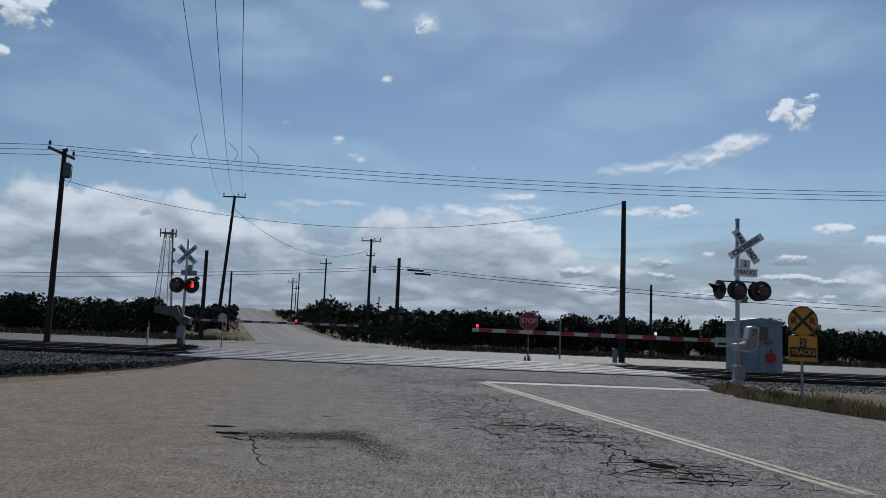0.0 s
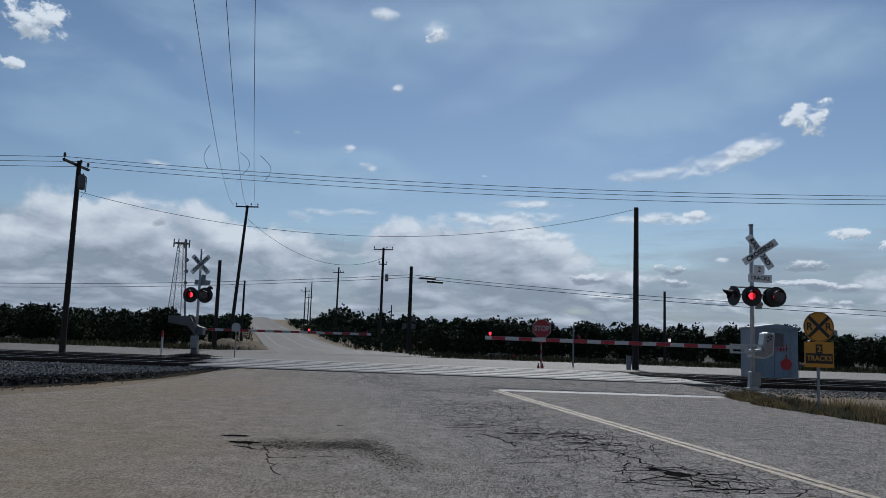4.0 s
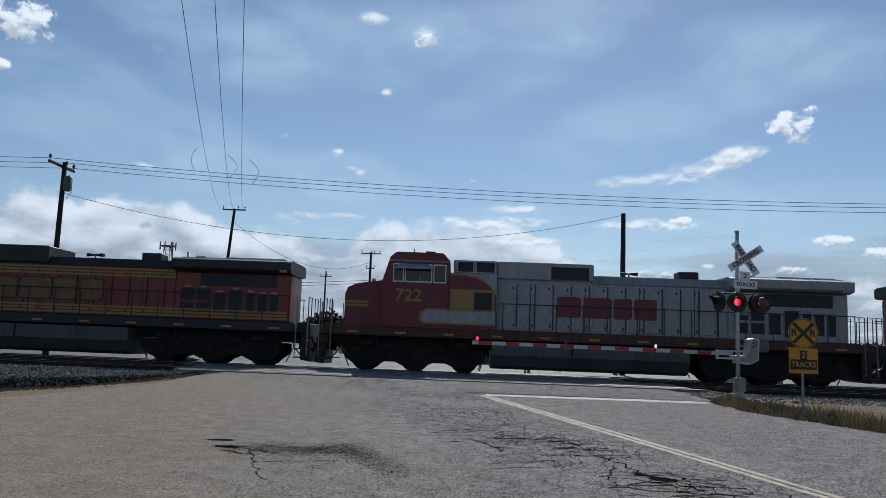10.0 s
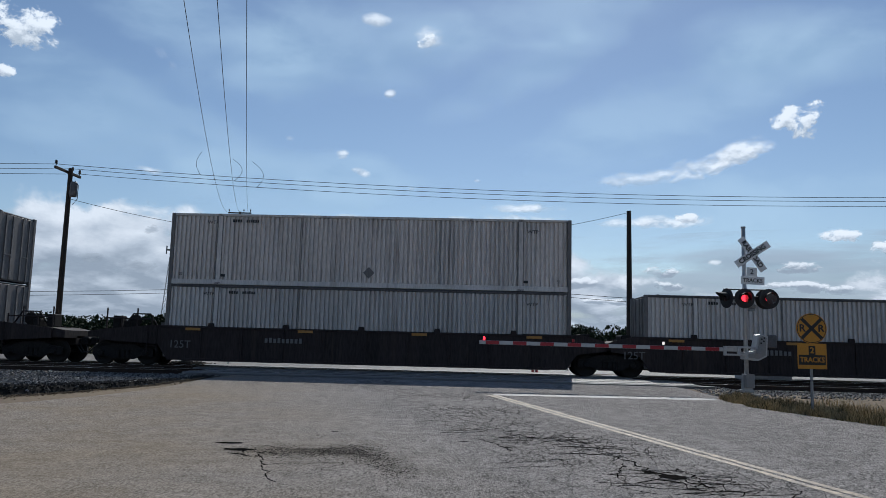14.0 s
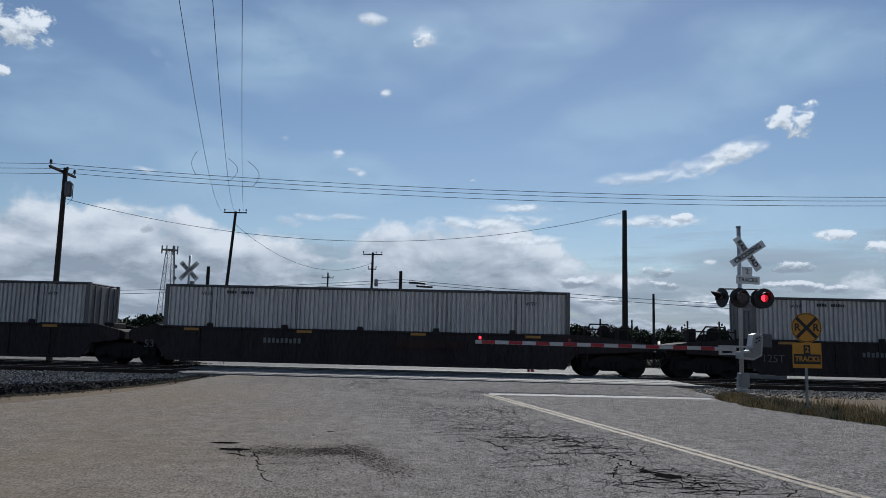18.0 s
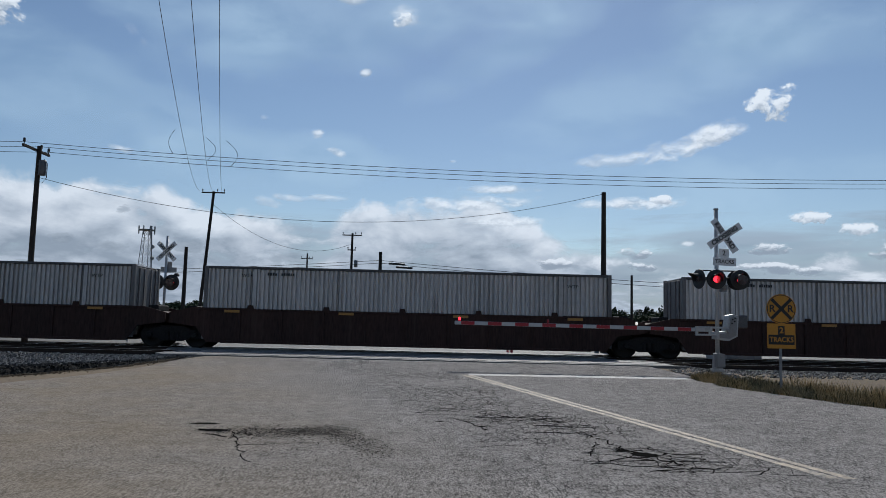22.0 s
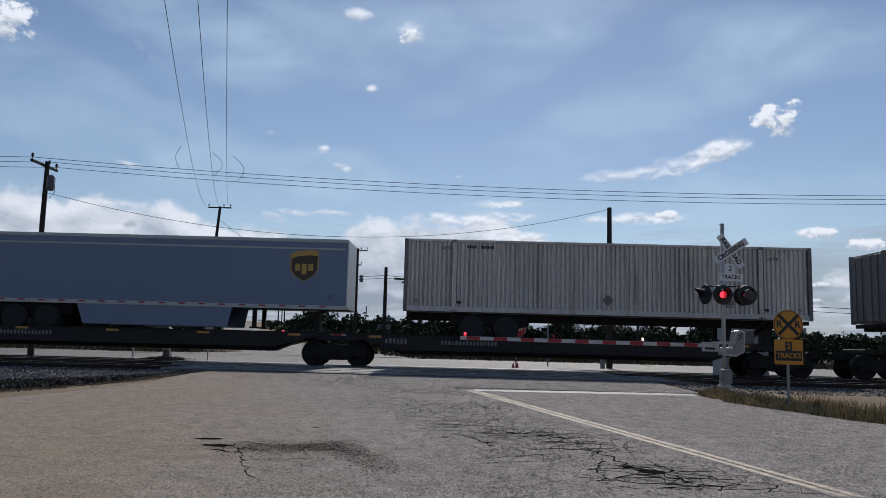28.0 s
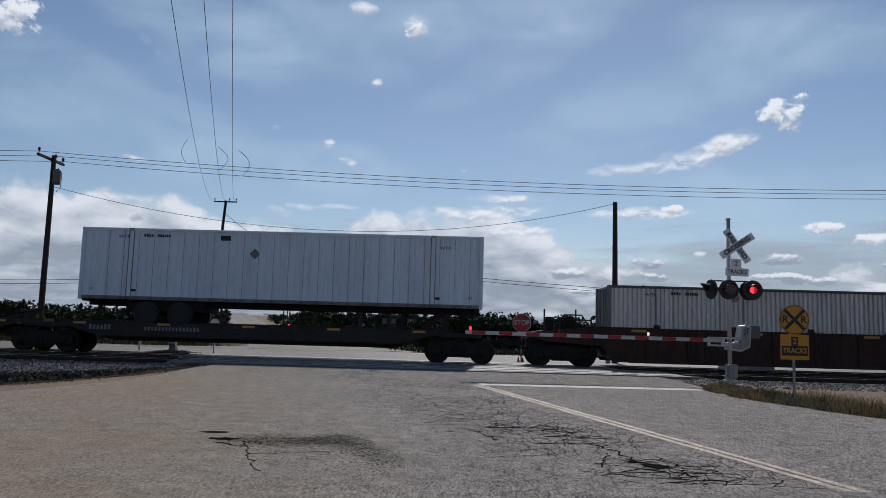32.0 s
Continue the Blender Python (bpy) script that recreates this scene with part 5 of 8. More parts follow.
# ---- plants ----
def leaf_cloud(n, size, spots, seed, squeeze=1.0):
    """Many small four-cornered leaves strewn over the skin of several lobes, as corner and face lists."""
    rng = np.random.default_rng(seed)
    cs = np.array([s[:3] for s in spots])
    rs = np.array([s[3] for s in spots])
    which = rng.choice(len(spots), n, p=rs ** 2 / (rs ** 2).sum())
    d = rng.normal(size=(n, 3))
    d /= np.linalg.norm(d, axis=1)[:, None]
    rad = rs[which] * (0.72 + 0.36 * rng.random(n) ** 0.7)
    c = cs[which] + d * rad[:, None] * np.array((1, 1, squeeze))
    a = rng.normal(size=(n, 3))
    a /= np.linalg.norm(a, axis=1)[:, None]
    b = np.cross(a, d + 0.6 * rng.normal(size=(n, 3)))
    b /= np.linalg.norm(b, axis=1)[:, None]
    s = (size * (0.6 + 0.8 * rng.random(n)))[:, None]
    q = np.stack((c - a * s, c + b * s * 0.6, c + a * s, c - b * s * 0.6), 1).reshape(-1, 3)
    keep = (c[:, 2] > 0.05).repeat(4).reshape(-1)
    q[:, 2] = np.maximum(q[:, 2], 0.02)
    return q, keep


def foliage(name, n, size, spots, seed, material, squeeze=1.0):
    q, keep = leaf_cloud(n, size, spots, seed, squeeze)
    q = q[keep]
    me = bpy.data.meshes.new(name)
    me.from_pydata(q.tolist(), [], np.arange(len(q)).reshape(-1, 4).tolist())
    me.materials.append(material)
    return me


def citrus(seed):
    random.seed(seed)
    h = 2.9 + 0.5 * random.random()
    spots = [(0, 0, h * 0.5, h * 0.42)]
    for i in range(9):
        a = 2 * math.pi * i / 9 + random.random()
        spots.append((1.0 * math.cos(a) * (0.8 + 0.4 * random.random()), 1.0 * math.sin(a), h * (0.3 + 0.45 * random.random()), 0.75 + 0.25 * random.random()))
    for i in range(5):
        spots.append((random.uniform(-0.8, 0.8), random.uniform(-0.8, 0.8), h * (0.78 + 0.14 * random.random()), 0.35 + 0.2 * random.random()))
    return spots


TREES = []
for k in range(4):
    spots = citrus(30 + k)
    tr = thing("citrus_tree", (0, 0, 0), "dense dark green citrus tree in an orchard row", "tree", "citrus orchard")
    trunk = Shape().tube((0, 0, -0.2), (0.05, 0, 0.9), 0.13, 0.1, 8)
    for i in range(4):
        a = i * 1.6 + k
        trunk.tube((0.05, 0, 0.7), (0.8 * math.cos(a), 0.8 * math.sin(a), 1.7), 0.07, 0.03, 6)
    part("trunk", trunk, BARK, tr)
    part("crown", foliage("crown", 2300, 0.13, spots, 60 + k, LEAF), None, tr)
    TREES.append(tr)
random.seed(11)
spots_done = 0
for row, yb in enumerate((63.5, 68.5, 73.5)):
    for i in range(44):
        x = -92 + 4.2 * i + random.uniform(-0.5, 0.5) + row * 1.3
        y = yb + random.uniform(-0.5, 0.5)
        u, v = road_uv(x, y)
        if -13 < v < 9.5 or abs(x) > 0.75 * y + 14:
            continue
        m = pose(x, y, -0.28 + float(hill(x, y)), 0, 0, random.uniform(0, 360)) @ Matrix.Scale(random.uniform(0.85, 1.15), 4)
        if spots_done < 4:
            TREES[spots_done].matrix_basis = m
        else:
            c = copy_thing(TREES[(i * 7 + row * 3) % 4], pose(0, 0, 0))
            c.matrix_basis = m
        spots_done += 1

# farther rows of the orchard and the taller woods behind, too many to tell apart
rng = np.random.default_rng(5)
qs = []
for i in range(420):
    y = rng.uniform(79, 175)
    x = rng.uniform(-0.72, 0.66) * y
    u, v = road_uv(x, y)
    if -15 < v < 12:
        continue
    h = rng.uniform(2.6, 3.6)
    q, keep = leaf_cloud(150, 0.42, [(0, 0, h * 0.45, h * 0.45), (0.8, 0.3, h * 0.5, 0.9), (-0.7, 0, h * 0.55, 0.9), (0.2, -0.3, h * 0.85, 0.5)], 100 + i)
    qs.append(q[keep] + np.array((x, y, -0.2)))
for i in range(150):
    # taller trees, right of the hill road and behind its crest
    y = rng.uniform(135, 215)
    az = rng.uniform(-13.2, 1.5)
    x = math.tan(radians(az)) * y
    u, v = road_uv(x, y)
    if v < 9:
        continue
    h = rng.uniform(3.6, 8.2) * (1 - 0.35 * (az + 13) / 14)
    q, keep = leaf_cloud(260, 0.42, [(0, 0, h * 0.55, h * 0.28), (h * 0.16, 0, h * 0.75, h * 0.16), (-h * 0.18, 0, h * 0.65, h * 0.17), (0.3, 0, h * 0.9, h * 0.12), (-0.3, 0, h * 0.3, h * 0.26)], 900 + i, 1.25)
    qs.append(q[keep] + np.array((x, y, -0.2)))
for i in range(70):
    # low scrub right of the hill road
    y = rng.uniform(75, 230)
    x, y = on_road(y - 22, rng.uniform(5.8, 13) - 1.5 * (y > 150))
    h = rng.uniform(0.7, 2.2)
    q, keep = leaf_cloud(90, 0.22, [(0, 0, h * 0.45, h * 0.45), (h * 0.3, 0, h * 0.65, h * 0.3)], 2500 + i)
    qs.append(q[keep] + np.array((x, y, float(hill(x, y)) - 0.2)))
for i in range(90):
    # scrub left of the hill road
    y = rng.uniform(80, 190)
    x, y = on_road(y - 22, rng.uniform(-19, -6.6))
    h = rng.uniform(1.2, 3.4)
    q, keep = leaf_cloud(120, 0.3, [(0, 0, h * 0.5, h * 0.4), (h * 0.2, 0, h * 0.75, h * 0.25)], 1500 + i)
    qs.append(q[keep] + np.array((x, y, float(hill(x, y)) - 0.2)))
q = np.concatenate(qs)
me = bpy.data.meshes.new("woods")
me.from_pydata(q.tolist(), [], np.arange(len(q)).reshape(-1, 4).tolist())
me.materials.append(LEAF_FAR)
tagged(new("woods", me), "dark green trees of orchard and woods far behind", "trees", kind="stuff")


def blades(n, region, h, w, seed, zf, material):
    """Upright bent blades of grass strewn over a region function."""
    rng = np.random.default_rng(seed)
    vs, fs = [], []
    tries = 0
    while len(fs) < n * 2 and tries < n * 20:
        tries += 1
        p = region(rng)
        if p is None:
            continue
        x, y = p
        z = float(zf(x, y))
        a, k = rng.uniform(0, math.pi), (h(x, y) if callable(h) else h) * rng.uniform(0.4, 1.2)
        dx, dy = math.cos(a) * w, math.sin(a) * w
        lx, ly = rng.normal(0, 0.35 * k), rng.normal(0, 0.35 * k)
        i = len(vs)
        vs += [(x - dx, y - dy, z - 0.02), (x + dx, y + dy, z - 0.02), (x + lx * 0.4 + dx * 0.7, y + ly * 0.4 + dy * 0.7, z + k * 0.6), (x + lx * 0.4 - dx * 0.7, y + ly * 0.4 - dy * 0.7, z + k * 0.6), (x + lx, y + ly, z + k)]
        fs += [(i, i + 1, i + 2, i + 3), (i + 3, i + 2, i + 4)]
    me = bpy.data.meshes.new("grass")
    me.from_pydata(vs, [], fs)
    me.materials.append(material)
    return me


def tuft(x, y):
    """Height of the verge's growth, which stands in uneven clumps."""
    k = noise.noise((x * 1.1, y * 0.8, 1.0)) + 0.6 * noise.noise((x * 2.7, y * 2.3, 5.0))
    return max(0.05, 0.16 + 0.20 * k + 0.10 * float(smooth01(8.6, 10.5, x)))


def verge(rng):
    y = rng.uniform(13.5, 23.6)
    x = float(right(y)) - 0.12 + abs(rng.normal(0, 1.0 + 0.3 * max(0.0, 20 - y)))
    near = x - float(right(y))
    if noise.noise((x * 1.1, y * 0.8, 1.0)) < (-0.02 if near < 0.25 else -0.3) or y > 23.0 - 0.25 * (x - 7.2):
        return None
    if x < 8.9 and y > 19 and rng.random() < 0.35:
        return None
    return x, y


def bushy(rng):
    p = verge(rng)
    return p if p and (p[0] < 9.3 and noise.noise((p[0] * 1.3, p[1] * 1.0, 9.0)) > -0.15 or rng.random() < 0.22) else None


tagged(new("dry_grass", blades(19000, verge, tuft, 0.008, 8, land_z, GRASS)), "dry yellow brown grass on the verge before the tracks", "grass", kind="stuff")
tagged(new("weeds", blades(3000, bushy, lambda x, y: 1.05 * tuft(x, y), 0.010, 18, land_z, WEEDS)), "dark clumped weeds on the verge before the tracks", "weeds", kind="stuff")


def far_verge(rng):
    p = rng.uniform(-62, 56), rng.uniform(56.8, 65)
    return None if -8 < road_uv(*p)[1] < 7 else p


tagged(new("weeds", blades(14000, far_verge, 0.45, 0.05, 9, land_z, WEEDS)), "dark low weeds along the orchard's edge", "weeds", kind="stuff")


def hill_verge(rng):
    u, v = rng.uniform(38, 240), rng.choice((-1, 1)) * rng.uniform(5.6, 16)
    return on_road(u, v) if noise.noise((u * 0.12, v * 0.3, 2.0)) > -0.1 else None


tagged(new("weeds", blades(6000, hill_verge, 0.5, 0.06, 10, land_z, WEEDS)), "dark weeds on the banks of the hill road", "weeds", kind="stuff")
# sheet of darker soil: the shade under the trees is in its colour
soil = Shape()
gx, gy = np.arange(-150, 150, 6.0), np.arange(58.5, 190, 6.0)
for j, y in enumerate(gy):
    for i, x in enumerate(gx):
        soil.v.append((float(x), float(y), float(land_z(x, y)) + 0.03))
soil.f = [(j * len(gx) + i, j * len(gx) + i + 1, (j + 1) * len(gx) + i + 1, (j + 1) * len(gx) + i) for j in range(len(gy) - 1) for i in range(len(gx) - 1)
          if not any(-21 < road_uv(gx[i + a], gy[j + b])[1] < 17 for a in (0, 1) for b in (0, 1))]
single("orchard_soil", soil, DARK_DIRT, "soil between the orchard trees, coloured dark in place of shade", "soil", kind="structure")


# ---- ballast stones ----
# near black: shade on the bank's backlit face is put into its colour
SHADED_BANK = mat("shade_black_ballast", (0.010, 0.0095, 0.009), 0.95, grain=22, wear=1.5, dark=0.4, light=1.8, bump=0.6, spec=0.1)

def stones(n, region, size, seed, z_of, material, label):
    rng = np.random.default_rng(seed)
    base = np.array([(1, 0, 0), (-1, 0, 0), (0, 1, 0), (0, -1, 0), (0, 0, 1), (0, 0, -1)], float)
    tri = np.array([(0, 2, 4), (2, 1, 4), (1, 3, 4), (3, 0, 4), (2, 0, 5), (1, 2, 5), (3, 1, 5), (0, 3, 5)])
    P = np.array([p for p in (region(rng) for _ in range(n)) if p is not None])
    m = len(P)
    V = base[None] * rng.uniform(0.5, 1.2, (m, 6, 1)) * size * rng.uniform(0.6, 1.4, (m, 1, 1))
    a = rng.uniform(0, 6.28, m)
    c, s = np.cos(a)[:, None], np.sin(a)[:, None]
    V = np.stack((V[..., 0] * c - V[..., 1] * s + V[..., 2] * 0.3, V[..., 0] * s + V[..., 1] * c, V[..., 2] * 0.8 - V[..., 0] * 0.3), -1)
    V[..., 0] += P[:, 0:1]
    V[..., 1] += P[:, 1:2]
    V[..., 2] += np.array([z_of(x, y) for x, y in P])[:, None] + size * 0.25
    F = (tri[None] + (np.arange(m) * 6)[:, None, None]).reshape(-1, 3)
    me = bpy.data.meshes.new("stones")
    me.from_pydata(V.reshape(-1, 3).tolist(), [], F.tolist())
    me.materials.append(material)
    return tagged(new("ballast_stones", me), label, "gravel", kind="stuff")


def toe(x):
    """Where the bank's foot runs, left of the road."""
    return np.interp(-x, [7.9, 8.15, 8.8, 9.3, 10.0, 10.97, 14, 40], [25.6, 24.7, 23.3, 21.6, 19.2, 17.4, 16.8, 16.2])


def bank_z(x, y):
    d = (y - toe(x)) * 0.8
    k = smooth01(0.0, 0.45, d)
    return (drive_z(x, y) - 0.035) * (1 - k) - 0.17 * k


bank = Shape()
bxs, bys = np.concatenate((np.arange(-46, -20, 0.5), np.arange(-20, -7.7, 0.13))), np.arange(15.9, 26.3, 0.13)
for y in bys:
    for x in bxs:
        k = 0.035 * noise.noise((x * 2.2, y * 2.2, 0.0)) + 0.03 * noise.noise((x * 6.0, y * 6.0, 4.0))
        bank.v.append((float(x), float(y), float(bank_z(x, y)) + k * (1 if y < 25.3 else 0.2)))
nb = len(bxs)
bank.f = [(j * nb + i, j * nb + i + 1, (j + 1) * nb + i + 1, (j + 1) * nb + i) for j in range(len(bys) - 1) for i in range(nb - 1) if bys[j] > toe(bxs[i]) + 1.5]
face = Shape()
face.v = bank.v
face.f = [(j * nb + i, j * nb + i + 1, (j + 1) * nb + i + 1, (j + 1) * nb + i) for j in range(len(bys) - 1) for i in range(nb - 1) if toe(bxs[i]) - 0.15 < bys[j] <= toe(bxs[i]) + 1.5]
single("bank_face", face, SHADED_BANK, "edge of the ballast bank, blackened in place of shade", "ballast", kind="structure")
single("ballast_bank", bank, BALLAST, "dark dirty bank of crushed stone along the tracks", "ballast", kind="structure")


def bed_z(x, y):
    bed = np.interp(y, [20.0, 24.2, 24.6, 25.3, 34.2, 35], [-0.9, -0.9, -0.26, -0.175, -0.175, -0.3])
    return float(max(bed, float(land_z(x, y)), float(bank_z(x, y)) if x < -7.8 else -9))


def left_bed(rng):
    x = -8.0 - rng.exponential(6.0)
    if x < -26:
        return None
    y = rng.uniform(float(toe(x)) + 0.1, 26.6)
    if y < toe(x) + 1.7 and rng.random() < 0.93:
        return None
    return x, y


stones(8500, left_bed, 0.05, 3, bed_z, STONE, "loose grey crushed stones beside the tracks")
stones(3200, lambda r: (lambda x: (x, float(toe(x)) + r.uniform(0.1, 1.7)))(-8.3 - r.exponential(6.0)), 0.045, 7, bed_z, BALLAST, "stones on the face of the ballast bank, darkened in place of shade")
stones(420, lambda r: (-13.8 + r.normal(0, 0.9), 37.5 + r.normal(0, 0.35)), 0.09, 12, lambda x, y: -0.2 + 0.12 * math.exp(-(x + 13.8) ** 2), DARK_DIRT, "dark rubble at the foot of the far signal")
stones(2600, lambda r: (lambda x: None if -9 < road_uv(x, 58.0)[1] < 8 else (x, 57.2 + r.exponential(1.3)))(r.uniform(-60, 52)), 0.13, 6, lambda x, y: float(land_z(x, y)), DIRT, "pale clods and rocks along the edge of the far road")
stones(3000, lambda r: (r.uniform(7.1, 19), r.uniform(23.2, 26.4)), 0.045, 4, bed_z, STONE, "loose grey crushed stones beside the tracks")
stones(2500, lambda r: (lambda x: (x, float(toe(x)) - r.exponential(0.45)))(-8.3 - r.exponential(5)), 0.022, 5, lambda x, y: float(max(land_z(x, y), drive_z(x, y))) - 0.005, DIRT, "small clods and gravel on the dirt verge")


# ---- cracks, holes and patches in the asphalt ----
def crack_net(cx, cy, rx_, ry_, ang, cell, seed, width, keep=0.8):
    """A net of open cracks round a worn spot, as thin dark grooves."""
    rng = np.random.default_rng(seed)
    n = int(max(rx_, ry_) / cell) + 1
    pts = {}
    for i in range(-n, n + 1):
        for j in range(-n, n + 1):
            a = (i + rng.uniform(-0.42, 0.42) + 0.5 * (j % 2)) * cell
            b = (j + rng.uniform(-0.42, 0.42)) * cell * 0.85
            pts[i, j] = (a, b)
    c, s_ = math.cos(radians(ang)), math.sin(radians(ang))
    out = Shape()
    for (i, j), p in pts.items():
        for q in ((i + 1, j), (i, j + 1), (i - 1 + (j % 2) * 2, j + 1)):
            if q not in pts or rng.random() > keep:
                continue
            e = pts[q]
            mx_, my_ = (p[0] + e[0]) / 2, (p[1] + e[1]) / 2
            rr = (mx_ / rx_) ** 2 + (my_ / ry_) ** 2
            if rr > 1 - 0.35 * rng.random():
                continue
            w = width * (1.25 - 0.8 * rr) * rng.uniform(0.4, 1.4)
            run = (c * (e[0] - p[0]) - s_ * (e[1] - p[1])) / (math.dist(p, e) + 1e-6)
            w *= 0.5 + 1.9 * abs(run) ** 2
            mid_ = (mx_ + rng.normal(0, 0.05) * cell, my_ + rng.normal(0, 0.05) * cell)
            line = [p, mid_, e]
            pts3 = [(cx + c * a - s_ * b, cy + s_ * a + c * b) for a, b in line]
            r = ribbon(pts3, w * 0.75, 0.003, int(rng.integers(1e6)), 0.5)
            out.add(r.v, r.f)
    return out


def crack(ends, width, seed, wander=0.06):
    """One open crack wandering from end to end; it gapes widest where it runs across the road."""
    rng = np.random.default_rng(seed)
    pts = []
    for a, b in zip(ends, ends[1:]):
        n = max(2, int(math.dist(a, b) / 0.09))
        side = np.array((b[1] - a[1], a[0] - b[0])) / math.dist(a, b)
        for i in range(n):
            pts.append(tuple(np.array(a) + (np.array(b) - np.array(a)) * i / n + side * rng.normal(0, wander) * (i > 0)))
    pts.append(ends[-1])
    r = Shape()
    for p, q in zip(pts, pts[1:]):
        across = abs(q[0] - p[0]) / (math.dist(p, q) + 1e-6)
        t = ribbon([p, q], width * (0.45 + 1.6 * across) * rng.uniform(0.6, 1.3), 0.003, int(rng.integers(1e6)), 0.5)
        r.add(t.v, t.f)
    return r


cracked = Shape()
for args in ((2.5, 9.4, 0.9, 1.1, -35, 0.27, 1, 0.022, 0.6), (1.55, 12.7, 1.7, 0.6, -60, 0.36, 2, 0.026, 0.5), (0.4, 13.4, 1.6, 0.7, -60, 0.42, 3, 0.026, 0.45), (3.3, 8.6, 1.0, 0.9, -35, 0.3, 8, 0.02, 0.55)):
    t = crack_net(*args)
    cracked.add(t.v, t.f)
for k, (ends, w) in enumerate(((((-2.88, 10.77), (-2.59, 9.89), (-2.36, 9.22), (-2.21, 8.83), (-1.8, 7.93)), 0.022), (((-2.55, 9.73), (-1.6, 10.15)), 0.012), (((-1.6, 10.2), (-1.75, 9.5)), 0.014), (((-3.2, 10.6), (-2.85, 10.38)), 0.03),
                              (((0.18, 12.71), (0.45, 12.2), (0.66, 11.59)), 0.035), (((0.36, 12.42), (0.94, 12.47)), 0.02), (((0.38, 10.41), (1.33, 10.94), (1.39, 10.49), (0.44, 10.07)), 0.012), (((1.2, 11.4), (1.97, 11.51), (2.26, 10.96), (2.37, 10.11), (2.62, 9.73), (2.8, 9.2)), 0.03),
                              (((2.09, 10.7), (1.82, 9.64)), 0.02), (((1.05, 13.1), (1.6, 12.9), (1.9, 12.5)), 0.028), (((2.62, 9.73), (2.9, 9.5), (3.4, 9.45)), 0.02), (((2.1, 10.2), (2.6, 10.3), (3.0, 10.1)), 0.015), (((2.0, 9.1), (2.7, 9.0), (3.3, 9.05)), 0.015), (((-0.4, 13.9), (0.2, 14.0)), 0.025), (((-0.9, 15.2), (0.0, 15.0), (0.5, 14.2)), 0.02), (((2.7, 10.6), (2.8, 9.6), (2.75, 8.6)), 0.018))):
    t = crack(ends, w, 300 + k, 0.035)
    cracked.add(t.v, t.f)
tagged(single("asphalt_cracks", cracked, CRACK, "net of open dark cracks in the worn asphalt", "cracks", kind="stuff"), kind="stuff")
# ravelled band where the surface has crumbled
rng = np.random.default_rng(91)
crumbs = Shape()
for i in range(2600):
    u = rng.random()
    x, y = float(np.interp(u, [0, 0.3, 0.7, 1], [-2.98, -2.2, -1.44, -0.75])), float(np.interp(u, [0, 0.3, 0.7, 1], [10.85, 10.9, 11.15, 9.4]))
    x, y = x + rng.normal(0, 0.14), y + rng.normal(0, 0.3)
    w, d = rng.uniform(0.003, 0.012), rng.uniform(0.01, 0.045)
    z = float(drive_z(x, y)) + 0.0035
    crumbs.add([(x - w, y - d * 0.4, z), (x + w * 0.4, y - d, z), (x + w, y + d * 0.3, z), (x - w * 0.3, y + d, z)], [(0, 1, 2, 3)])
tagged(single("crumbled_asphalt", crumbs, CRACK, "dark crumbled pits where the asphalt has ravelled", "cracks", kind="stuff"), kind="stuff")


def blot(cx, cy, w, h, ang, seed, lift=0.0035, n=28):
    rng = random.Random(seed)
    c, s_ = math.cos(radians(ang)), math.sin(radians(ang))
    out = Shape()
    ring_ = []
    for i in range(n):
        a = 2 * math.pi * i / n
        k = 0.7 + 0.5 * rng.random()
        x, y = w * k * math.cos(a), h * k * math.sin(a)
        px, py = cx + c * x - s_ * y, cy + s_ * x + c * y
        ring_.append((px, py, float(drive_z(px, py)) + lift))
    out.add(ring_, [tuple(range(n))])
    return out


for k, (cx, cy, w, h, ang) in enumerate(((2.53, 9.83, 0.2, 0.15, -40), (2.3, 10.1, 0.08, 0.1, -40), (-3.53, 11.52, 0.24, 0.09, 8), (-3.2, 10.92, 0.24, 0.12, -4), (-2.22, 13.1, 0.07, 0.05, 0), (-0.05, 12.36, 0.08, 0.06, 0), (1.05, 13.12, 0.07, 0.06, -10), (1.6, 12.9, 0.09, 0.06, -10), (0.6, 11.9, 0.06, 0.06, 0))):
    single("pothole", blot(cx, cy, w, h, ang, 50 + k), CRACK, "small dark broken hole in the asphalt", "pothole", "potholes in the road", "structure")


# ---- train ----
TRAIN = []  # (thing, place along the train, turned about)
ORANGE = mat("orange_loco_paint", (0.205, 0.024, 0.013), 0.45, grain=20, wear=1.0, dark=0.65, light=1.15, streak=True, bump=0.03)
MAROON = mat("red_loco_paint", (0.13, 0.010, 0.017), 0.45, grain=20, wear=1.0, dark=0.65, light=1.15, streak=True, bump=0.03)
SILVER = mat("silver_loco_paint", (0.30, 0.305, 0.32), 0.5, 0.3, grain=20, wear=1.0, dark=0.55, light=1.15, stain=0.4, streak=True, bump=0.03)
LOCO_BLACK = mat("sooty_black_paint", (0.013, 0.013, 0.017), 0.6, grain=20, wear=1.0, dark=0.6, light=1.5, bump=0.05)
GOLD = mat("yellow_stripe_paint", (0.30, 0.18, 0.04), 0.5, grain=20, wear=1.5, dark=0.7, light=1.1, bump=0)
FADED_GOLD = mat("faded_gold_lettering", (0.20, 0.10, 0.03), 0.55, grain=20, wear=3.0, dark=0.4, light=1.2, bump=0)
GRIME = mat("grimy_running_gear", (0.02, 0.018, 0.017), 0.85, 0.0, grain=15, wear=2, dark=0.5, light=1.6, bump=0.1, spec=0.2)
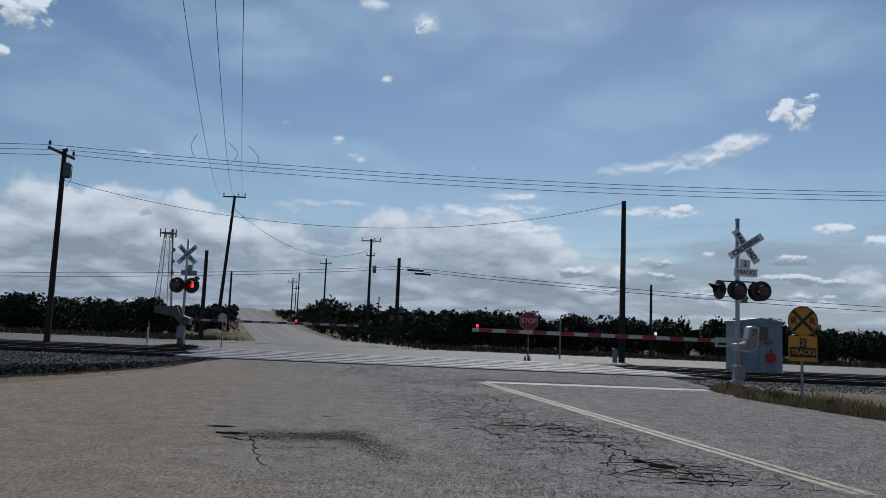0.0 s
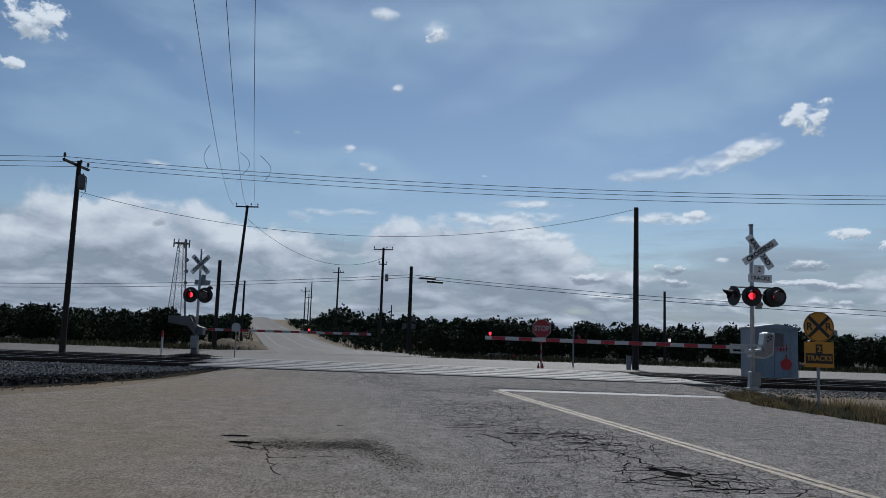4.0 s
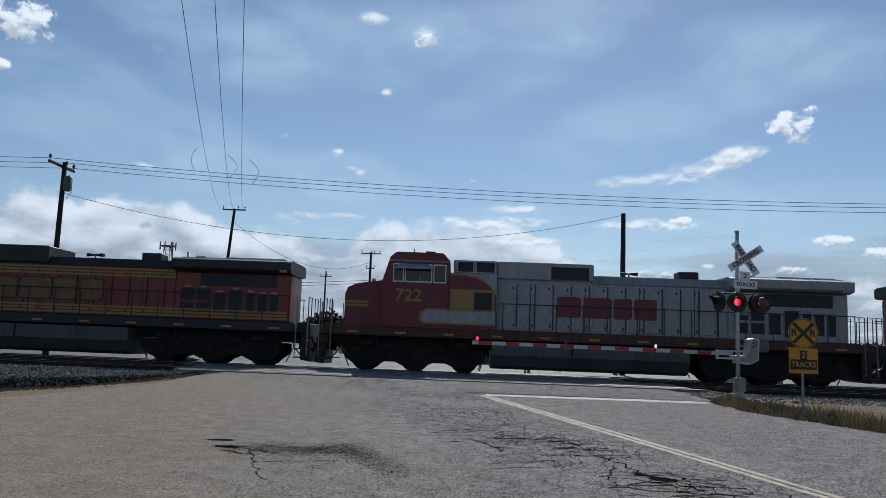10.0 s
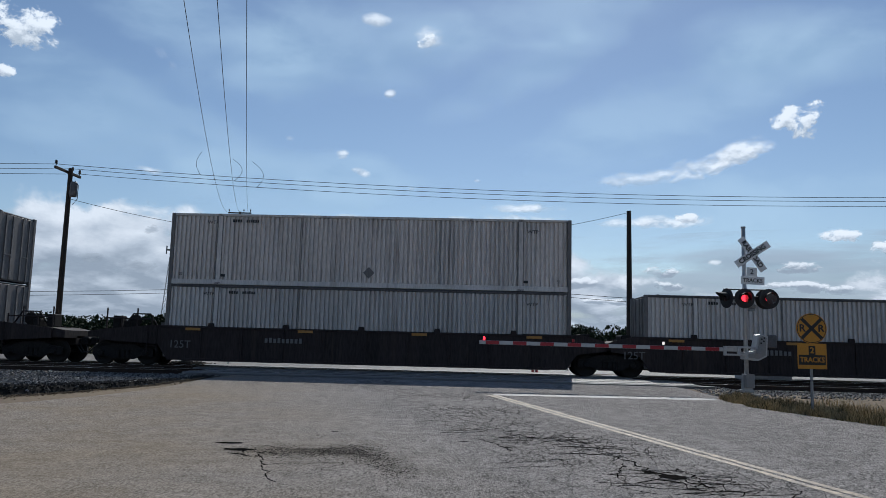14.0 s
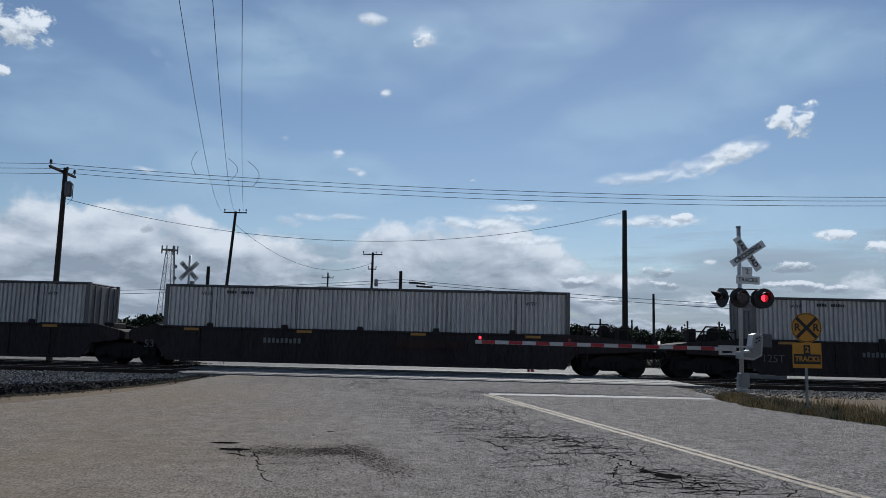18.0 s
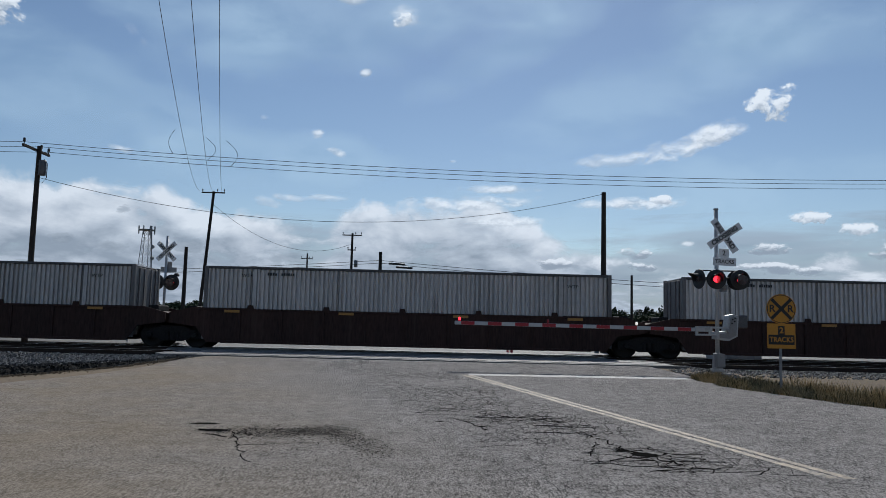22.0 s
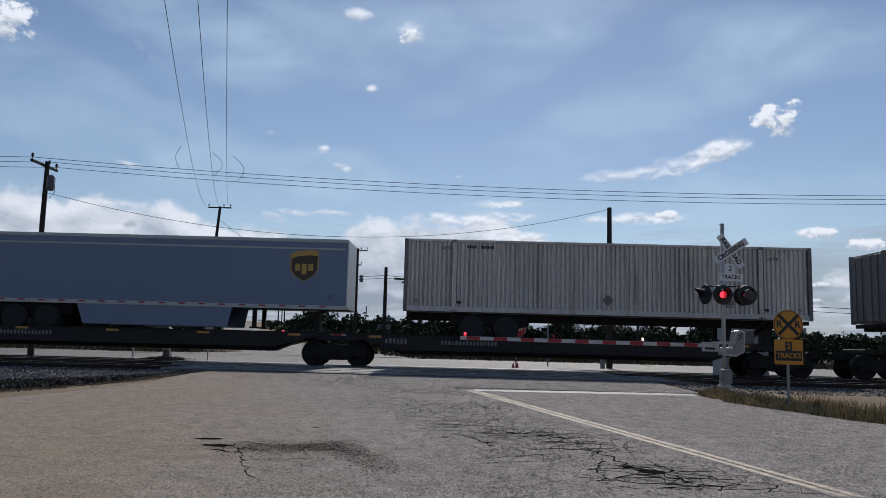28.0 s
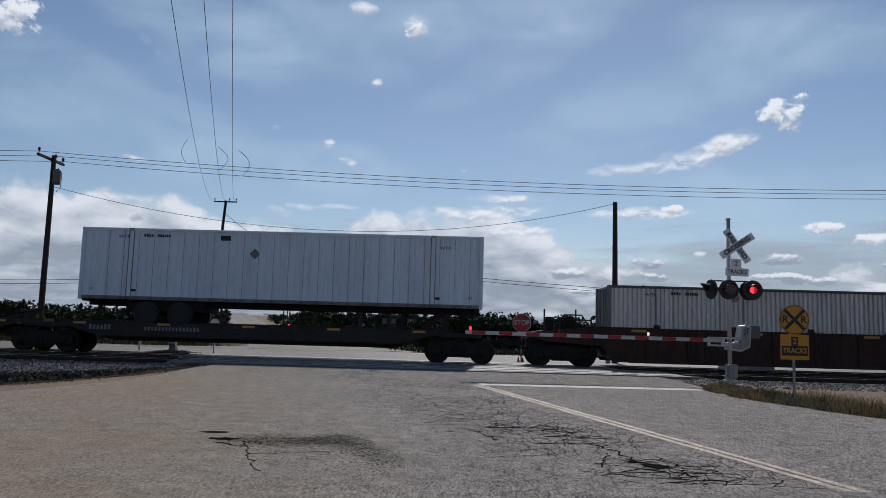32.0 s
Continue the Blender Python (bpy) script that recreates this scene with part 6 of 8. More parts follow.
WHEEL = mat("worn_wheel_steel", (0.02, 0.018, 0.016), 0.75, 0.0, grain=15, wear=2, spec=0.25)
TANK = mat("grey_fuel_tank", (0.07, 0.07, 0.072), 0.55, grain=15, wear=0.8, dark=0.6, light=1.3, streak=True)
GLASS = mat("dark_glass", (0.02, 0.022, 0.025), 0.08, bump=0, spec=0.35)
RUST_CAR = mat("rusty_brown_car_paint", (0.046, 0.024, 0.019), 0.8, grain=15, wear=0.9, dark=0.5, light=1.5, streak=True, bump=0.06, spec=0.25, stain=0.35)
DARK_CAR = mat("dark_car_paint", (0.034, 0.026, 0.025), 0.8, grain=15, wear=0.9, dark=0.5, light=1.6, streak=True, bump=0.06, spec=0.25, stain=0.35)
BROWN_CAR = mat("red_brown_car_paint", (0.07, 0.03, 0.02), 0.75, grain=15, wear=0.9, dark=0.5, light=1.4, streak=True, bump=0.06, stain=0.35)
SPINE = mat("black_spine_car_paint", (0.028, 0.025, 0.024), 0.8, grain=15, wear=0.9, dark=0.6, light=1.6, bump=0.05, spec=0.25)
REFLECT = mat("amber_reflector", (0.42, 0.19, 0.03), 0.4, bump=0)
BOX_GREY = mat("weathered_grey_container", (0.63, 0.59, 0.55), 0.6, grain=18, wear=0.7, dark=0.66, light=1.12, streak=True, bump=0.04, rand=0.12, stain=0.55)
BOX_WHITE = mat("white_container", (0.62, 0.68, 0.77), 0.55, grain=18, wear=0.7, dark=0.78, light=1.06, streak=True, bump=0.03, rand=0.05, stain=0.25)
BOX_TAN = mat("weathered_brown_grey_container", (0.70, 0.635, 0.58), 0.6, grain=18, wear=0.7, dark=0.6, light=1.12, streak=True, bump=0.04, rand=0.1, stain=0.75)
BOX_BLUE = mat("dark_blue_container", (0.02, 0.045, 0.16), 0.55, grain=18, wear=0.7, dark=0.7, light=1.2, streak=True, bump=0.04)
BOX_RED = mat("red_door_frame", (0.40, 0.04, 0.025), 0.6, grain=18, wear=0.7)
BOX_FRAME = mat("stained_container_frame", (0.19, 0.175, 0.165), 0.65, grain=18, wear=0.8, dark=0.5, light=1.15, streak=True, bump=0.04)
BOX_DARK = mat("grimy_dark_frame", (0.085, 0.08, 0.078), 0.7, grain=18, wear=0.8, dark=0.5, light=1.3, streak=True, bump=0.04)
VAN = mat("pale_grey_trailer_skin", (0.135, 0.187, 0.29), 0.4, grain=18, wear=0.5, dark=0.88, light=1.05, bump=0.02)
LOGO_BROWN = mat("brown_decal", (0.05, 0.028, 0.015), 0.5, bump=0)
LOGO_GOLD = mat("gold_decal", (0.50, 0.30, 0.06), 0.5, bump=0)
RIM = mat("white_steel_rim", (0.78, 0.78, 0.78), 0.4, grain=30, wear=4, dark=0.6, light=1.1)
TYRE = mat("tyre_rubber", (0.018, 0.018, 0.018), 0.85, grain=30, wear=3)
PALE_MARK = mat("faded_white_stencil", (0.16, 0.155, 0.15), 0.7, wear=3, bump=0)
TAG_BLUE = mat("pale_spray_paint", (0.32, 0.36, 0.42), 0.6, bump=0)

wheel_mesh = {}


def wheel_shape(r, w=0.135, n=20):
    s = Shape().lathe([(0.0, 0.03), (0.07, 0.04), (0.09, 0.0), (r * 0.45, 0.03), (r * 0.8, 0.02), (r * 0.86, 0.0), (r, 0.0), (r + 0.005, w - 0.03), (r + 0.03, w - 0.03), (r + 0.03, w), (r * 0.8, w), (0.0, w * 0.7)], n)
    return s


def wheels(parent, xs, r):
    """Two wheels and an axle for each place along the frame."""
    if r not in wheel_mesh:
        wheel_mesh[r] = wheel_shape(r).mesh("wheel", WHEEL, True), Shape().tube((0, -0.65, 0), (0, 0.65, 0), 0.08, 0.08, 8).mesh("axle", GRIME)
    for x in xs:
        part("wheel", wheel_mesh[r][0], None, parent, "worn steel wheel", at=pose(x, -0.835, r))
        part("wheel", wheel_mesh[r][0], None, parent, "worn steel wheel", at=pose(x, 0.835, r, 0, 0, 180))
        part("axle", wheel_mesh[r][1], None, parent, at=pose(x, 0, r))


truck_mesh = {}


def truck(car, x, r=0.46):
    """A two-axle freight truck."""
    if r not in truck_mesh:
        out = [(-1.22, r + 0.16), (-1.22, r - 0.12), (-1.0, r - 0.16), (-0.72, r - 0.1), (-0.42, r - 0.24), (0.42, r - 0.24), (0.72, r - 0.1), (1.0, r - 0.16), (1.22, r - 0.12), (1.22, r + 0.16), (0.75, r + 0.22), (0.45, r + 0.36), (-0.45, r + 0.36), (-0.75, r + 0.22)]
        cap = Shape()
        cap.lathe([(0.0, -0.08), (0.1, -0.08), (0.13, -0.02), (0.13, 0.06)], 12, (0, 0, r))
        spring = Shape()
        spring.tube((0, -0.02, r - 0.2), (0, -0.02, r + 0.12), 0.085, 0.085, 8)
        truck_mesh[r] = Shape().prism(out, -0.07, 0.07).mesh("side_frame", GRIME), cap.mesh("bearing_cap", GRIME), Shape().box(-0.25, 0.25, -1.0, 1.0, r - 0.1, r + 0.3, 0.03).mesh("bolster", GRIME), spring.mesh("spring", GRIME)
    t = part("truck", truck_mesh[r][2], None, car, "grimy two-axle freight truck", at=pose(x, 0, 0))
    for y in (-1.05, 1.05):
        part("side_frame", truck_mesh[r][0], None, t, at=pose(0, y, 0))
        for k in (-0.89, 0.89):
            part("bearing_cap", truck_mesh[r][1], None, t, at=pose(k, y + (-0.07 if y < 0 else 0.07), 0, 0, 0, 0 if y < 0 else 180))
        for k in (-0.2, 0.0, 0.2):
            part("spring", truck_mesh[r][3], None, t, at=pose(k, y - 0.05, 0))
    wheels(t, (-0.89, 0.89), r)
    return t


def coupler(car, x, way):
    s = Shape().box(min(0, way * 0.75), max(0, way * 0.75), -0.09, 0.09, 0.78, 0.98, 0.02).box(min(way * 0.6, way * 0.95), max(way * 0.6, way * 0.95), -0.17, 0.17, 0.72, 1.04, 0.04)
    c = part("coupler", s, GRIME, car, "steel knuckle coupler", at=pose(x, 0, 0))
    part("air_hose", Shape().path([(way * 0.2, -0.3, 0.8), (way * 0.45, -0.3, 0.45), (way * 0.8, -0.28, 0.42), (way * 1.05, -0.25, 0.7)], 0.025, 6), BLACK, c, "black rubber air hose")
    return c


def marks(car, spots, y, material, name="reflector", label="amber reflector strip", h=0.09, w=0.45):
    mesh = Shape().box(-w / 2, w / 2, -0.004, 0.004, -h / 2, h / 2).mesh(name, material)
    for x, z in spots:
        part(name, mesh, None, car, label, at=pose(x, y, z))


def bars(parent, x, z, y, n, h, w, gap, material, name="marking", label="row of small illegible marks", seed=1):
    """A row of small upright bars for writing that cannot be read."""
    random.seed(seed)
    s = Shape()
    for i in range(n):
        a = x + i * (w + gap)
        s.box(a, a + w, y - 0.004, y + 0.002, z, z + h * random.choice((1, 1, 0.85)))
    ob = part(name, s, material, parent, label)
    ob["kind"] = "stuff"
    return ob


# -- locomotives --
def locomotive(name, label, lead, hood, roof, trim, number, num_mat, letter_mat, side, kind):
    """A six-axle diesel with wide nose; nose at x = 0, hood running to x = 19.9. side: the flank that carries the writing."""
    lo = thing(name, (0, 0, 0), label, "locomotive", "locomotives")
    # frame and walkway
    part("frame", Shape().box(-0.35, 20.2, -1.45, 1.45, 1.36, 1.74, 0.03).box(-0.9, -0.35, -1.0, 1.0, 1.36, 1.74, 0.02).box(20.2, 20.75, -1.0, 1.0, 1.36, 1.74, 0.02), LOCO_BLACK if kind == 0 else BROWN_CAR, lo, "walkway and side sill")
    part("centre_sill", Shape().box(-0.6, 20.4, -0.7, 0.7, 0.95, 1.36, 0.03), GRIME, lo)
    part("pilot", Shape().prism([(-1.15, 0.22), (-0.75, 0.18), (-0.6, 1.4), (-0.95, 1.4)], -0.95, 0.95), LOCO_BLACK, lo, "black snow plough pilot")
    part("pilot", Shape().prism([(20.4, 0.3), (20.8, 0.22), (20.75, 1.4), (20.4, 1.4)], -0.95, 0.95), LOCO_BLACK, lo, "black rear pilot")
    for x0 in (-0.95, 20.25):
        for k in range(4):
            for y in (-1.48, 1.06):
                part("step", Shape().box(x0, x0 + 0.5, y, y + 0.42, 0.38 + 0.33 * k, 0.42 + 0.33 * k, 0.008), LOCO_BLACK, lo)
        for y in (-1.47, 1.47):
            part("handrail", Shape().path([(x0 + 0.04, y, 0.5), (x0 + 0.04, y, 2.75)], 0.022, 6).path([(x0 + 0.5, y, 0.5), (x0 + 0.5, y, 2.75)], 0.022, 6), num_mat if kind else STEEL, lo, "grab rail at the steps")
    # nose and cab
    part("nose", Shape().prism([(0.0, 1.74), (1.75, 1.74), (1.75, 3.62), (0.45, 3.42), (0.1, 3.25), (0.0, 3.0)], -1.15, 1.15), lead, lo, "wide low nose")
    cab = part("cab", Shape().prism([(1.55, 1.74), (4.15, 1.74), (4.15, 4.42), (3.95, 4.62), (1.95, 4.62), (1.78, 4.5), (1.5, 3.55)], -1.5, 1.5), lead, lo, "operator cab")
    part("cab_roof", Shape().prism([(1.85, 4.62), (4.0, 4.62), (3.85, 4.74), (2.0, 4.74)], -1.2, 1.2).box(2.3, 3.7, -0.5, 0.5, 4.74, 4.82, 0.03), lead, lo)
    for y in (-1.515, 1.515):
        for a, b in ((1.95, 2.3), (2.42, 2.98), (3.02, 3.42), (3.55, 3.98)):
            fr = part("cab_window", Shape().box(a - 0.04, b + 0.04, y - 0.02, y + 0.02, 3.5, 4.24, 0.01), SIGN_WHITE, cab, "side window with bright metal frame")
            part("pane", Shape().box(a, b, y - 0.028, y + 0.028, 3.55, 4.19, 0.005), GLASS, fr, "dark glass")
        part("rain_rail", Shape().box(1.75, 4.1, y - 0.03, y + 0.03, 4.33, 4.38), STEEL, cab, "bright gutter")
    for y0, y1 in ((-1.3, -0.7), (0.7, 1.3)):
        part("windscreen", Shape().add([(1.56, y0, 3.75), (1.56, y1, 3.75), (1.74, y1, 4.36), (1.74, y0, 4.36)], [(0, 1, 2, 3)]), GLASS, cab, "dark windscreen pane", at=pose(-0.025, 0, 0))
    if kind:
        part("sunshade", Shape().add([(2.2, -1.53, 4.24), (3.3, -1.53, 4.24), (3.5, -2.0, 4.0), (2.0, -2.0, 4.0)], [(0, 1, 2, 3)]), ALU, cab, "grey awning over the side window")
    part("headlight", Shape().lathe([(0, 0), (0.11, 0), (0.11, 0.06), (0, 0.06)], 12, (-0.03, -0.15, 3.0), "x").lathe([(0, 0), (0.11, 0), (0.11, 0.06), (0, 0.06)], 12, (-0.03, 0.15, 3.0), "x"), STEEL, lo, "twin headlight")
    part("antenna", Shape().box(2.6, 2.64, -0.1, -0.06, 4.82, 5.0).box(3.1, 3.5, 0.1, 0.14, 4.82, 4.95), BLACK, lo, "roof antennas")
    # equipment section behind the cab, with its black grilles
    part("blower_cabinet", Shape().box(4.15, 6.05, -1.42, 1.42, 1.74, 3.95, 0.03), hood, lo, "low equipment cabinet")
    part("grille_box", Shape().box(4.3, 6.05, -1.1, 1.1, 3.95, 4.5, 0.03), roof, lo, "dark air intake box")
    for a, b in ((4.45, 5.1), (5.2, 5.95)):
        for y in (-1.13, 1.1):
            g = part("grille", Shape().box(a, b, y, y + 0.03, 4.02, 4.44, 0.005), LOCO_BLACK, lo, "dark louvred grille")
            for i in range(5):
                part("louvre", Shape().box(a + 0.02, b - 0.02, y * 1.01 - 0.005, y * 1.015 + 0.035, 4.06 + 0.075 * i, 4.09 + 0.075 * i), LOCO_BLACK, g)
            for q0, q1, r0, r1 in ((a - 0.02, b + 0.02, 4.0, 4.03), (a - 0.02, b + 0.02, 4.43, 4.46), (a - 0.02, a + 0.015, 4.03, 4.43), (b - 0.015, b + 0.02, 4.03, 4.43)):
                part("grille_frame", Shape().box(q0, q1, y * 1.03 - 0.01, y * 1.03 + 0.03, r0, r1), ALU, g, "pale metal frame bar")
    part("side_grille", Shape().box(5.15, 5.85, -1.45, -1.42, 2.5, 3.2, 0.008), LOCO_BLACK, lo, "black louvred panel")
    part("side_grille", Shape().box(5.15, 5.85, 1.42, 1.45, 2.5, 3.2, 0.008), LOCO_BLACK, lo, "black louvred panel")
    part("alternator_hood", Shape().box(6.05, 9.85, -1.0, 1.0, 1.74, 4.42, 0.05).box(6.05, 9.9, -1.1, 1.1, 3.8, 4.5, 0.04), roof if not kind else hood, lo, "tall hood over the alternator")
    if kind:
        part("intake", Shape().box(8.2, 9.7, -1.13, -1.1, 3.85, 4.35, 0.01), LOCO_BLACK, lo, "black louvred intake")
    part("engine_hood", Shape().box(6.05, 15.2, -1.02, 1.02, 1.74, 3.75, 0.04), hood, lo, "long engine hood")
    part("engine_roof", Shape().prism([(-1.02, 3.75), (1.02, 3.75), (0.85, 4.08), (-0.85, 4.08)], 9.85, 15.2, "x"), roof if not kind else hood, lo, "sloped hood top")
    # hood doors
    door_mesh = Shape().box(-0.33, 0.33, -0.012, 0.012, 0.0, 1.72, 0.008).mesh("hood_door", hood)
    latch_mesh = Shape().box(-0.03, 0.03, -0.02, 0.02, -0.05, 0.05, 0.006).mesh("latch", LOCO_BLACK)
    gap_mesh = Shape().box(-0.014, 0.014, -0.013, 0.013, -0.04, 1.78).mesh("door_gap", LOCO_BLACK)
    for i in range(12):
        for y in (-1.035, 1.035):
            d = part("hood_door", door_mesh, None, lo, at=pose(6.5 + 0.72 * i, y, 1.86))
            part("latch", latch_mesh, None, d, at=pose(0.26, 0.012 if y > 0 else -0.012, 0.12))
            part("latch", latch_mesh, None, d, at=pose(0.2, 0.012 if y > 0 else -0.012, 1.6))
            part("door_gap", gap_mesh, None, d, at=pose(0.36, 0, 0))
            if i % 3 == 1:
                part("door_gap", gap_mesh, None, d, at=pose(0.18, 0.006 if y > 0 else -0.006, 0))
    part("chimney", Shape().box(13.45, 14.25, -0.4, 0.4, 4.06, 4.42, 0.03), LOCO_BLACK, lo, "sooty exhaust stack")
    horn = part("horn", Shape().tube((11.45, -0.3, 4.08), (11.45, -0.3, 4.24), 0.03), LOCO_BLACK, lo, "roof air horn")
    for k, dy in ((-1, 0.0), (1, 0.06), (1, -0.08)):
        part("trumpet", Shape().tube((11.45, -0.3 + dy, 4.26), (11.45 + 0.34 * k, -0.3 + dy, 4.26), 0.03, 0.08, 8), LOCO_BLACK, horn)
    # radiator section with its wings
    rad = part("radiator_hood", Shape().box(15.2, 19.9, -1.02, 1.02, 1.74, 3.65, 0.04), hood, lo, "rear hood below the radiators")
    part("radiator_box", Shape().prism([(-1.02, 3.66), (1.02, 3.66), (1.42, 3.72), (1.5, 3.8), (1.5, 4.12), (1.2, 4.2), (-1.2, 4.2), (-1.5, 4.12), (-1.5, 3.8), (-1.42, 3.72)], 15.15, 19.95, "x"), roof if not kind else hood, lo, "wide overhanging radiator box")
    for y in (-1.045, 1.02):
        part("radiator_screen", Shape().box(16.2, 19.3, y, y + 0.025, 3.1, 3.6, 0.006).box(17.5, 17.54, y - 0.01, y + 0.035, 3.1, 3.6), LOCO_BLACK, rad, "dark radiator intake screen")
    part("radiator_top", Shape().box(15.4, 19.7, -1.1, 1.1, 4.2, 4.24, 0.01), ALU, lo, "bright metal roof screens")
    vents = [(15.45, 15.98, 2.0, 2.42), (15.45, 15.98, 2.52, 2.98), (16.1, 16.62, 2.0, 2.42), (16.1, 16.62, 2.52, 2.98), (16.8, 17.25, 2.0, 2.8), (17.4, 17.95, 1.9, 2.95), (18.12, 18.45, 2.0, 2.85), (18.6, 18.95, 2.0, 2.8), (19.1, 19.4, 2.0, 2.8)] if number != "4450" else [(15.5 + 0.5 * k, 15.82 + 0.5 * k, 1.95, 2.95) for k in range(8)]
    for x0, x1, z0, z1 in vents:
        for y in (-1.05, 1.02):
            v = part("vent_panel", Shape().box(x0, x1, y, y + 0.03, z0, z1, 0.006), LOCO_BLACK, rad, "black louvred vent door")
            for k in range(3):
                zk = z0 + (z1 - z0) * (k + 0.5) / 3
                part("louvre", Shape().box(x0 + 0.02, x1 - 0.02, y - 0.012, y + 0.042, zk, zk + 0.03), LOCO_BLACK, v)
            for xx in (x0 - 0.02, x1):
                part("vent_edge", Shape().box(xx, xx + 0.02, y - 0.01, y + 0.04, z0 - 0.04, z1 + 0.04), hood if kind else DARK_STEEL, v, "raised edge of the vent")
            if z1 > 2.7:
                part("lamp_plate", Shape().box((x0 + x1) / 2 - 0.12, (x0 + x1) / 2 + 0.12, y - 0.008, y + 0.038, z1 + 0.05, z1 + 0.12), STEEL, v, "small pale plate")
    part("roof_fan_guard", Shape().box(15.9, 16.3, -0.9, 0.9, 4.24, 4.32, 0.01).box(17.2, 19.5, -0.9, 0.9, 4.24, 4.3, 0.01), ALU, lo, "bright metal fan guards")
    part("end_lamp", Shape().box(19.5, 19.8, -1.5, -1.46, 3.7, 3.82, 0.01), STEEL, lo, "small lamp under the radiator")
    # handrail along the walkway: posts and rail
    post_mesh = Shape().tube((0, 0, 0), (0, 0, 1.05), 0.02, 0.02, 6).mesh("rail_post", LOCO_BLACK)
    for y in (-1.42, 1.42):
        for i in range(14):
            part("rail_post", post_mesh, None, lo, at=pose(6.3 + 1.05 * i, y, 1.74))
        part("walkway_rail", Shape().tube((6.2, y, 2.79), (20.0, y, 2.79), 0.02, 0.02, 6), LOCO_BLACK, lo)
    # tank and air reservoirs
    part("fuel_tank", Shape().prism([(-1.16, 0.36), (-0.9, 0.24), (0.9, 0.24), (1.16, 0.36), (1.42, 0.78), (1.42, 1.3), (-1.42, 1.3), (-1.42, 0.78)], 5.9, 13.6, "x"), TANK if kind or number == "4768" else GRIME, lo, "large fuel tank under the frame")
    part("tank_band", Shape().box(9.0, 9.06, -1.435, 1.435, 0.8, 1.3), GRIME, lo)
    # six-wheel trucks
    for xc in (2.85, 16.85):
        tk = part("truck", Shape().box(xc - 2.3, xc + 2.3, -0.6, 0.6, 0.55, 0.95, 0.03), GRIME, lo, "three-axle truck")
        outl = [(-2.75, 0.9), (-1.4, 0.98), (-0.9, 1.12), (0.9, 1.12), (1.4, 0.98), (2.75, 0.9), (2.75, 0.5), (2.4, 0.24), (1.6, 0.2), (1.25, 0.36), (0.75, 0.36), (0.4, 0.2), (-0.4, 0.2), (-0.75, 0.36), (-1.25, 0.36), (-1.6, 0.2), (-2.4, 0.24), (-2.75, 0.5)]
        for y in (-1.12, 1.0):
            part("side_frame", Shape().prism([(a + xc, b) for a, b in outl], y, y + 0.12), GRIME, tk)
        for q in (-1, 1):
            for k in (-1.98, 0.0, 1.98):
                part("axle_box", Shape().box(xc + k - 0.2, xc + k + 0.2, min(q * 1.1, q * 1.2), max(q * 1.1, q * 1.2), 0.36, 0.76, 0.04).lathe([(0.0, q * 0.06), (0.12, q * 0.05), (0.14, -q * 0.02)], 12, (xc + k, q * 1.2, 0.54)), GRIME, tk, "axle bearing box")
            for k in (-1.5, -0.5, 0.5, 1.5):
                part("spring", Shape().tube((xc + k, q * 1.1, 0.98), (xc + k, q * 1.1, 1.3), 0.1, 0.1, 8), GRIME, tk, "coil spring")
            for e in (-1, 1):
                part("sand_pipe", Shape().path([(xc + e * 2.7, q * 1.1, 1.3), (xc + e * 2.85, q * 1.1, 0.8), (xc + e * 2.6, q * 0.9, 0.12)], 0.025, 5), GRIME, tk)
                part("brake_cylinder", Shape().tube((xc + e - 0.25, q * 1.2, 0.95), (xc + e + 0.25, q * 1.2, 0.9), 0.11, 0.11, 10), GRIME, tk)
                part("reservoir", Shape().box(xc + e * 1.9 - 0.28, xc + e * 1.9 + 0.28, min(q * 1.2, q * 1.32), max(q * 1.2, q * 1.32), 0.98, 1.2, 0.02), GRIME, tk, "small air reservoir")
            part("brake_rod", Shape().box(xc - 2.5, xc + 2.5, q * 1.28 - 0.02, q * 1.28 + 0.02, 0.8, 0.84), GRIME, tk)
        wheels(tk, [xc - 1.98, xc, xc + 1.98], 0.53)
    coupler(lo, -1.0, -1)
    coupler(lo, 20.75, 1)
    for xe, way in ((-0.95, -1), (20.75, 1)):
        for y in (-0.8, -0.55, 0.55, 0.8):
            part("jumper_hose", Shape().path([(xe, y, 1.25), (xe + way * 0.2, y, 0.75 + 0.1 * abs(y)), (xe + way * 0.55, y * 0.9, 0.6)], 0.03, 5), BLACK, lo, "black hose hanging at the end")
        for y in (-1, 1):
            part("end_rail", Shape().path([(xe - way * 0.1, y * 1.0, 1.74), (xe - way * 0.1, y * 1.0, 2.8), (xe - way * 0.1, y * 0.35, 2.8), (xe - way * 0.1, y * 0.35, 1.74)], 0.022, 6), LOCO_BLACK, lo, "end platform rail")
    # paint: stripes, number, and the road's name as plain blocks
    yy = -1 if side < 0 else 1
    sm = (lambda x0, x1, z0, z1, y: Shape().box(x0, x1, y * yy - 0.006, y * yy + 0.006, z0, z1))
    if not kind:
        for z in (1.82, 1.95, 2.08):
            part("stripe", sm(0.05, 1.55, z, z + 0.085, 1.16), GOLD, lo, "yellow stripe")
            part("stripe", sm(1.6, 4.15, z, z + 0.085, 1.506), GOLD, lo, "yellow stripe")
            part("stripe", sm(4.2, 6.0, z, z + 0.085, 1.428), GOLD, lo, "yellow stripe")
            part("stripe", sm(6.1, 19.8, z, z + 0.085, 1.056), GOLD, lo, "yellow stripe")
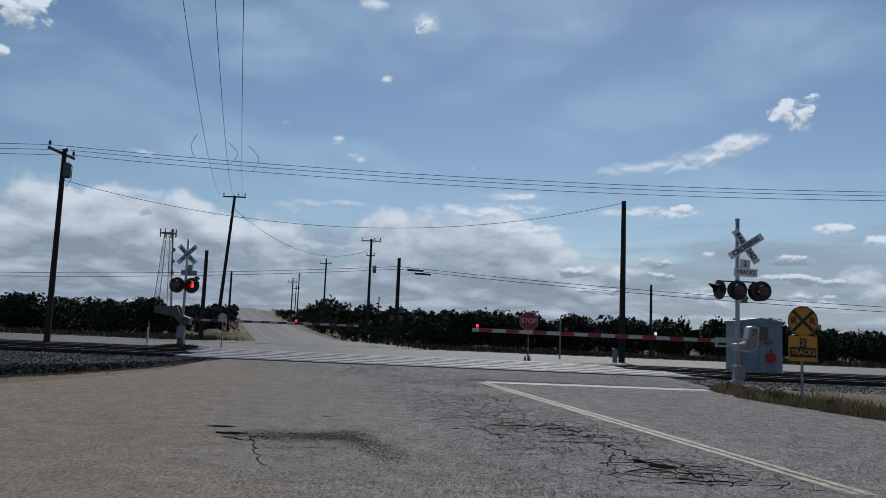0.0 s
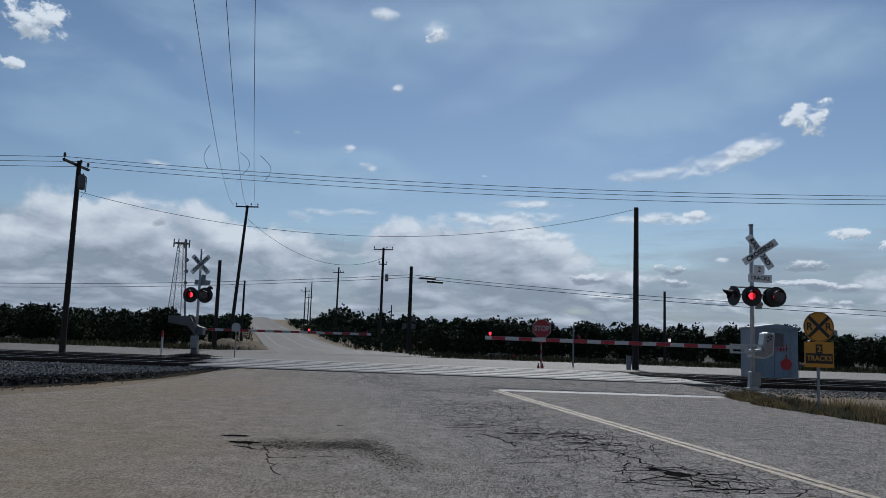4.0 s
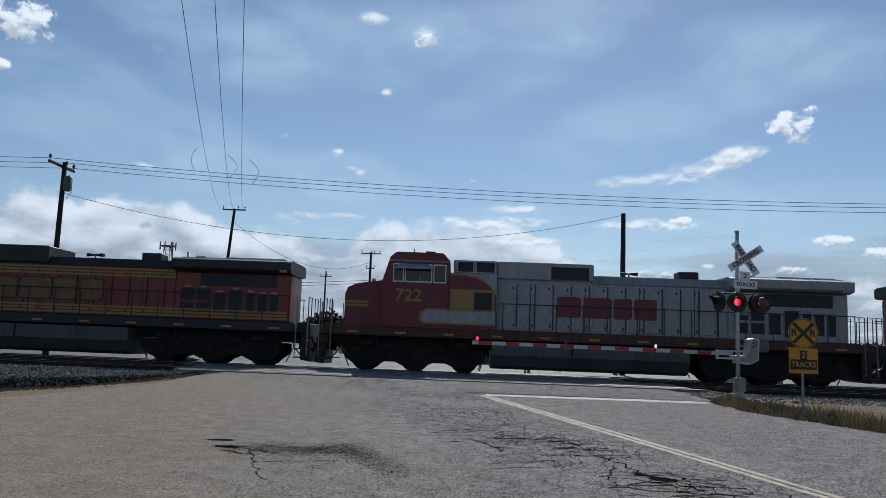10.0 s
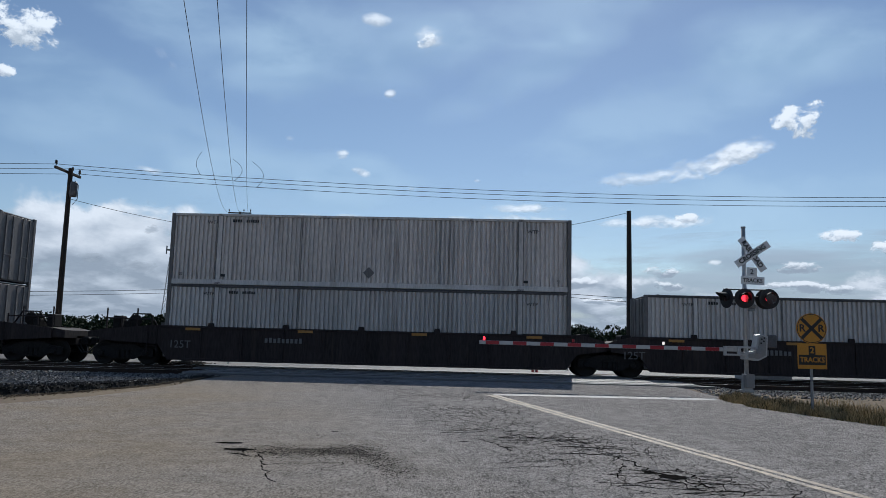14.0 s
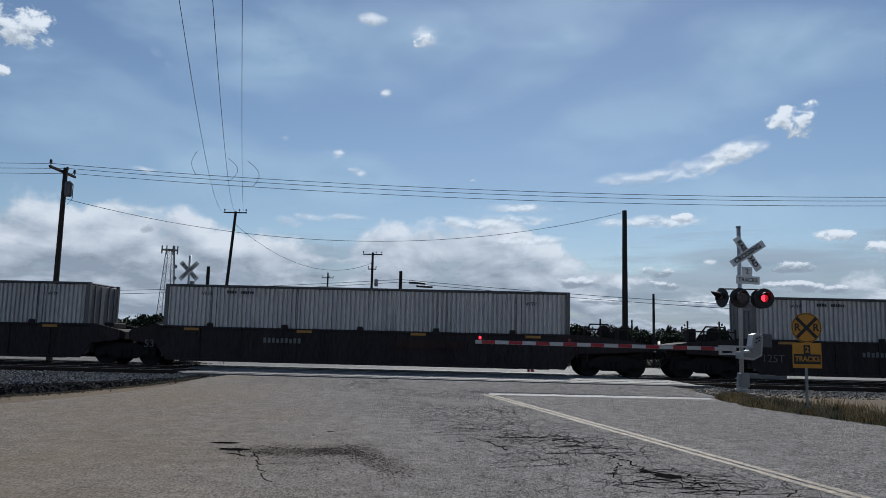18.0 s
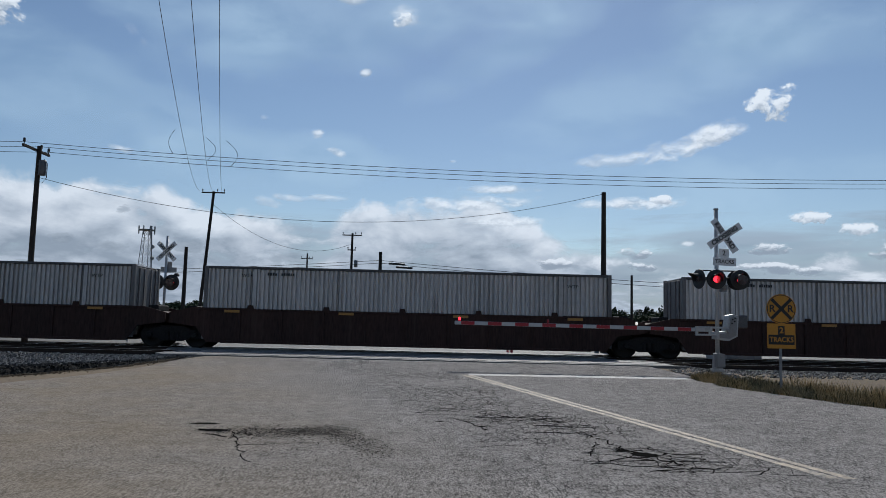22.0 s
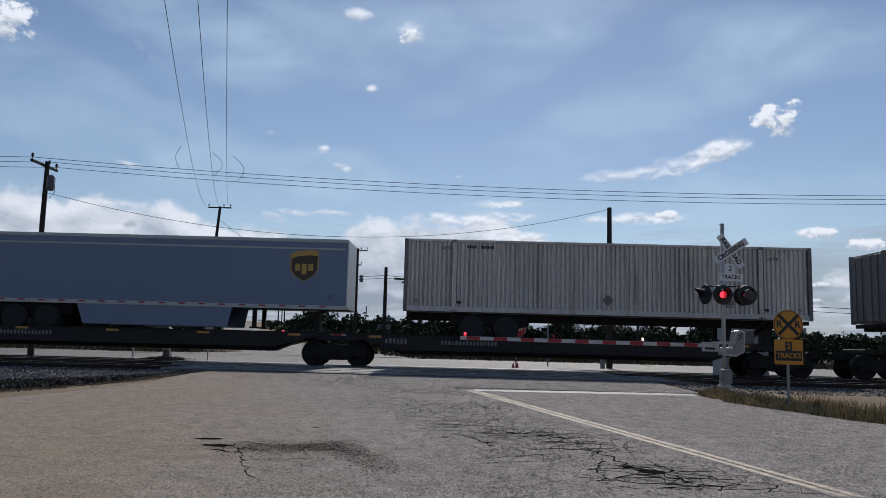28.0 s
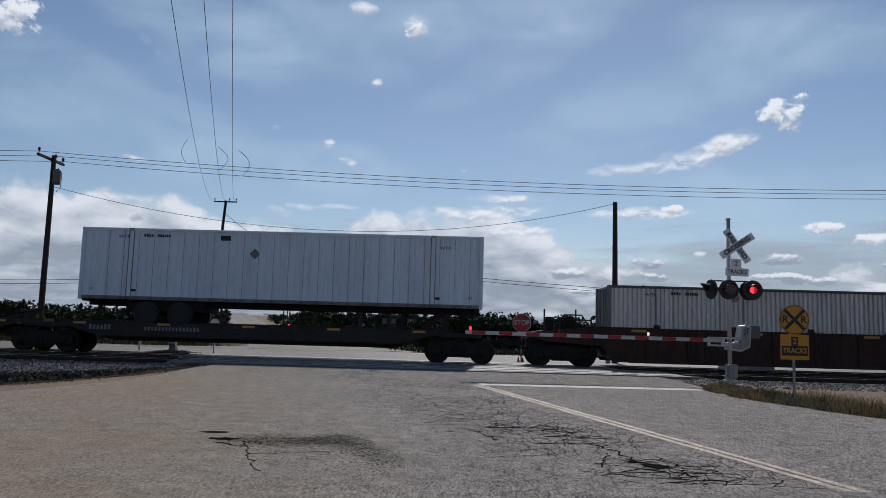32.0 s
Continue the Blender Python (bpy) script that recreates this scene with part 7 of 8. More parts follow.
        for z in (3.36, 3.49, 3.62):
            part("stripe", sm(4.2, 6.0, z, z + 0.08, 1.428), GOLD, lo, "yellow stripe")
            part("stripe", sm(6.1, 15.2, z, z + 0.08, 1.056), GOLD, lo, "yellow stripe")
        for z in (2.6, 2.75):
            part("stripe", sm(0.02, 0.95, z, z + 0.09, 1.16), GOLD, lo, "yellow nose stripe")
    else:
        for z in (2.5, 2.64):
            part("stripe", sm(0.02, 0.95, z, z + 0.09, 1.16), GOLD, lo, "yellow nose stripe")
        part("stripe", Shape().prism([(3.0, 2.05), (3.15, 1.9), (6.0, 1.9), (6.0, 2.5), (3.3, 2.5), (3.05, 2.35)], 1.515 * yy - 0.006, 1.515 * yy + 0.006), GOLD, lo, "yellow outlined panel")
        part("stripe", Shape().prism([(3.12, 2.1), (3.25, 1.97), (6.0, 1.97), (6.0, 2.43), (3.35, 2.43), (3.15, 2.3)], 1.523 * yy - 0.006, 1.523 * yy + 0.006), SILVER, lo, "silver panel")
        for grow, m_, d in ((0.07, GOLD, 1.424), (0.0, MAROON, 1.43)):
            curve = [(4.16, 1.76), (6.03, 1.76), (6.03, 3.02 + grow), (5.95, 3.2 + grow), (5.8, 3.4 + grow), (5.55, 3.6 + grow), (5.2, 3.76 + grow), (4.8, 3.84 + grow), (4.16, 3.86 + grow)]
            part("stripe", Shape().prism(curve, d * yy - 0.006, d * yy + 0.006), m_, lo, "curved red panel edged in yellow")
        part("stripe", sm(4.2, 5.95, 2.5, 3.3, 1.438), GOLD, lo, "dull yellow block")
    words(number, 0.68, num_mat, lo, pose(2.55, yy * 1.515, 2.97, 90, 0, 0 if yy < 0 else 180), name="road_number", label="painted road number", squash=1.05, bold=0.01)
    spans = ((7.67, 8.72), (8.87, 10.12), (10.24, 11.16), (11.33, 12.25)) if not kind else ((8.45, 9.4), (9.5, 10.62), (10.7, 11.42), (11.5, 12.4))
    for x0, x1 in spans:
        z0, z1 = 2.36, 3.18
        def plain(g, y):
            """A plain slab with cut corners, grown by g."""
            c_ = 0.07
            prof = [(x0 + c_ - g, z0 - g), (x1 - c_ + g, z0 - g), (x1 + g, z0 + c_ - g), (x1 + g, z1 - c_ + g), (x1 - c_ + g, z1 + g), (x0 + c_ - g, z1 + g), (x0 - g, z1 - c_ + g), (x0 - g, z0 + c_ - g)]
            return Shape().prism(prof, y * yy - 0.005, y * yy + 0.005)
        blk = part("name_block", plain(0.0, 1.072), letter_mat, lo, "plain block of the painted name")
        if not kind:
            part("outline", plain(0.045, 1.062), LOCO_BLACK, blk, "dark outline of the block")
    marks(lo, [(0.4 + 1.9 * i, 1.5) for i in range(11)], -1.455 if yy < 0 else 1.455, REFLECT, w=0.42, h=0.07)
    return lo


TRAIN.append((locomotive("locomotive", "orange and black diesel locomotive with yellow stripes leading the train", ORANGE, ORANGE, LOCO_BLACK, GOLD, "4768", LOCO_BLACK, FADED_GOLD, -1, 0), -278.72, 0))
TRAIN.append((locomotive("locomotive", "red-nosed silver diesel locomotive second in the train", MAROON, SILVER, SILVER, GOLD, "722", GOLD, MAROON, -1, 1), -256.6, 0))
TRAIN.append((locomotive("locomotive", "orange and black diesel locomotive running backwards", ORANGE, ORANGE, LOCO_BLACK, GOLD, "4450", LOCO_BLACK, FADED_GOLD, 1, 0), -214.4, 180))

# -- containers --
CL, CW, CH = 16.154, 2.6, 2.896


def rib_wall(x0, x1, z0, z1, y, out, pitch=0.182, depth=0.085):
    """A corrugated sheet between two posts; out: -1 or 1, the side it faces."""
    s = Shape()
    n = max(1, round((x1 - x0) / pitch))
    p = (x1 - x0) / n
    pts = []
    for i in range(n):
        a = x0 + i * p
        pts += [(a, 0), (a + p * 0.5, 0), (a + p * 0.58, -depth), (a + p * 0.92, -depth)]
    pts.append((x1, 0))
    for x, d in pts:
        s.v += [(x, y + out * d, z0), (x, y + out * d, z1)]
    s.f = [(2 * i, 2 * i + 2, 2 * i + 3, 2 * i + 1) for i in range(len(pts) - 1)]
    # inner skin
    k = len(s.v)
    s.v += [(x0, y - out * 0.12, z0), (x1, y - out * 0.12, z0), (x1, y - out * 0.12, z1), (x0, y - out * 0.12, z1)]
    s.f.append((k, k + 1, k + 2, k + 3))
    return s


def container(skin, frame_m, ribbed, band, label, door_m=None, seed=1, length=CL):
    """A 53-foot box, left end at x = 0, floor at z = 0."""
    c = thing("shipping_container", (0, 0, 0), label, "shipping container", "containers on the train")
    hw = CW / 2
    posts = (2.0, 14.15)
    spans = ((0.12, posts[0] - 0.09), (posts[0] + 0.09, posts[1] - 0.09), (posts[1] + 0.09, length - 0.12))
    zb = 0.22 if band else 0.16
    for y, out in ((-hw + 0.02, -1), (hw - 0.02, 1)):
        for a, b in spans:
            w = rib_wall(a, b, zb, CH - 0.1, y, out) if ribbed else rib_wall(a, b, zb, CH - 0.1, y, out, 0.61, 0.03)
            part("side_panel", w, skin, c, "corrugated steel side" if ribbed else "smooth riveted side")
        for x in posts:
            pw = 0.09 if band else 0.08
            part("lift_post", Shape().box(x - pw, x + pw, min(y, y + out * 0.015), max(y, y + out * 0.015) + 0.002, 0.1, CH - 0.04, 0.008), skin, c, "upright lifting post")
            for dx in (-pw - 0.014, pw + 0.014):
                part("post_joint", Shape().box(x + dx - 0.014, x + dx + 0.014, y - 0.03, y + 0.03, 0.14, CH - 0.1), BOX_FRAME, c, "dark stained joint beside the post")
            part("corner_casting", Shape().box(x - 0.1, x + 0.1, y - 0.04, y + 0.04, CH - 0.1, CH + 0.004, 0.01), frame_m, c)
        part("bottom_rail", Shape().box(0.08, length - 0.08, y - 0.05, y + 0.05, 0.02, zb, 0.01), BOX_GREY if band else frame_m, c, "bottom side rail")
        part("top_rail", Shape().box(0.08, length - 0.08, y - 0.04, y + 0.04, CH - 0.1, CH, 0.01), BOX_DARK if ribbed and not band else skin, c, "top side rail")
        for x in (0.0, length - 0.15):
            part("corner_post", Shape().box(x, x + 0.15, y - 0.06 if y < 0 else y - 0.1, y + 0.1 if y < 0 else y + 0.06, 0.0, CH, 0.012), door_m if door_m and x == 0 else (frame_m if ribbed else skin), c, "corner post")
    for x in (5.35, 10.9) if ribbed else ():
        for y in (-hw + 0.012, hw - 0.012):
            part("seam", Shape().box(x - 0.012, x + 0.012, y - 0.012, y + 0.012, zb, CH - 0.1), frame_m, c, "dark welded seam")
    part("roof", Shape().box(0.1, length - 0.1, -hw + 0.05, hw - 0.05, CH - 0.05, CH - 0.015), skin, c, "container roof")
    part("floor", Shape().box(0.1, length - 0.1, -hw + 0.06, hw - 0.06, 0.06, 0.16), frame_m, c)
    for k, x in enumerate((0.03, length - 0.07)):
        d = part("door" if k else "front_wall", Shape().box(x, x + 0.04, -hw + 0.1, hw - 0.1, 0.1, CH - 0.1, 0.01), frame_m, c, "end wall of the box")
        xo = x + (0.06 if k else -0.02)
        for yb in (-0.85, -0.35, 0.35, 0.85):
            part("lock_rod", Shape().tube((xo, yb, 0.12), (xo, yb, CH - 0.12), 0.022, 0.022, 6), frame_m, d)
        for yb in (-0.6, 0.6):
            part("lock_handle", Shape().box(xo - 0.02, xo + 0.02, yb - 0.25, yb + 0.25, 1.1, 1.15), frame_m, d)
    words("WTP", 0.19, LETTER, c, pose(1.7, -hw - 0.006, CH - 0.36, 90, 0, 0), squash=1.1)
    words("WTP", 0.19, LETTER, c, pose(14.62, -hw - 0.006, CH - 0.5, 90, 0, 0), squash=1.1)
    words("53", 0.15, LETTER, c, pose(0.5, -hw - 0.006, 0.42, 90, 0, 0))
    words("53", 0.15, LETTER, c, pose(length - 0.5, -hw - 0.006, 0.42, 90, 0, 0))
    for x in posts:
        part("handling_label", Shape().box(x + 0.12, x + 0.3, -hw - 0.004, -hw + 0.004, 0.34, 0.44), LETTER, c, "small dark handling label")
        part("lift_lug", Shape().box(x - 0.14, x + 0.14, -hw - 0.03, -hw + 0.03, 0.02, 0.12, 0.012), BOX_DARK, c, "dark lifting lug")
    bars(c, 2.5, CH - 0.34, -hw - 0.004, 4, 0.12, 0.07, 0.03, LETTER, seed=seed + 1)
    bars(c, 3.05, CH - 0.34, -hw - 0.004, 6, 0.12, 0.06, 0.03, LETTER, seed=seed + 2)
    if ribbed and band:
        part("placard", Shape().add([(8.1, -hw - 0.006, 0.62 - 0.23), (8.33, -hw - 0.006, 0.62), (8.1, -hw - 0.006, 0.62 + 0.23), (7.87, -hw - 0.006, 0.62)], [(0, 1, 2, 3)]), frame_m, c, "grey diamond placard holder")
    if not ribbed:
        seam = Shape().box(-0.007, 0.007, -0.006, 0.004, zb, CH - 0.12).mesh("panel_seam", STEEL)
        for i in range(1, 26):
            part("panel_seam", seam, None, c, "narrow riveted panel seam", at=pose(0.5 + 0.605 * i, -hw + 0.016, 0))
        part("decal", Shape().box(5.6, 6.0, -hw - 0.004, -hw + 0.006, CH - 0.42, CH - 0.22), LETTER, c, "small dark decal")
        part("placard", Shape().add([(7.0, -hw - 0.006, 1.75), (7.22, -hw - 0.006, 1.97), (7.0, -hw - 0.006, 2.19), (6.78, -hw - 0.006, 1.97)], [(0, 1, 2, 3)]), frame_m, c, "grey diamond placard holder")
        m = Shape().box(-0.09, 0.09, -0.004, 0.004, 0, 0.05).mesh("edge_marker", BOX_DARK)
        for i in range(26):
            part("edge_marker", m, None, c, "red and white edge tape", at=pose(0.5 + 0.605 * i, -hw - 0.035, 0.05 if not band else 0.1))
    return c


PLAIN = container(BOX_GREY, BOX_FRAME, True, False, "weathered light grey ribbed container riding in a well car", seed=3)
BANDED = container(BOX_TAN, BOX_FRAME, True, True, "weathered grey ribbed container with smooth bottom rail", seed=7)
SMOOTH = container(BOX_WHITE, BOX_FRAME, False, False, "smooth white container riding on the train", seed=11)
BLUE = container(BOX_BLUE, BOX_BLUE, True, False, "dark blue ribbed container with red corner posts on a chassis", BOX_RED, seed=15)
used = set()


def load(proto, coord, z):
    if id(proto) in used:
        ob = copy_thing(proto, pose(0, 0, 0))
    else:
        ob = proto
        used.add(id(proto))
    TRAIN.append((ob, coord, 0, z))
    return ob


# -- well cars --
def well_side(x0, x1, y, ea, eb):
    """Side girder of a well, deeper in the middle, with posts and a top chord."""
    s = Shape()
    s.prism([(x0 - ea, 0.98), (x0 - 0.12, 0.84), (x0 + 0.3, 0.24), (x1 - 0.3, 0.24), (x1 + 0.12, 0.84), (x1 + eb, 0.98), (x1 + eb, 1.38), (x1 + 0.3, 1.6), (x1 - 2.0, 1.6), (x1 - 2.2, 1.52), (x0 + 2.2, 1.52), (x0 + 2.0, 1.6), (x0 - 0.3, 1.6), (x0 - ea, 1.38)], y - 0.03, y + 0.03)
    return s


def well_car(coords, paint, name_label, shared, reflect=True, stencil=None, tag=False, logo=False):
    """Wells for 53-foot boxes whose left ends lie at coords; shared: neighbouring wells rest on common trucks."""
    base = coords[0]
    car = thing("well_car", (0, 0, 0), name_label, "railway well car", "well cars")
    n = len(coords)
    for i, cc in enumerate(coords):
        x0, x1 = cc - base - 0.1, cc - base + CL + 0.1
        y = 1.36
        for sy in (-1, 1):
            side = part("side_girder", well_side(x0, x1, sy * y, 1.2 if shared and i else 2.5, 1.2 if shared and i < n - 1 else 2.5), paint, car, "deep steel side girder")
            part("top_chord", Shape().box(x0, x1, sy * y - 0.08, sy * y + 0.08, 1.5, 1.58, 0.01), paint, side)
            part("bottom_chord", Shape().box(x0 + 0.9, x1 - 0.9, sy * y - 0.1, sy * y + 0.1, 0.22, 0.32, 0.01), paint, side)
            guide = Shape().prism([(-0.14, 1.5), (0.14, 1.5), (0.1, 1.72), (-0.1, 1.72)], -0.06, 0.02).mesh("box_guide", paint)
            for k in (2.0, 5.0, 8.0, 11.0, 14.0):
                part("box_guide", guide, None, side, "small steel guide for the box", at=pose(x0 + k, sy * (y + 0.02), 0))
            post = Shape().box(-0.05, 0.05, -0.05, 0.05, 0.3, 1.5, 0.01).mesh("stiffener", paint)
            for k in range(9):
                part("stiffener", post, None, side, at=pose(x0 + 1.6 + (x1 - x0 - 3.2) * k / 8, sy * (y + 0.04), 0))
        part("well_floor", Shape().box(x0 + 0.6, x1 - 0.6, -1.3, 1.3, 0.26, 0.34), GRIME, car)
        left_shared, right_shared = shared and i > 0, shared and i < n - 1
        for end, sh in ((-1, left_shared), (1, right_shared)):
            xe = x0 if end < 0 else x1
            ln = 1.35 if sh else 3.0
            a, b = (xe - ln, xe + 0.3) if end < 0 else (xe - 0.3, xe + ln)
            # raised end platform over the truck
            edge = (0.4 if sh else 0.75)
            prof = [(a, 1.08), (a, 1.3), (a + (edge if end < 0 else 0), 1.42), (b - (edge if end > 0 else 0), 1.42), (b, 1.3), (b, 1.0)]
            pl = part("end_platform", Shape().prism(prof, -1.3 if not sh else -1.1, 1.3 if not sh else 1.1), paint, car, "raised platform over the truck")
            part("draft_sill", Shape().box(a, b, -0.35, 0.35, 0.72, 1.1, 0.02), paint, pl)
            if not sh:
                for q in range(4):
                    part("stanchion", Shape().tube((xe + end * (0.5 + 0.62 * q), -1.1, 1.4), (xe + end * (0.5 + 0.62 * q), -1.1, 2.25 if q % 2 else 1.95), 0.034, 0.034, 6), paint, pl, "hand rail post")
                part("hand_rail", Shape().tube((xe + end * 0.5, -1.1, 1.84), (xe + end * 2.36, -1.1, 1.84), 0.03, 0.03, 6), paint, pl)
                part("brake_rigging", Shape().path([(xe + end * 0.4, -0.6, 1.45), (xe + end * 0.8, -0.6, 2.05), (xe + end * 1.5, -0.6, 2.05), (xe + end * 1.9, -0.6, 1.5)], 0.035, 6), GRIME, pl, "bent brake pipe")
                part("ratchet_box", Shape().box(xe + end * 2.1 - 0.16, xe + end * 2.1 + 0.16, -0.8, -0.2, 1.42, 1.95, 0.03), GRIME, pl)
                part("brake_gear", Shape().lathe([(0, 0), (0.25, 0.02), (0.27, 0.05), (0.25, 0.08), (0, 0.1)], 12, (xe + end * 1.3, -0.9, 1.75)).box(xe + end * 1.6 - 0.15, xe + end * 1.6 + 0.15, -0.95, -0.4, 1.42, 1.75, 0.03), GRIME, pl, "brake wheel and gear")
                part("ladder", Shape().path([(xe + end * 0.15, -1.42, 0.5), (xe + end * 0.15, -1.42, 1.6)], 0.02, 5).path([(xe + end * 0.55, -1.42, 0.5), (xe + end * 0.55, -1.42, 1.6)], 0.02, 5).box(xe + end * 0.35 - 0.2, xe + end * 0.35 + 0.2, -1.44, -1.4, 0.75, 0.78).box(xe + end * 0.35 - 0.2, xe + end * 0.35 + 0.2, -1.44, -1.4, 1.05, 1.08).box(xe + end * 0.35 - 0.2, xe + end * 0.35 + 0.2, -1.44, -1.4, 1.35, 1.38), paint, pl, "side ladder")
                coupler(car, xe + end * 2.9, end)
                truck(car, xe + end * 1.6)
            else:
                part("brake_gear", Shape().box(xe + end * 0.5 - 0.2, xe + end * 0.5 + 0.2, -0.8, 0.4, 1.42, 1.66, 0.04), GRIME, pl)
                if end > 0:
                    truck(car, xe + 1.42, 0.49)
        if reflect:
            marks(car, [(x0 + 1.3 + 4.5 * k, 1.47) for k in range(4)], -1.475, REFLECT, w=0.6, h=0.1)
        if stencil:
            words(stencil, 0.42, PALE_MARK, car, pose(x0 - 0.35 if shared and i else x0 + 0.8, -1.47, 0.85, 90, 0, 0), name="stencil", label="faded white stencilled number")
            bars(car, x0 + 4.2, 1.0, -1.47, 9, 0.2, 0.11, 0.06, PALE_MARK, seed=5 + i)
        if logo:
            part("logo_block", Shape().prism([(9.3 + x0, 0.95), (12.0 + x0, 0.95), (12.25 + x0, 1.22), (9.5 + x0, 1.22)], -1.475, -1.468).prism([(9.1 + x0, 0.8), (11.9 + x0, 0.8), (11.95 + x0, 0.84), (9.15 + x0, 0.84)], -1.475, -1.468), RUST_CAR, car, "plain slanted block of the painted name")
    if tag:
        g = Shape()
        rng_ = np.random.default_rng(8)
        for k in range(5):
            x = 0.1 + 0.8 * k
            for rad, thick in ((0.40, 0.06), (0.22, 0.045)):
                loop = []
                for q in range(11):
                    a = 2 * math.pi * q / 10 + 0.4
                    w_ = rng_.uniform(0.8, 1.15) if q % 10 else 1.0
                    loop.append((x + 0.95 * rad * w_ * math.cos(a) + 0.1 * math.sin(a), -1.474, 0.88 + 1.08 * rad * w_ * math.sin(a)))
                g.path(loop[:9 if k % 2 else 11], thick, 5)
            g.path([(x - 0.3, -1.476, 0.5 + 0.06 * k), (x + 0.05, -1.476, 0.85), (x + 0.38, -1.476, 1.22 - 0.05 * k)], 0.05, 5)
        for k in range(9):
            x = 4.6 + 0.36 * k
            g.path([(x, -1.474, 1.2 + 0.06 * math.sin(k)), (x + 0.2, -1.474, 0.95 - 0.05 * math.cos(3 * k)), (x + 0.05, -1.474, 0.72), (x + 0.36, -1.474, 1.05)], 0.018, 4)
        part("graffiti", g, TAG_BLUE, car, "pale blue grey graffiti shapes")
    TRAIN.append((car, base, 0))
    return car


well_car([-209.8], DARK_CAR, "dark brown well car with pale graffiti carrying stacked containers", False, tag=True)
load(PLAIN, -209.8, 0.36)
load(SMOOTH, -209.8, 0.36 + CH)
well_car([-186.5], DARK_CAR, "dark brown well car carrying stacked grey containers", False)
load(PLAIN, -186.5, 0.36)
load(BANDED, -186.5, 0.36 + CH)
well_car([-163.2, -144.2, -125.1], DARK_CAR, "dark three-unit well car with grey containers", True, stencil="125T")
load(PLAIN, -163.2, 0.36)
load(BANDED, -163.2, 0.36 + CH)
load(PLAIN, -144.2, 0.36)
load(PLAIN, -125.1, 0.36)
well_car([-101.4, -82.25, -63.05], DARK_CAR, "black three-unit well car with single grey containers", True, stencil="53", logo=True)
well_car([-39.8, -20.45, -1.05], DARK_CAR, "dark brown three-unit well car with single containers and graffiti", True, stencil="125T")
tagged_car = TRAIN[-1][0]
rng = np.random.default_rng(12)
tags = Shape()
for k in range(7):
    x = 38.75 + 6.7 + 0.68 * k
    ring_ = []
    for i in range(9):
        a = 2 * math.pi * i / 8
        q = rng.uniform(0.55, 1.25) if i < 8 else 1.0
        ring_.append((x + 0.34 * q * math.cos(a) + 0.08 * math.sin(a), -1.478, 0.88 + (0.46 - 0.05 * (k % 3)) * q * math.sin(a)))
    tags.path(ring_, 0.02, 4)
    tags.path([(x - 0.15 + 0.1 * math.sin(k), -1.478, 0.65), (x + 0.05, -1.478, 0.95 + 0.1 * math.cos(k)), (x + 0.16, -1.478, 0.8)], 0.018, 4)
part("graffiti", tags, TAG_BLUE, tagged_car, "pale looping graffiti outlines")
well_car([21.85, 40.75, 59.7], RUST_CAR, "rusty brown three-unit well car with single grey containers", True)
well_car([82.85], BROWN_CAR, "red brown well car with a single grey container", False)
well_car([308.0], RUST_CAR, "rusty brown well car with a single grey container", False)
for cc in (-101.4, -82.25, -63.05, -39.8, -20.45, -1.05, 21.85, 40.75, 59.7, 82.85, 308.0):
    load(PLAIN, cc, 0.36)


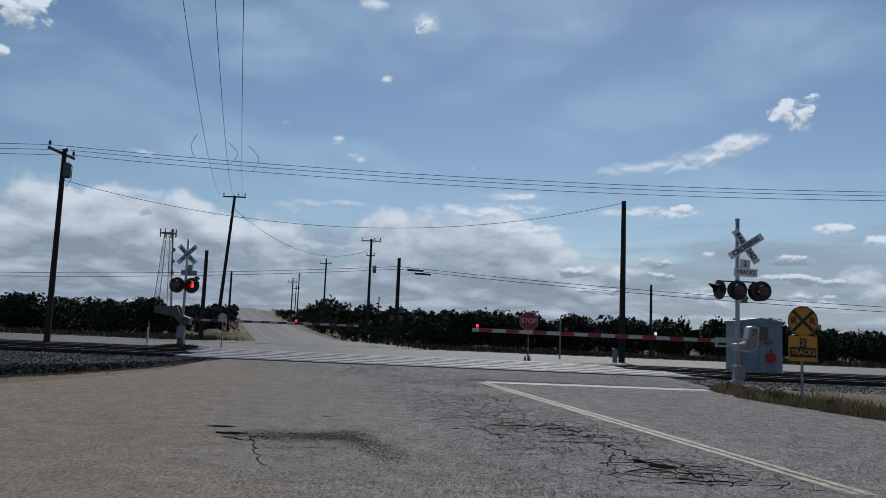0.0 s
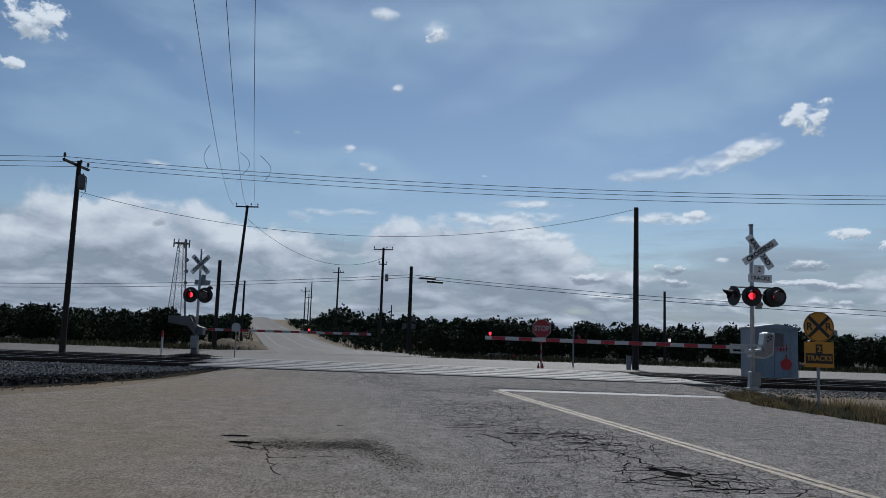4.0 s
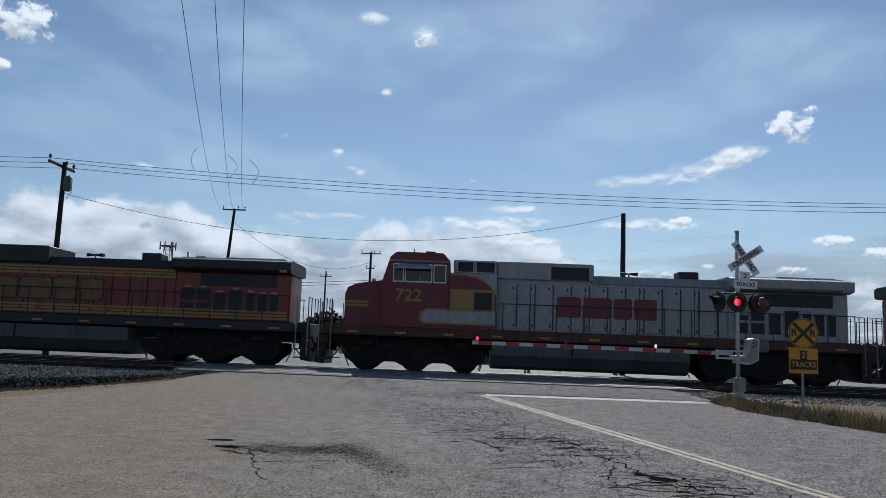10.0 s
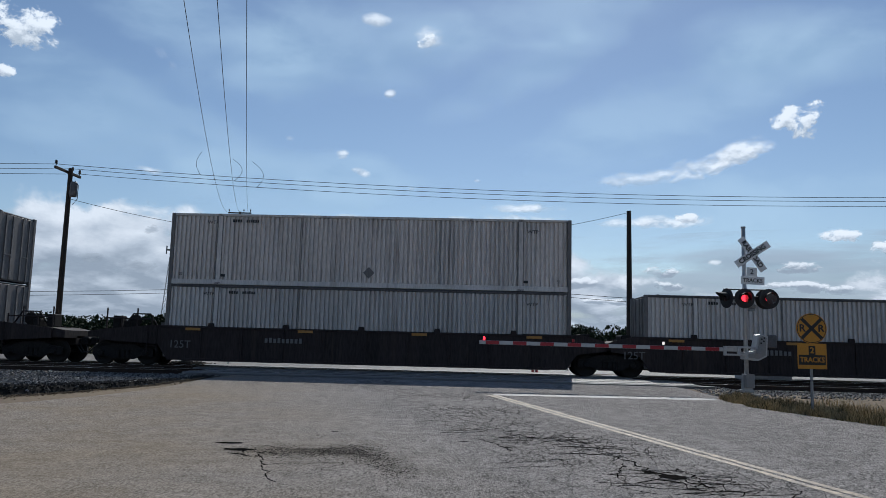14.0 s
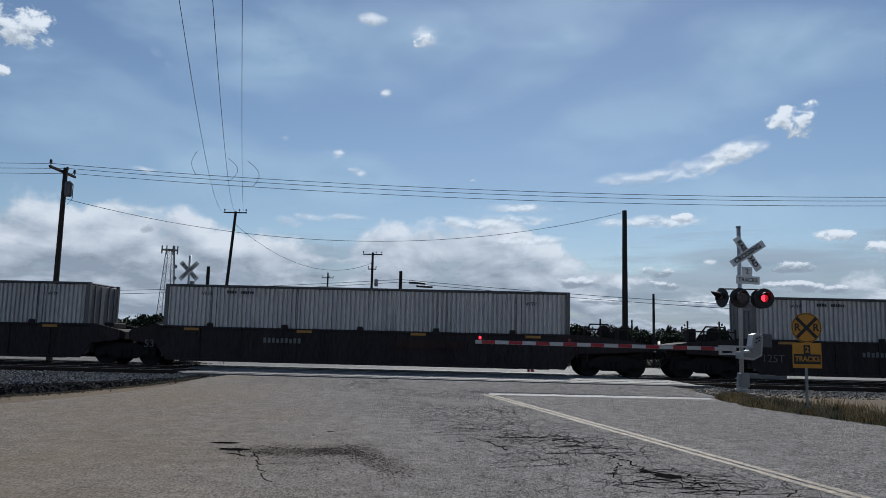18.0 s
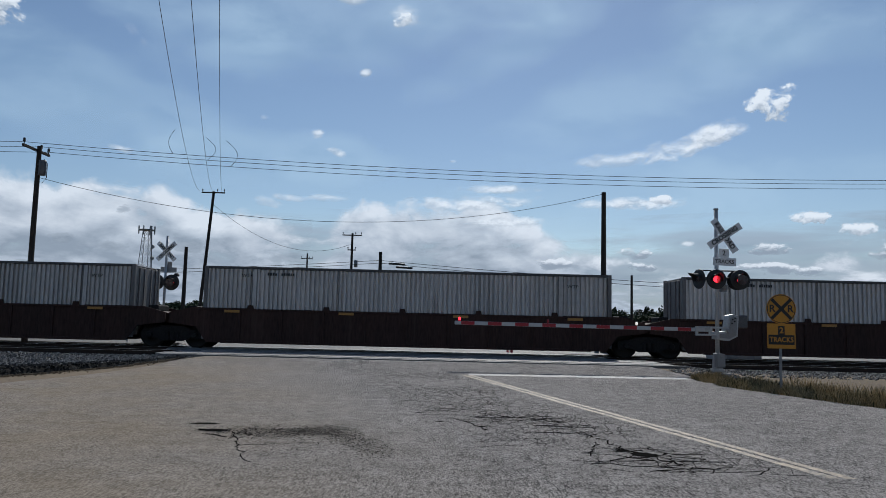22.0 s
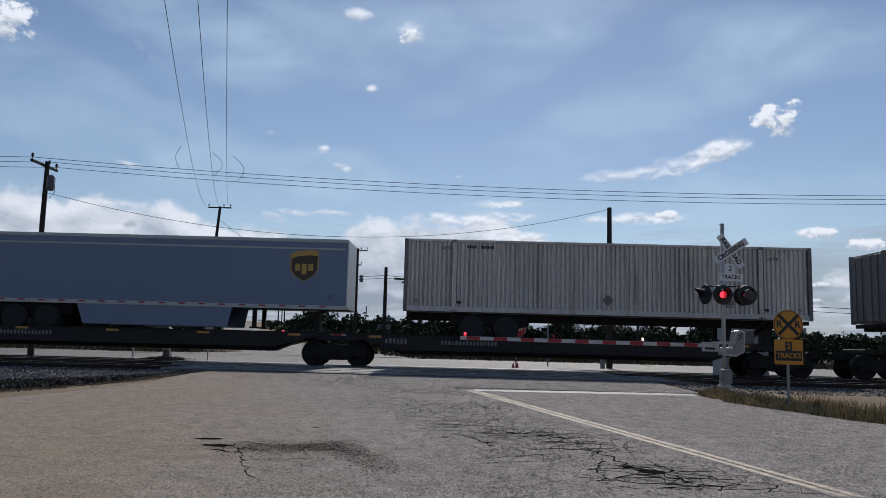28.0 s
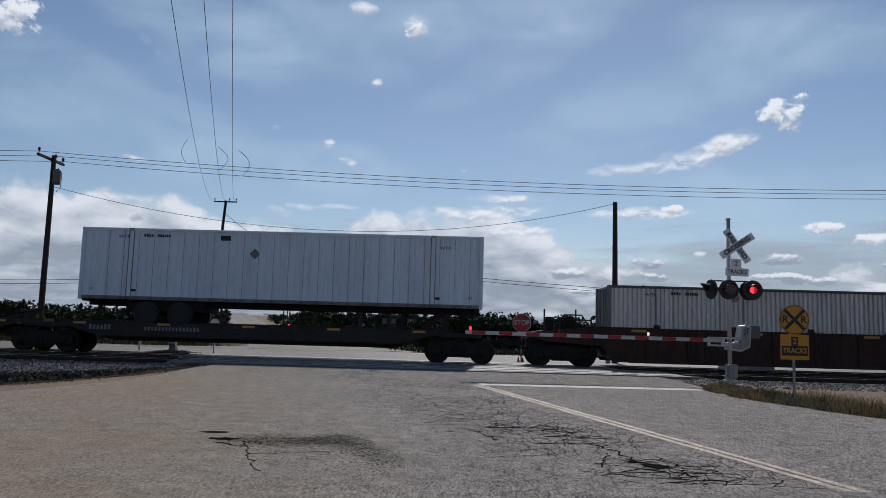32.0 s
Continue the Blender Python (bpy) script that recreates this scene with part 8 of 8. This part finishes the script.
# -- spine cars --
def spine_car(x_trucks, label, hitches):
    """Articulated spine car: narrow sills with low tyre decks between shared trucks."""
    base = x_trucks[0]
    car = thing("spine_car", (0, 0, 0), label, "railway spine car", "spine cars")
    for i, (a, b) in enumerate(zip(x_trucks, x_trucks[1:])):
        a, b = a - base, b - base
        lo, hi = a + 0.55, b - 0.55
        prof = [(a + 0.35, 0.98), (a + 1.5, 0.98), (a + 2.6, 0.52), (b - 2.6, 0.52), (b - 1.5, 0.98), (b - 0.35, 0.98), (b - 0.35, 1.32), (a + 0.35, 1.32)]
        sill = part("centre_sill", Shape().prism(prof, -0.42, 0.42), SPINE, car, "deep black centre sill")
        part("deck", Shape().box(a + 0.9, b - 0.9, -1.33, 1.33, 1.06, 1.14, 0.01), SPINE, car, "low tyre deck")
        for y in (-1.33, 1.33):
            part("deck_edge", Shape().prism([(a + 0.9, 1.12), (a + 2.4, 0.7), (b - 2.4, 0.7), (b - 0.9, 1.12), (b - 0.9, 1.26), (a + 0.9, 1.26)], y - 0.03, y + 0.03), SPINE, car, "black edge girder")
        for k in range(6):
            part("outrigger", Shape().box(a + 2.2 + (b - a - 4.4) * k / 5 - 0.06, a + 2.2 + (b - a - 4.4) * k / 5 + 0.06, -1.3, 1.3, 0.92, 1.06, 0.01), SPINE, sill)
        marks(car, [(a + 1.6 + (b - a - 3.2) * k / 4, 1.2) for k in range(5)], -1.37, REFLECT, w=0.5, h=0.09)
        bars(car, a + 4.2, 0.95, -1.37, 16, 0.16, 0.09, 0.05, PALE_MARK, seed=20 + i)
        bars(car, a + 2.0, 0.95, -1.37, 6, 0.2, 0.1, 0.05, PALE_MARK, seed=40 + i)
    for i, x in enumerate(x_trucks):
        truck(car, x - base, 0.48)
        part("truck_platform", Shape().box(x - base - 0.9, x - base + 0.9, -0.9, 0.9, 1.0, 1.2, 0.03), SPINE, car, "platform over the shared truck")
    coupler(car, -0.9, -1)
    coupler(car, x_trucks[-1] - base + 0.9, 1)
    for x, way, tall in hitches:
        x = x - base
        h = 2.24 if tall else 1.75
        hitch = part("hitch", Shape().prism([(x - 0.12, 1.2), (x + 0.12, 1.2), (x + 0.1, h - 0.1), (x - 0.1, h - 0.1)], -0.35, 0.35), SPINE, car, "trailer hitch stanchion")
        part("strut", Shape().tube((x + way * 1.15, -0.3, 1.2), (x, -0.3, h - 0.25), 0.07, 0.07, 6).tube((x + way * 1.15, 0.3, 1.2), (x, 0.3, h - 0.25), 0.07, 0.07, 6), SPINE, hitch, "diagonal strut")
        part("head", Shape().prism([(x - 0.36, h - 0.24), (x + 0.34, h - 0.1), (x + 0.36, h - 0.02), (x - 0.36, h - 0.14)], -0.42, 0.42), SPINE, hitch)
    TRAIN.append((car, base, 0))
    return car


spine_car([104.7, 122.3, 139.9, 157.5], "black three-unit spine car carrying road trailers", ((105.2, 1, True), (139.0, -1, True), (156.9, -1, True)))
spine_car([161.6, 179.2, 196.8, 214.4], "black three-unit spine car carrying trailers and a container chassis", ((176.3, -1, True), (195.9, -1, True), (214.2, -1, True)))
spine_car([218.7, 235.3, 252.0, 268.7, 285.5, 302.2], "black five-unit spine car, mostly empty", ((220.0, 1, True), (267.7, -1, True), (284.4, -1, False), (301.6, -1, True)))


# -- trailers --
def road_wheel(parent, x, z, y):
    w = part("tyre", Shape().lathe([(0.3, 0.0), (0.47, 0.0), (0.505, 0.04), (0.505, 0.22), (0.47, 0.26), (0.3, 0.26)], 24, (x, y, z)), TYRE, parent, "black road tyre", True)
    part("rim", Shape().lathe([(0.0, 0.06), (0.1, 0.03), (0.13, 0.09), (0.26, 0.1), (0.31, 0.03), (0.31, 0.2), (0.0, 0.2)], 20, (x, y, z)), RIM, w, "pale steel rim")


def gear(ob, length, wheel_xs, leg_x, z0, skirt=None, sill=True):
    """Running gear of a trailer whose body floor is at z0."""
    bogie = part("bogie", Shape().box(min(wheel_xs) - 0.9, max(wheel_xs) + 0.9, -1.0, 1.0, z0 - 0.5, z0 - 0.05, 0.03), GRIME, ob, "tandem axle group")
    for x in wheel_xs:
        for y in (-1.26, 1.0):
            road_wheel(bogie, x, z0 - 0.6, y)
        part("axle", Shape().tube((x, -1.0, z0 - 0.6), (x, 1.0, z0 - 0.6), 0.07, 0.07, 8), GRIME, bogie)
    for y in (-0.8, 0.8):
        leg = part("landing_leg", Shape().box(leg_x - 0.08, leg_x + 0.08, y - 0.08, y + 0.08, z0 - 0.78, z0, 0.01), GRIME, ob, "folded landing leg")
        part("foot", Shape().box(leg_x - 0.16, leg_x + 0.16, y - 0.12, y + 0.12, z0 - 0.84, z0 - 0.77, 0.01), GRIME, leg)
    if skirt:
        for y in (-1.28, 1.28):
            part("side_skirt", Shape().prism([(skirt[0], z0 - 0.02), (skirt[1], z0 - 0.02), (skirt[1] - 0.15, z0 - 0.82), (skirt[0] + 0.3, z0 - 0.82)], y - 0.015, y + 0.015), VAN, ob, "pale grey side skirt")


def trailer(length, logo_x, wheel_xs, leg_x, skirt, label, door_right):
    """A dry van trailer; left end at x = 0, floor of the body at z = 2.25."""
    t = thing("road_trailer", (0, 0, 0), label, "semi trailer", "trailers on the train")
    z0, z1, hw = 2.25, 5.02, 1.295
    part("side_wall", Shape().box(0.05, length - 0.05, -hw, -hw + 0.04, z0 + 0.12, z1 - 0.1, 0.01), VAN, t, "smooth pale side wall")
    part("side_wall", Shape().box(0.05, length - 0.05, hw - 0.04, hw, z0 + 0.12, z1 - 0.1, 0.01), VAN, t, "smooth pale side wall")
    part("roof", Shape().box(0.03, length - 0.03, -hw, hw, z1 - 0.06, z1, 0.02), VAN, t, "trailer roof")
    part("floor", Shape().box(0.05, length - 0.05, -hw + 0.05, hw - 0.05, z0, z0 + 0.1), GRIME, t)
    for x in (0.0, length - 0.06):
        part("end_wall", Shape().box(x, x + 0.06, -hw, hw, z0, z1, 0.02), ALU, t, "end wall of the trailer")
    for y in (-hw - 0.012, hw + 0.012):
        part("bottom_rail", Shape().box(0.0, length, y - 0.018, y + 0.018, z0 - 0.04, z0 + 0.12, 0.008), ALU, t, "bottom side rail")
        part("top_rail", Shape().box(0.0, length, y - 0.012, y + 0.012, z1 - 0.13, z1 + 0.005, 0.008), ALU, t, "top side rail")
        part("trim_line", Shape().box(0.3, length - 0.1, y - 0.004, y + 0.004, z1 - 0.42, z1 - 0.36), WHITE, t, "pale trim line under the roof")
    m1 = Shape().box(-0.13, 0.13, -0.004, 0.004, 0, 0.055).mesh("edge_marker", SIGN_RED)
    m2 = Shape().box(-0.13, 0.13, -0.004, 0.004, 0, 0.055).mesh("edge_marker", WHITE)
    for i in range(int(length / 0.4) - 1):
        part("edge_marker", m1 if i % 2 else m2, None, t, "red and white edge tape", at=pose(0.4 + 0.4 * i, -hw - 0.035, z0 + 0.04))
    # company sign as a plain shield
    sh = [(-0.56, 0.45), (-0.3, 0.56), (0.2, 0.62), (0.56, 0.6), (0.56, -0.15), (0.4, -0.42), (0.0, -0.66), (-0.4, -0.42), (-0.56, -0.15)]
    shield = part("shield", Shape().prism([(logo_x + a, 3.95 + b) for a, b in sh], -hw - 0.008, -hw - 0.002), LOGO_GOLD, t, "brown and gold shield sign")
    part("shield_field", Shape().prism([(logo_x + a * 0.93, 3.92 + b * 0.9 - (0.12 if b > 0.3 else 0)) for a, b in sh], -hw - 0.012, -hw - 0.006), LOGO_BROWN, shield)
    for k in range(3):
        part("shield_block", Shape().box(logo_x - 0.36 + 0.26 * k, logo_x - 0.16 + 0.26 * k, -hw - 0.016, -hw - 0.01, 3.73 - (0.14 if k == 1 else 0), 4.01), LOGO_GOLD, shield)
    words("53" if length > 12 else "28", 0.2, LETTER, t, pose(logo_x - 1.1 if logo_x < length / 2 else logo_x + 1.1, -hw - 0.008, 2.7, 90, 0, 0))
    gear(t, length, wheel_xs, leg_x, z0, skirt)
    part("bumper", Shape().box((length - 0.12) if not door_right else 0.0, length if not door_right else 0.12, -1.1, 1.1, z0 - 0.55, z0 - 0.45, 0.01).box((length - 0.1) if not door_right else 0.02, (length - 0.02) if not door_right else 0.1, -0.7, -0.6, z0 - 0.5, z0).box((length - 0.1) if not door_right else 0.02, (length - 0.02) if not door_right else 0.1, 0.6, 0.7, z0 - 0.5, z0), STEEL, t, "rear bumper bar")
    return t


def chassis(wheel_xs, leg_x, label):
    t = thing("container_chassis", (0, 0, 0), label, "container chassis", "chassis on the train")
    for y in (-0.45, 0.45):
        part("beam", Shape().box(0.1, CL - 0.1, y - 0.06, y + 0.06, 1.93, 2.23, 0.01), GRIME, t, "steel chassis beam")
    for x in (0.15, 2.0, 8.0, 14.1, CL - 0.3):
        part("crossmember", Shape().box(x, x + 0.16, -1.25, 1.25, 2.07, 2.23, 0.01), GRIME, t)
    gear(t, CL, wheel_xs, leg_x, 2.23)
    return t


long_a = trailer(CL, 1.62, (11.2, 12.5), 3.0, (4.3, 10.2), "long pale grey road trailer with brown shield sign", False)
TRAIN.append((long_a, 103.96, 0))
pup = trailer(8.4, 6.75, (1.2,), 6.0, None, "short pale grey road trailer with brown shield sign", True)
TRAIN.append((pup, 131.5, 0))
long_b = trailer(CL, 14.4, (2.9, 4.2), 12.4, (5.4, 11.6), "long pale grey road trailer with brown shield sign", True)
TRAIN.append((long_b, 181.06, 0))
TRAIN.append((copy_thing(long_b, pose(0, 0, 0)), 160.95, 0))
ch_a = chassis((2.75, 4.1), 13.0, "dark steel container chassis tied down on a spine car")
TRAIN.append((ch_a, 199.45, 0))
TRAIN.append((copy_thing(ch_a, pose(0, 0, 0)), 142.4, 0))
TRAIN.append((copy_thing(ch_a, pose(0, 0, 0)), 286.92, 0))
ch_b = chassis((11.6, 12.9), 3.0, "dark steel container chassis tied down on a spine car")
TRAIN.append((ch_b, 218.43, 0))
load(BLUE, 142.4, 2.24)
load(BANDED, 199.45, 2.24)
load(BANDED, 218.43, 2.24)
load(SMOOTH, 286.92, 2.14)


SPEED, FLASH = 25.17, 1.19
# metres by which the train runs behind its steady pace as the slack in it runs in and out
SLACK = {10.0: 0.15, 12.0: 0.15, 13.0: 0.15, 17.0: 0.75, 18.0: 0.65, 30.0: -0.15, 31.0: 0.25}


def motions():
    """Keys everything that moves but the camera: the train at an almost steady speed, and the vanes added to make the
    flashers blink.
    """
    for ob, coord, turn, *lift in TRAIN:
        z = lift[0] if lift else 0.0
        walk(ob, [(t, pose(coord - SPEED * (t - 20.0) + SLACK.get(t, 0.0), TRACK_FAR, z, 0, 0, turn)) for t in np.arange(0.0, 32.1, 0.5).tolist()])
    for vane, lit in FLASH_VANES:
        rows = []
        t = lit - FLASH * math.ceil(lit / FLASH)
        while t < 33:
            for k, turn in ((-0.30, 0), (-0.245, 86), (0.295, 86), (0.345, 0)):
                if 0.02 < t + k < 31.98:
                    rows.append((t + k, turn))
            t += FLASH
        if vane == LATE:
            rows = [r for r in rows if r[0] > 0.5]
        first = 86 if rows[0][1] == 86 and vane != LATE else 0
        last = 86 if rows[-1][1] == 86 else 0
        rows = [(0.0, first)] + rows + [(32.0, last)]
        walk(vane, [(t, pose(0, -0.19, 0, 0, 0, a)) for t, a in rows])


motions()
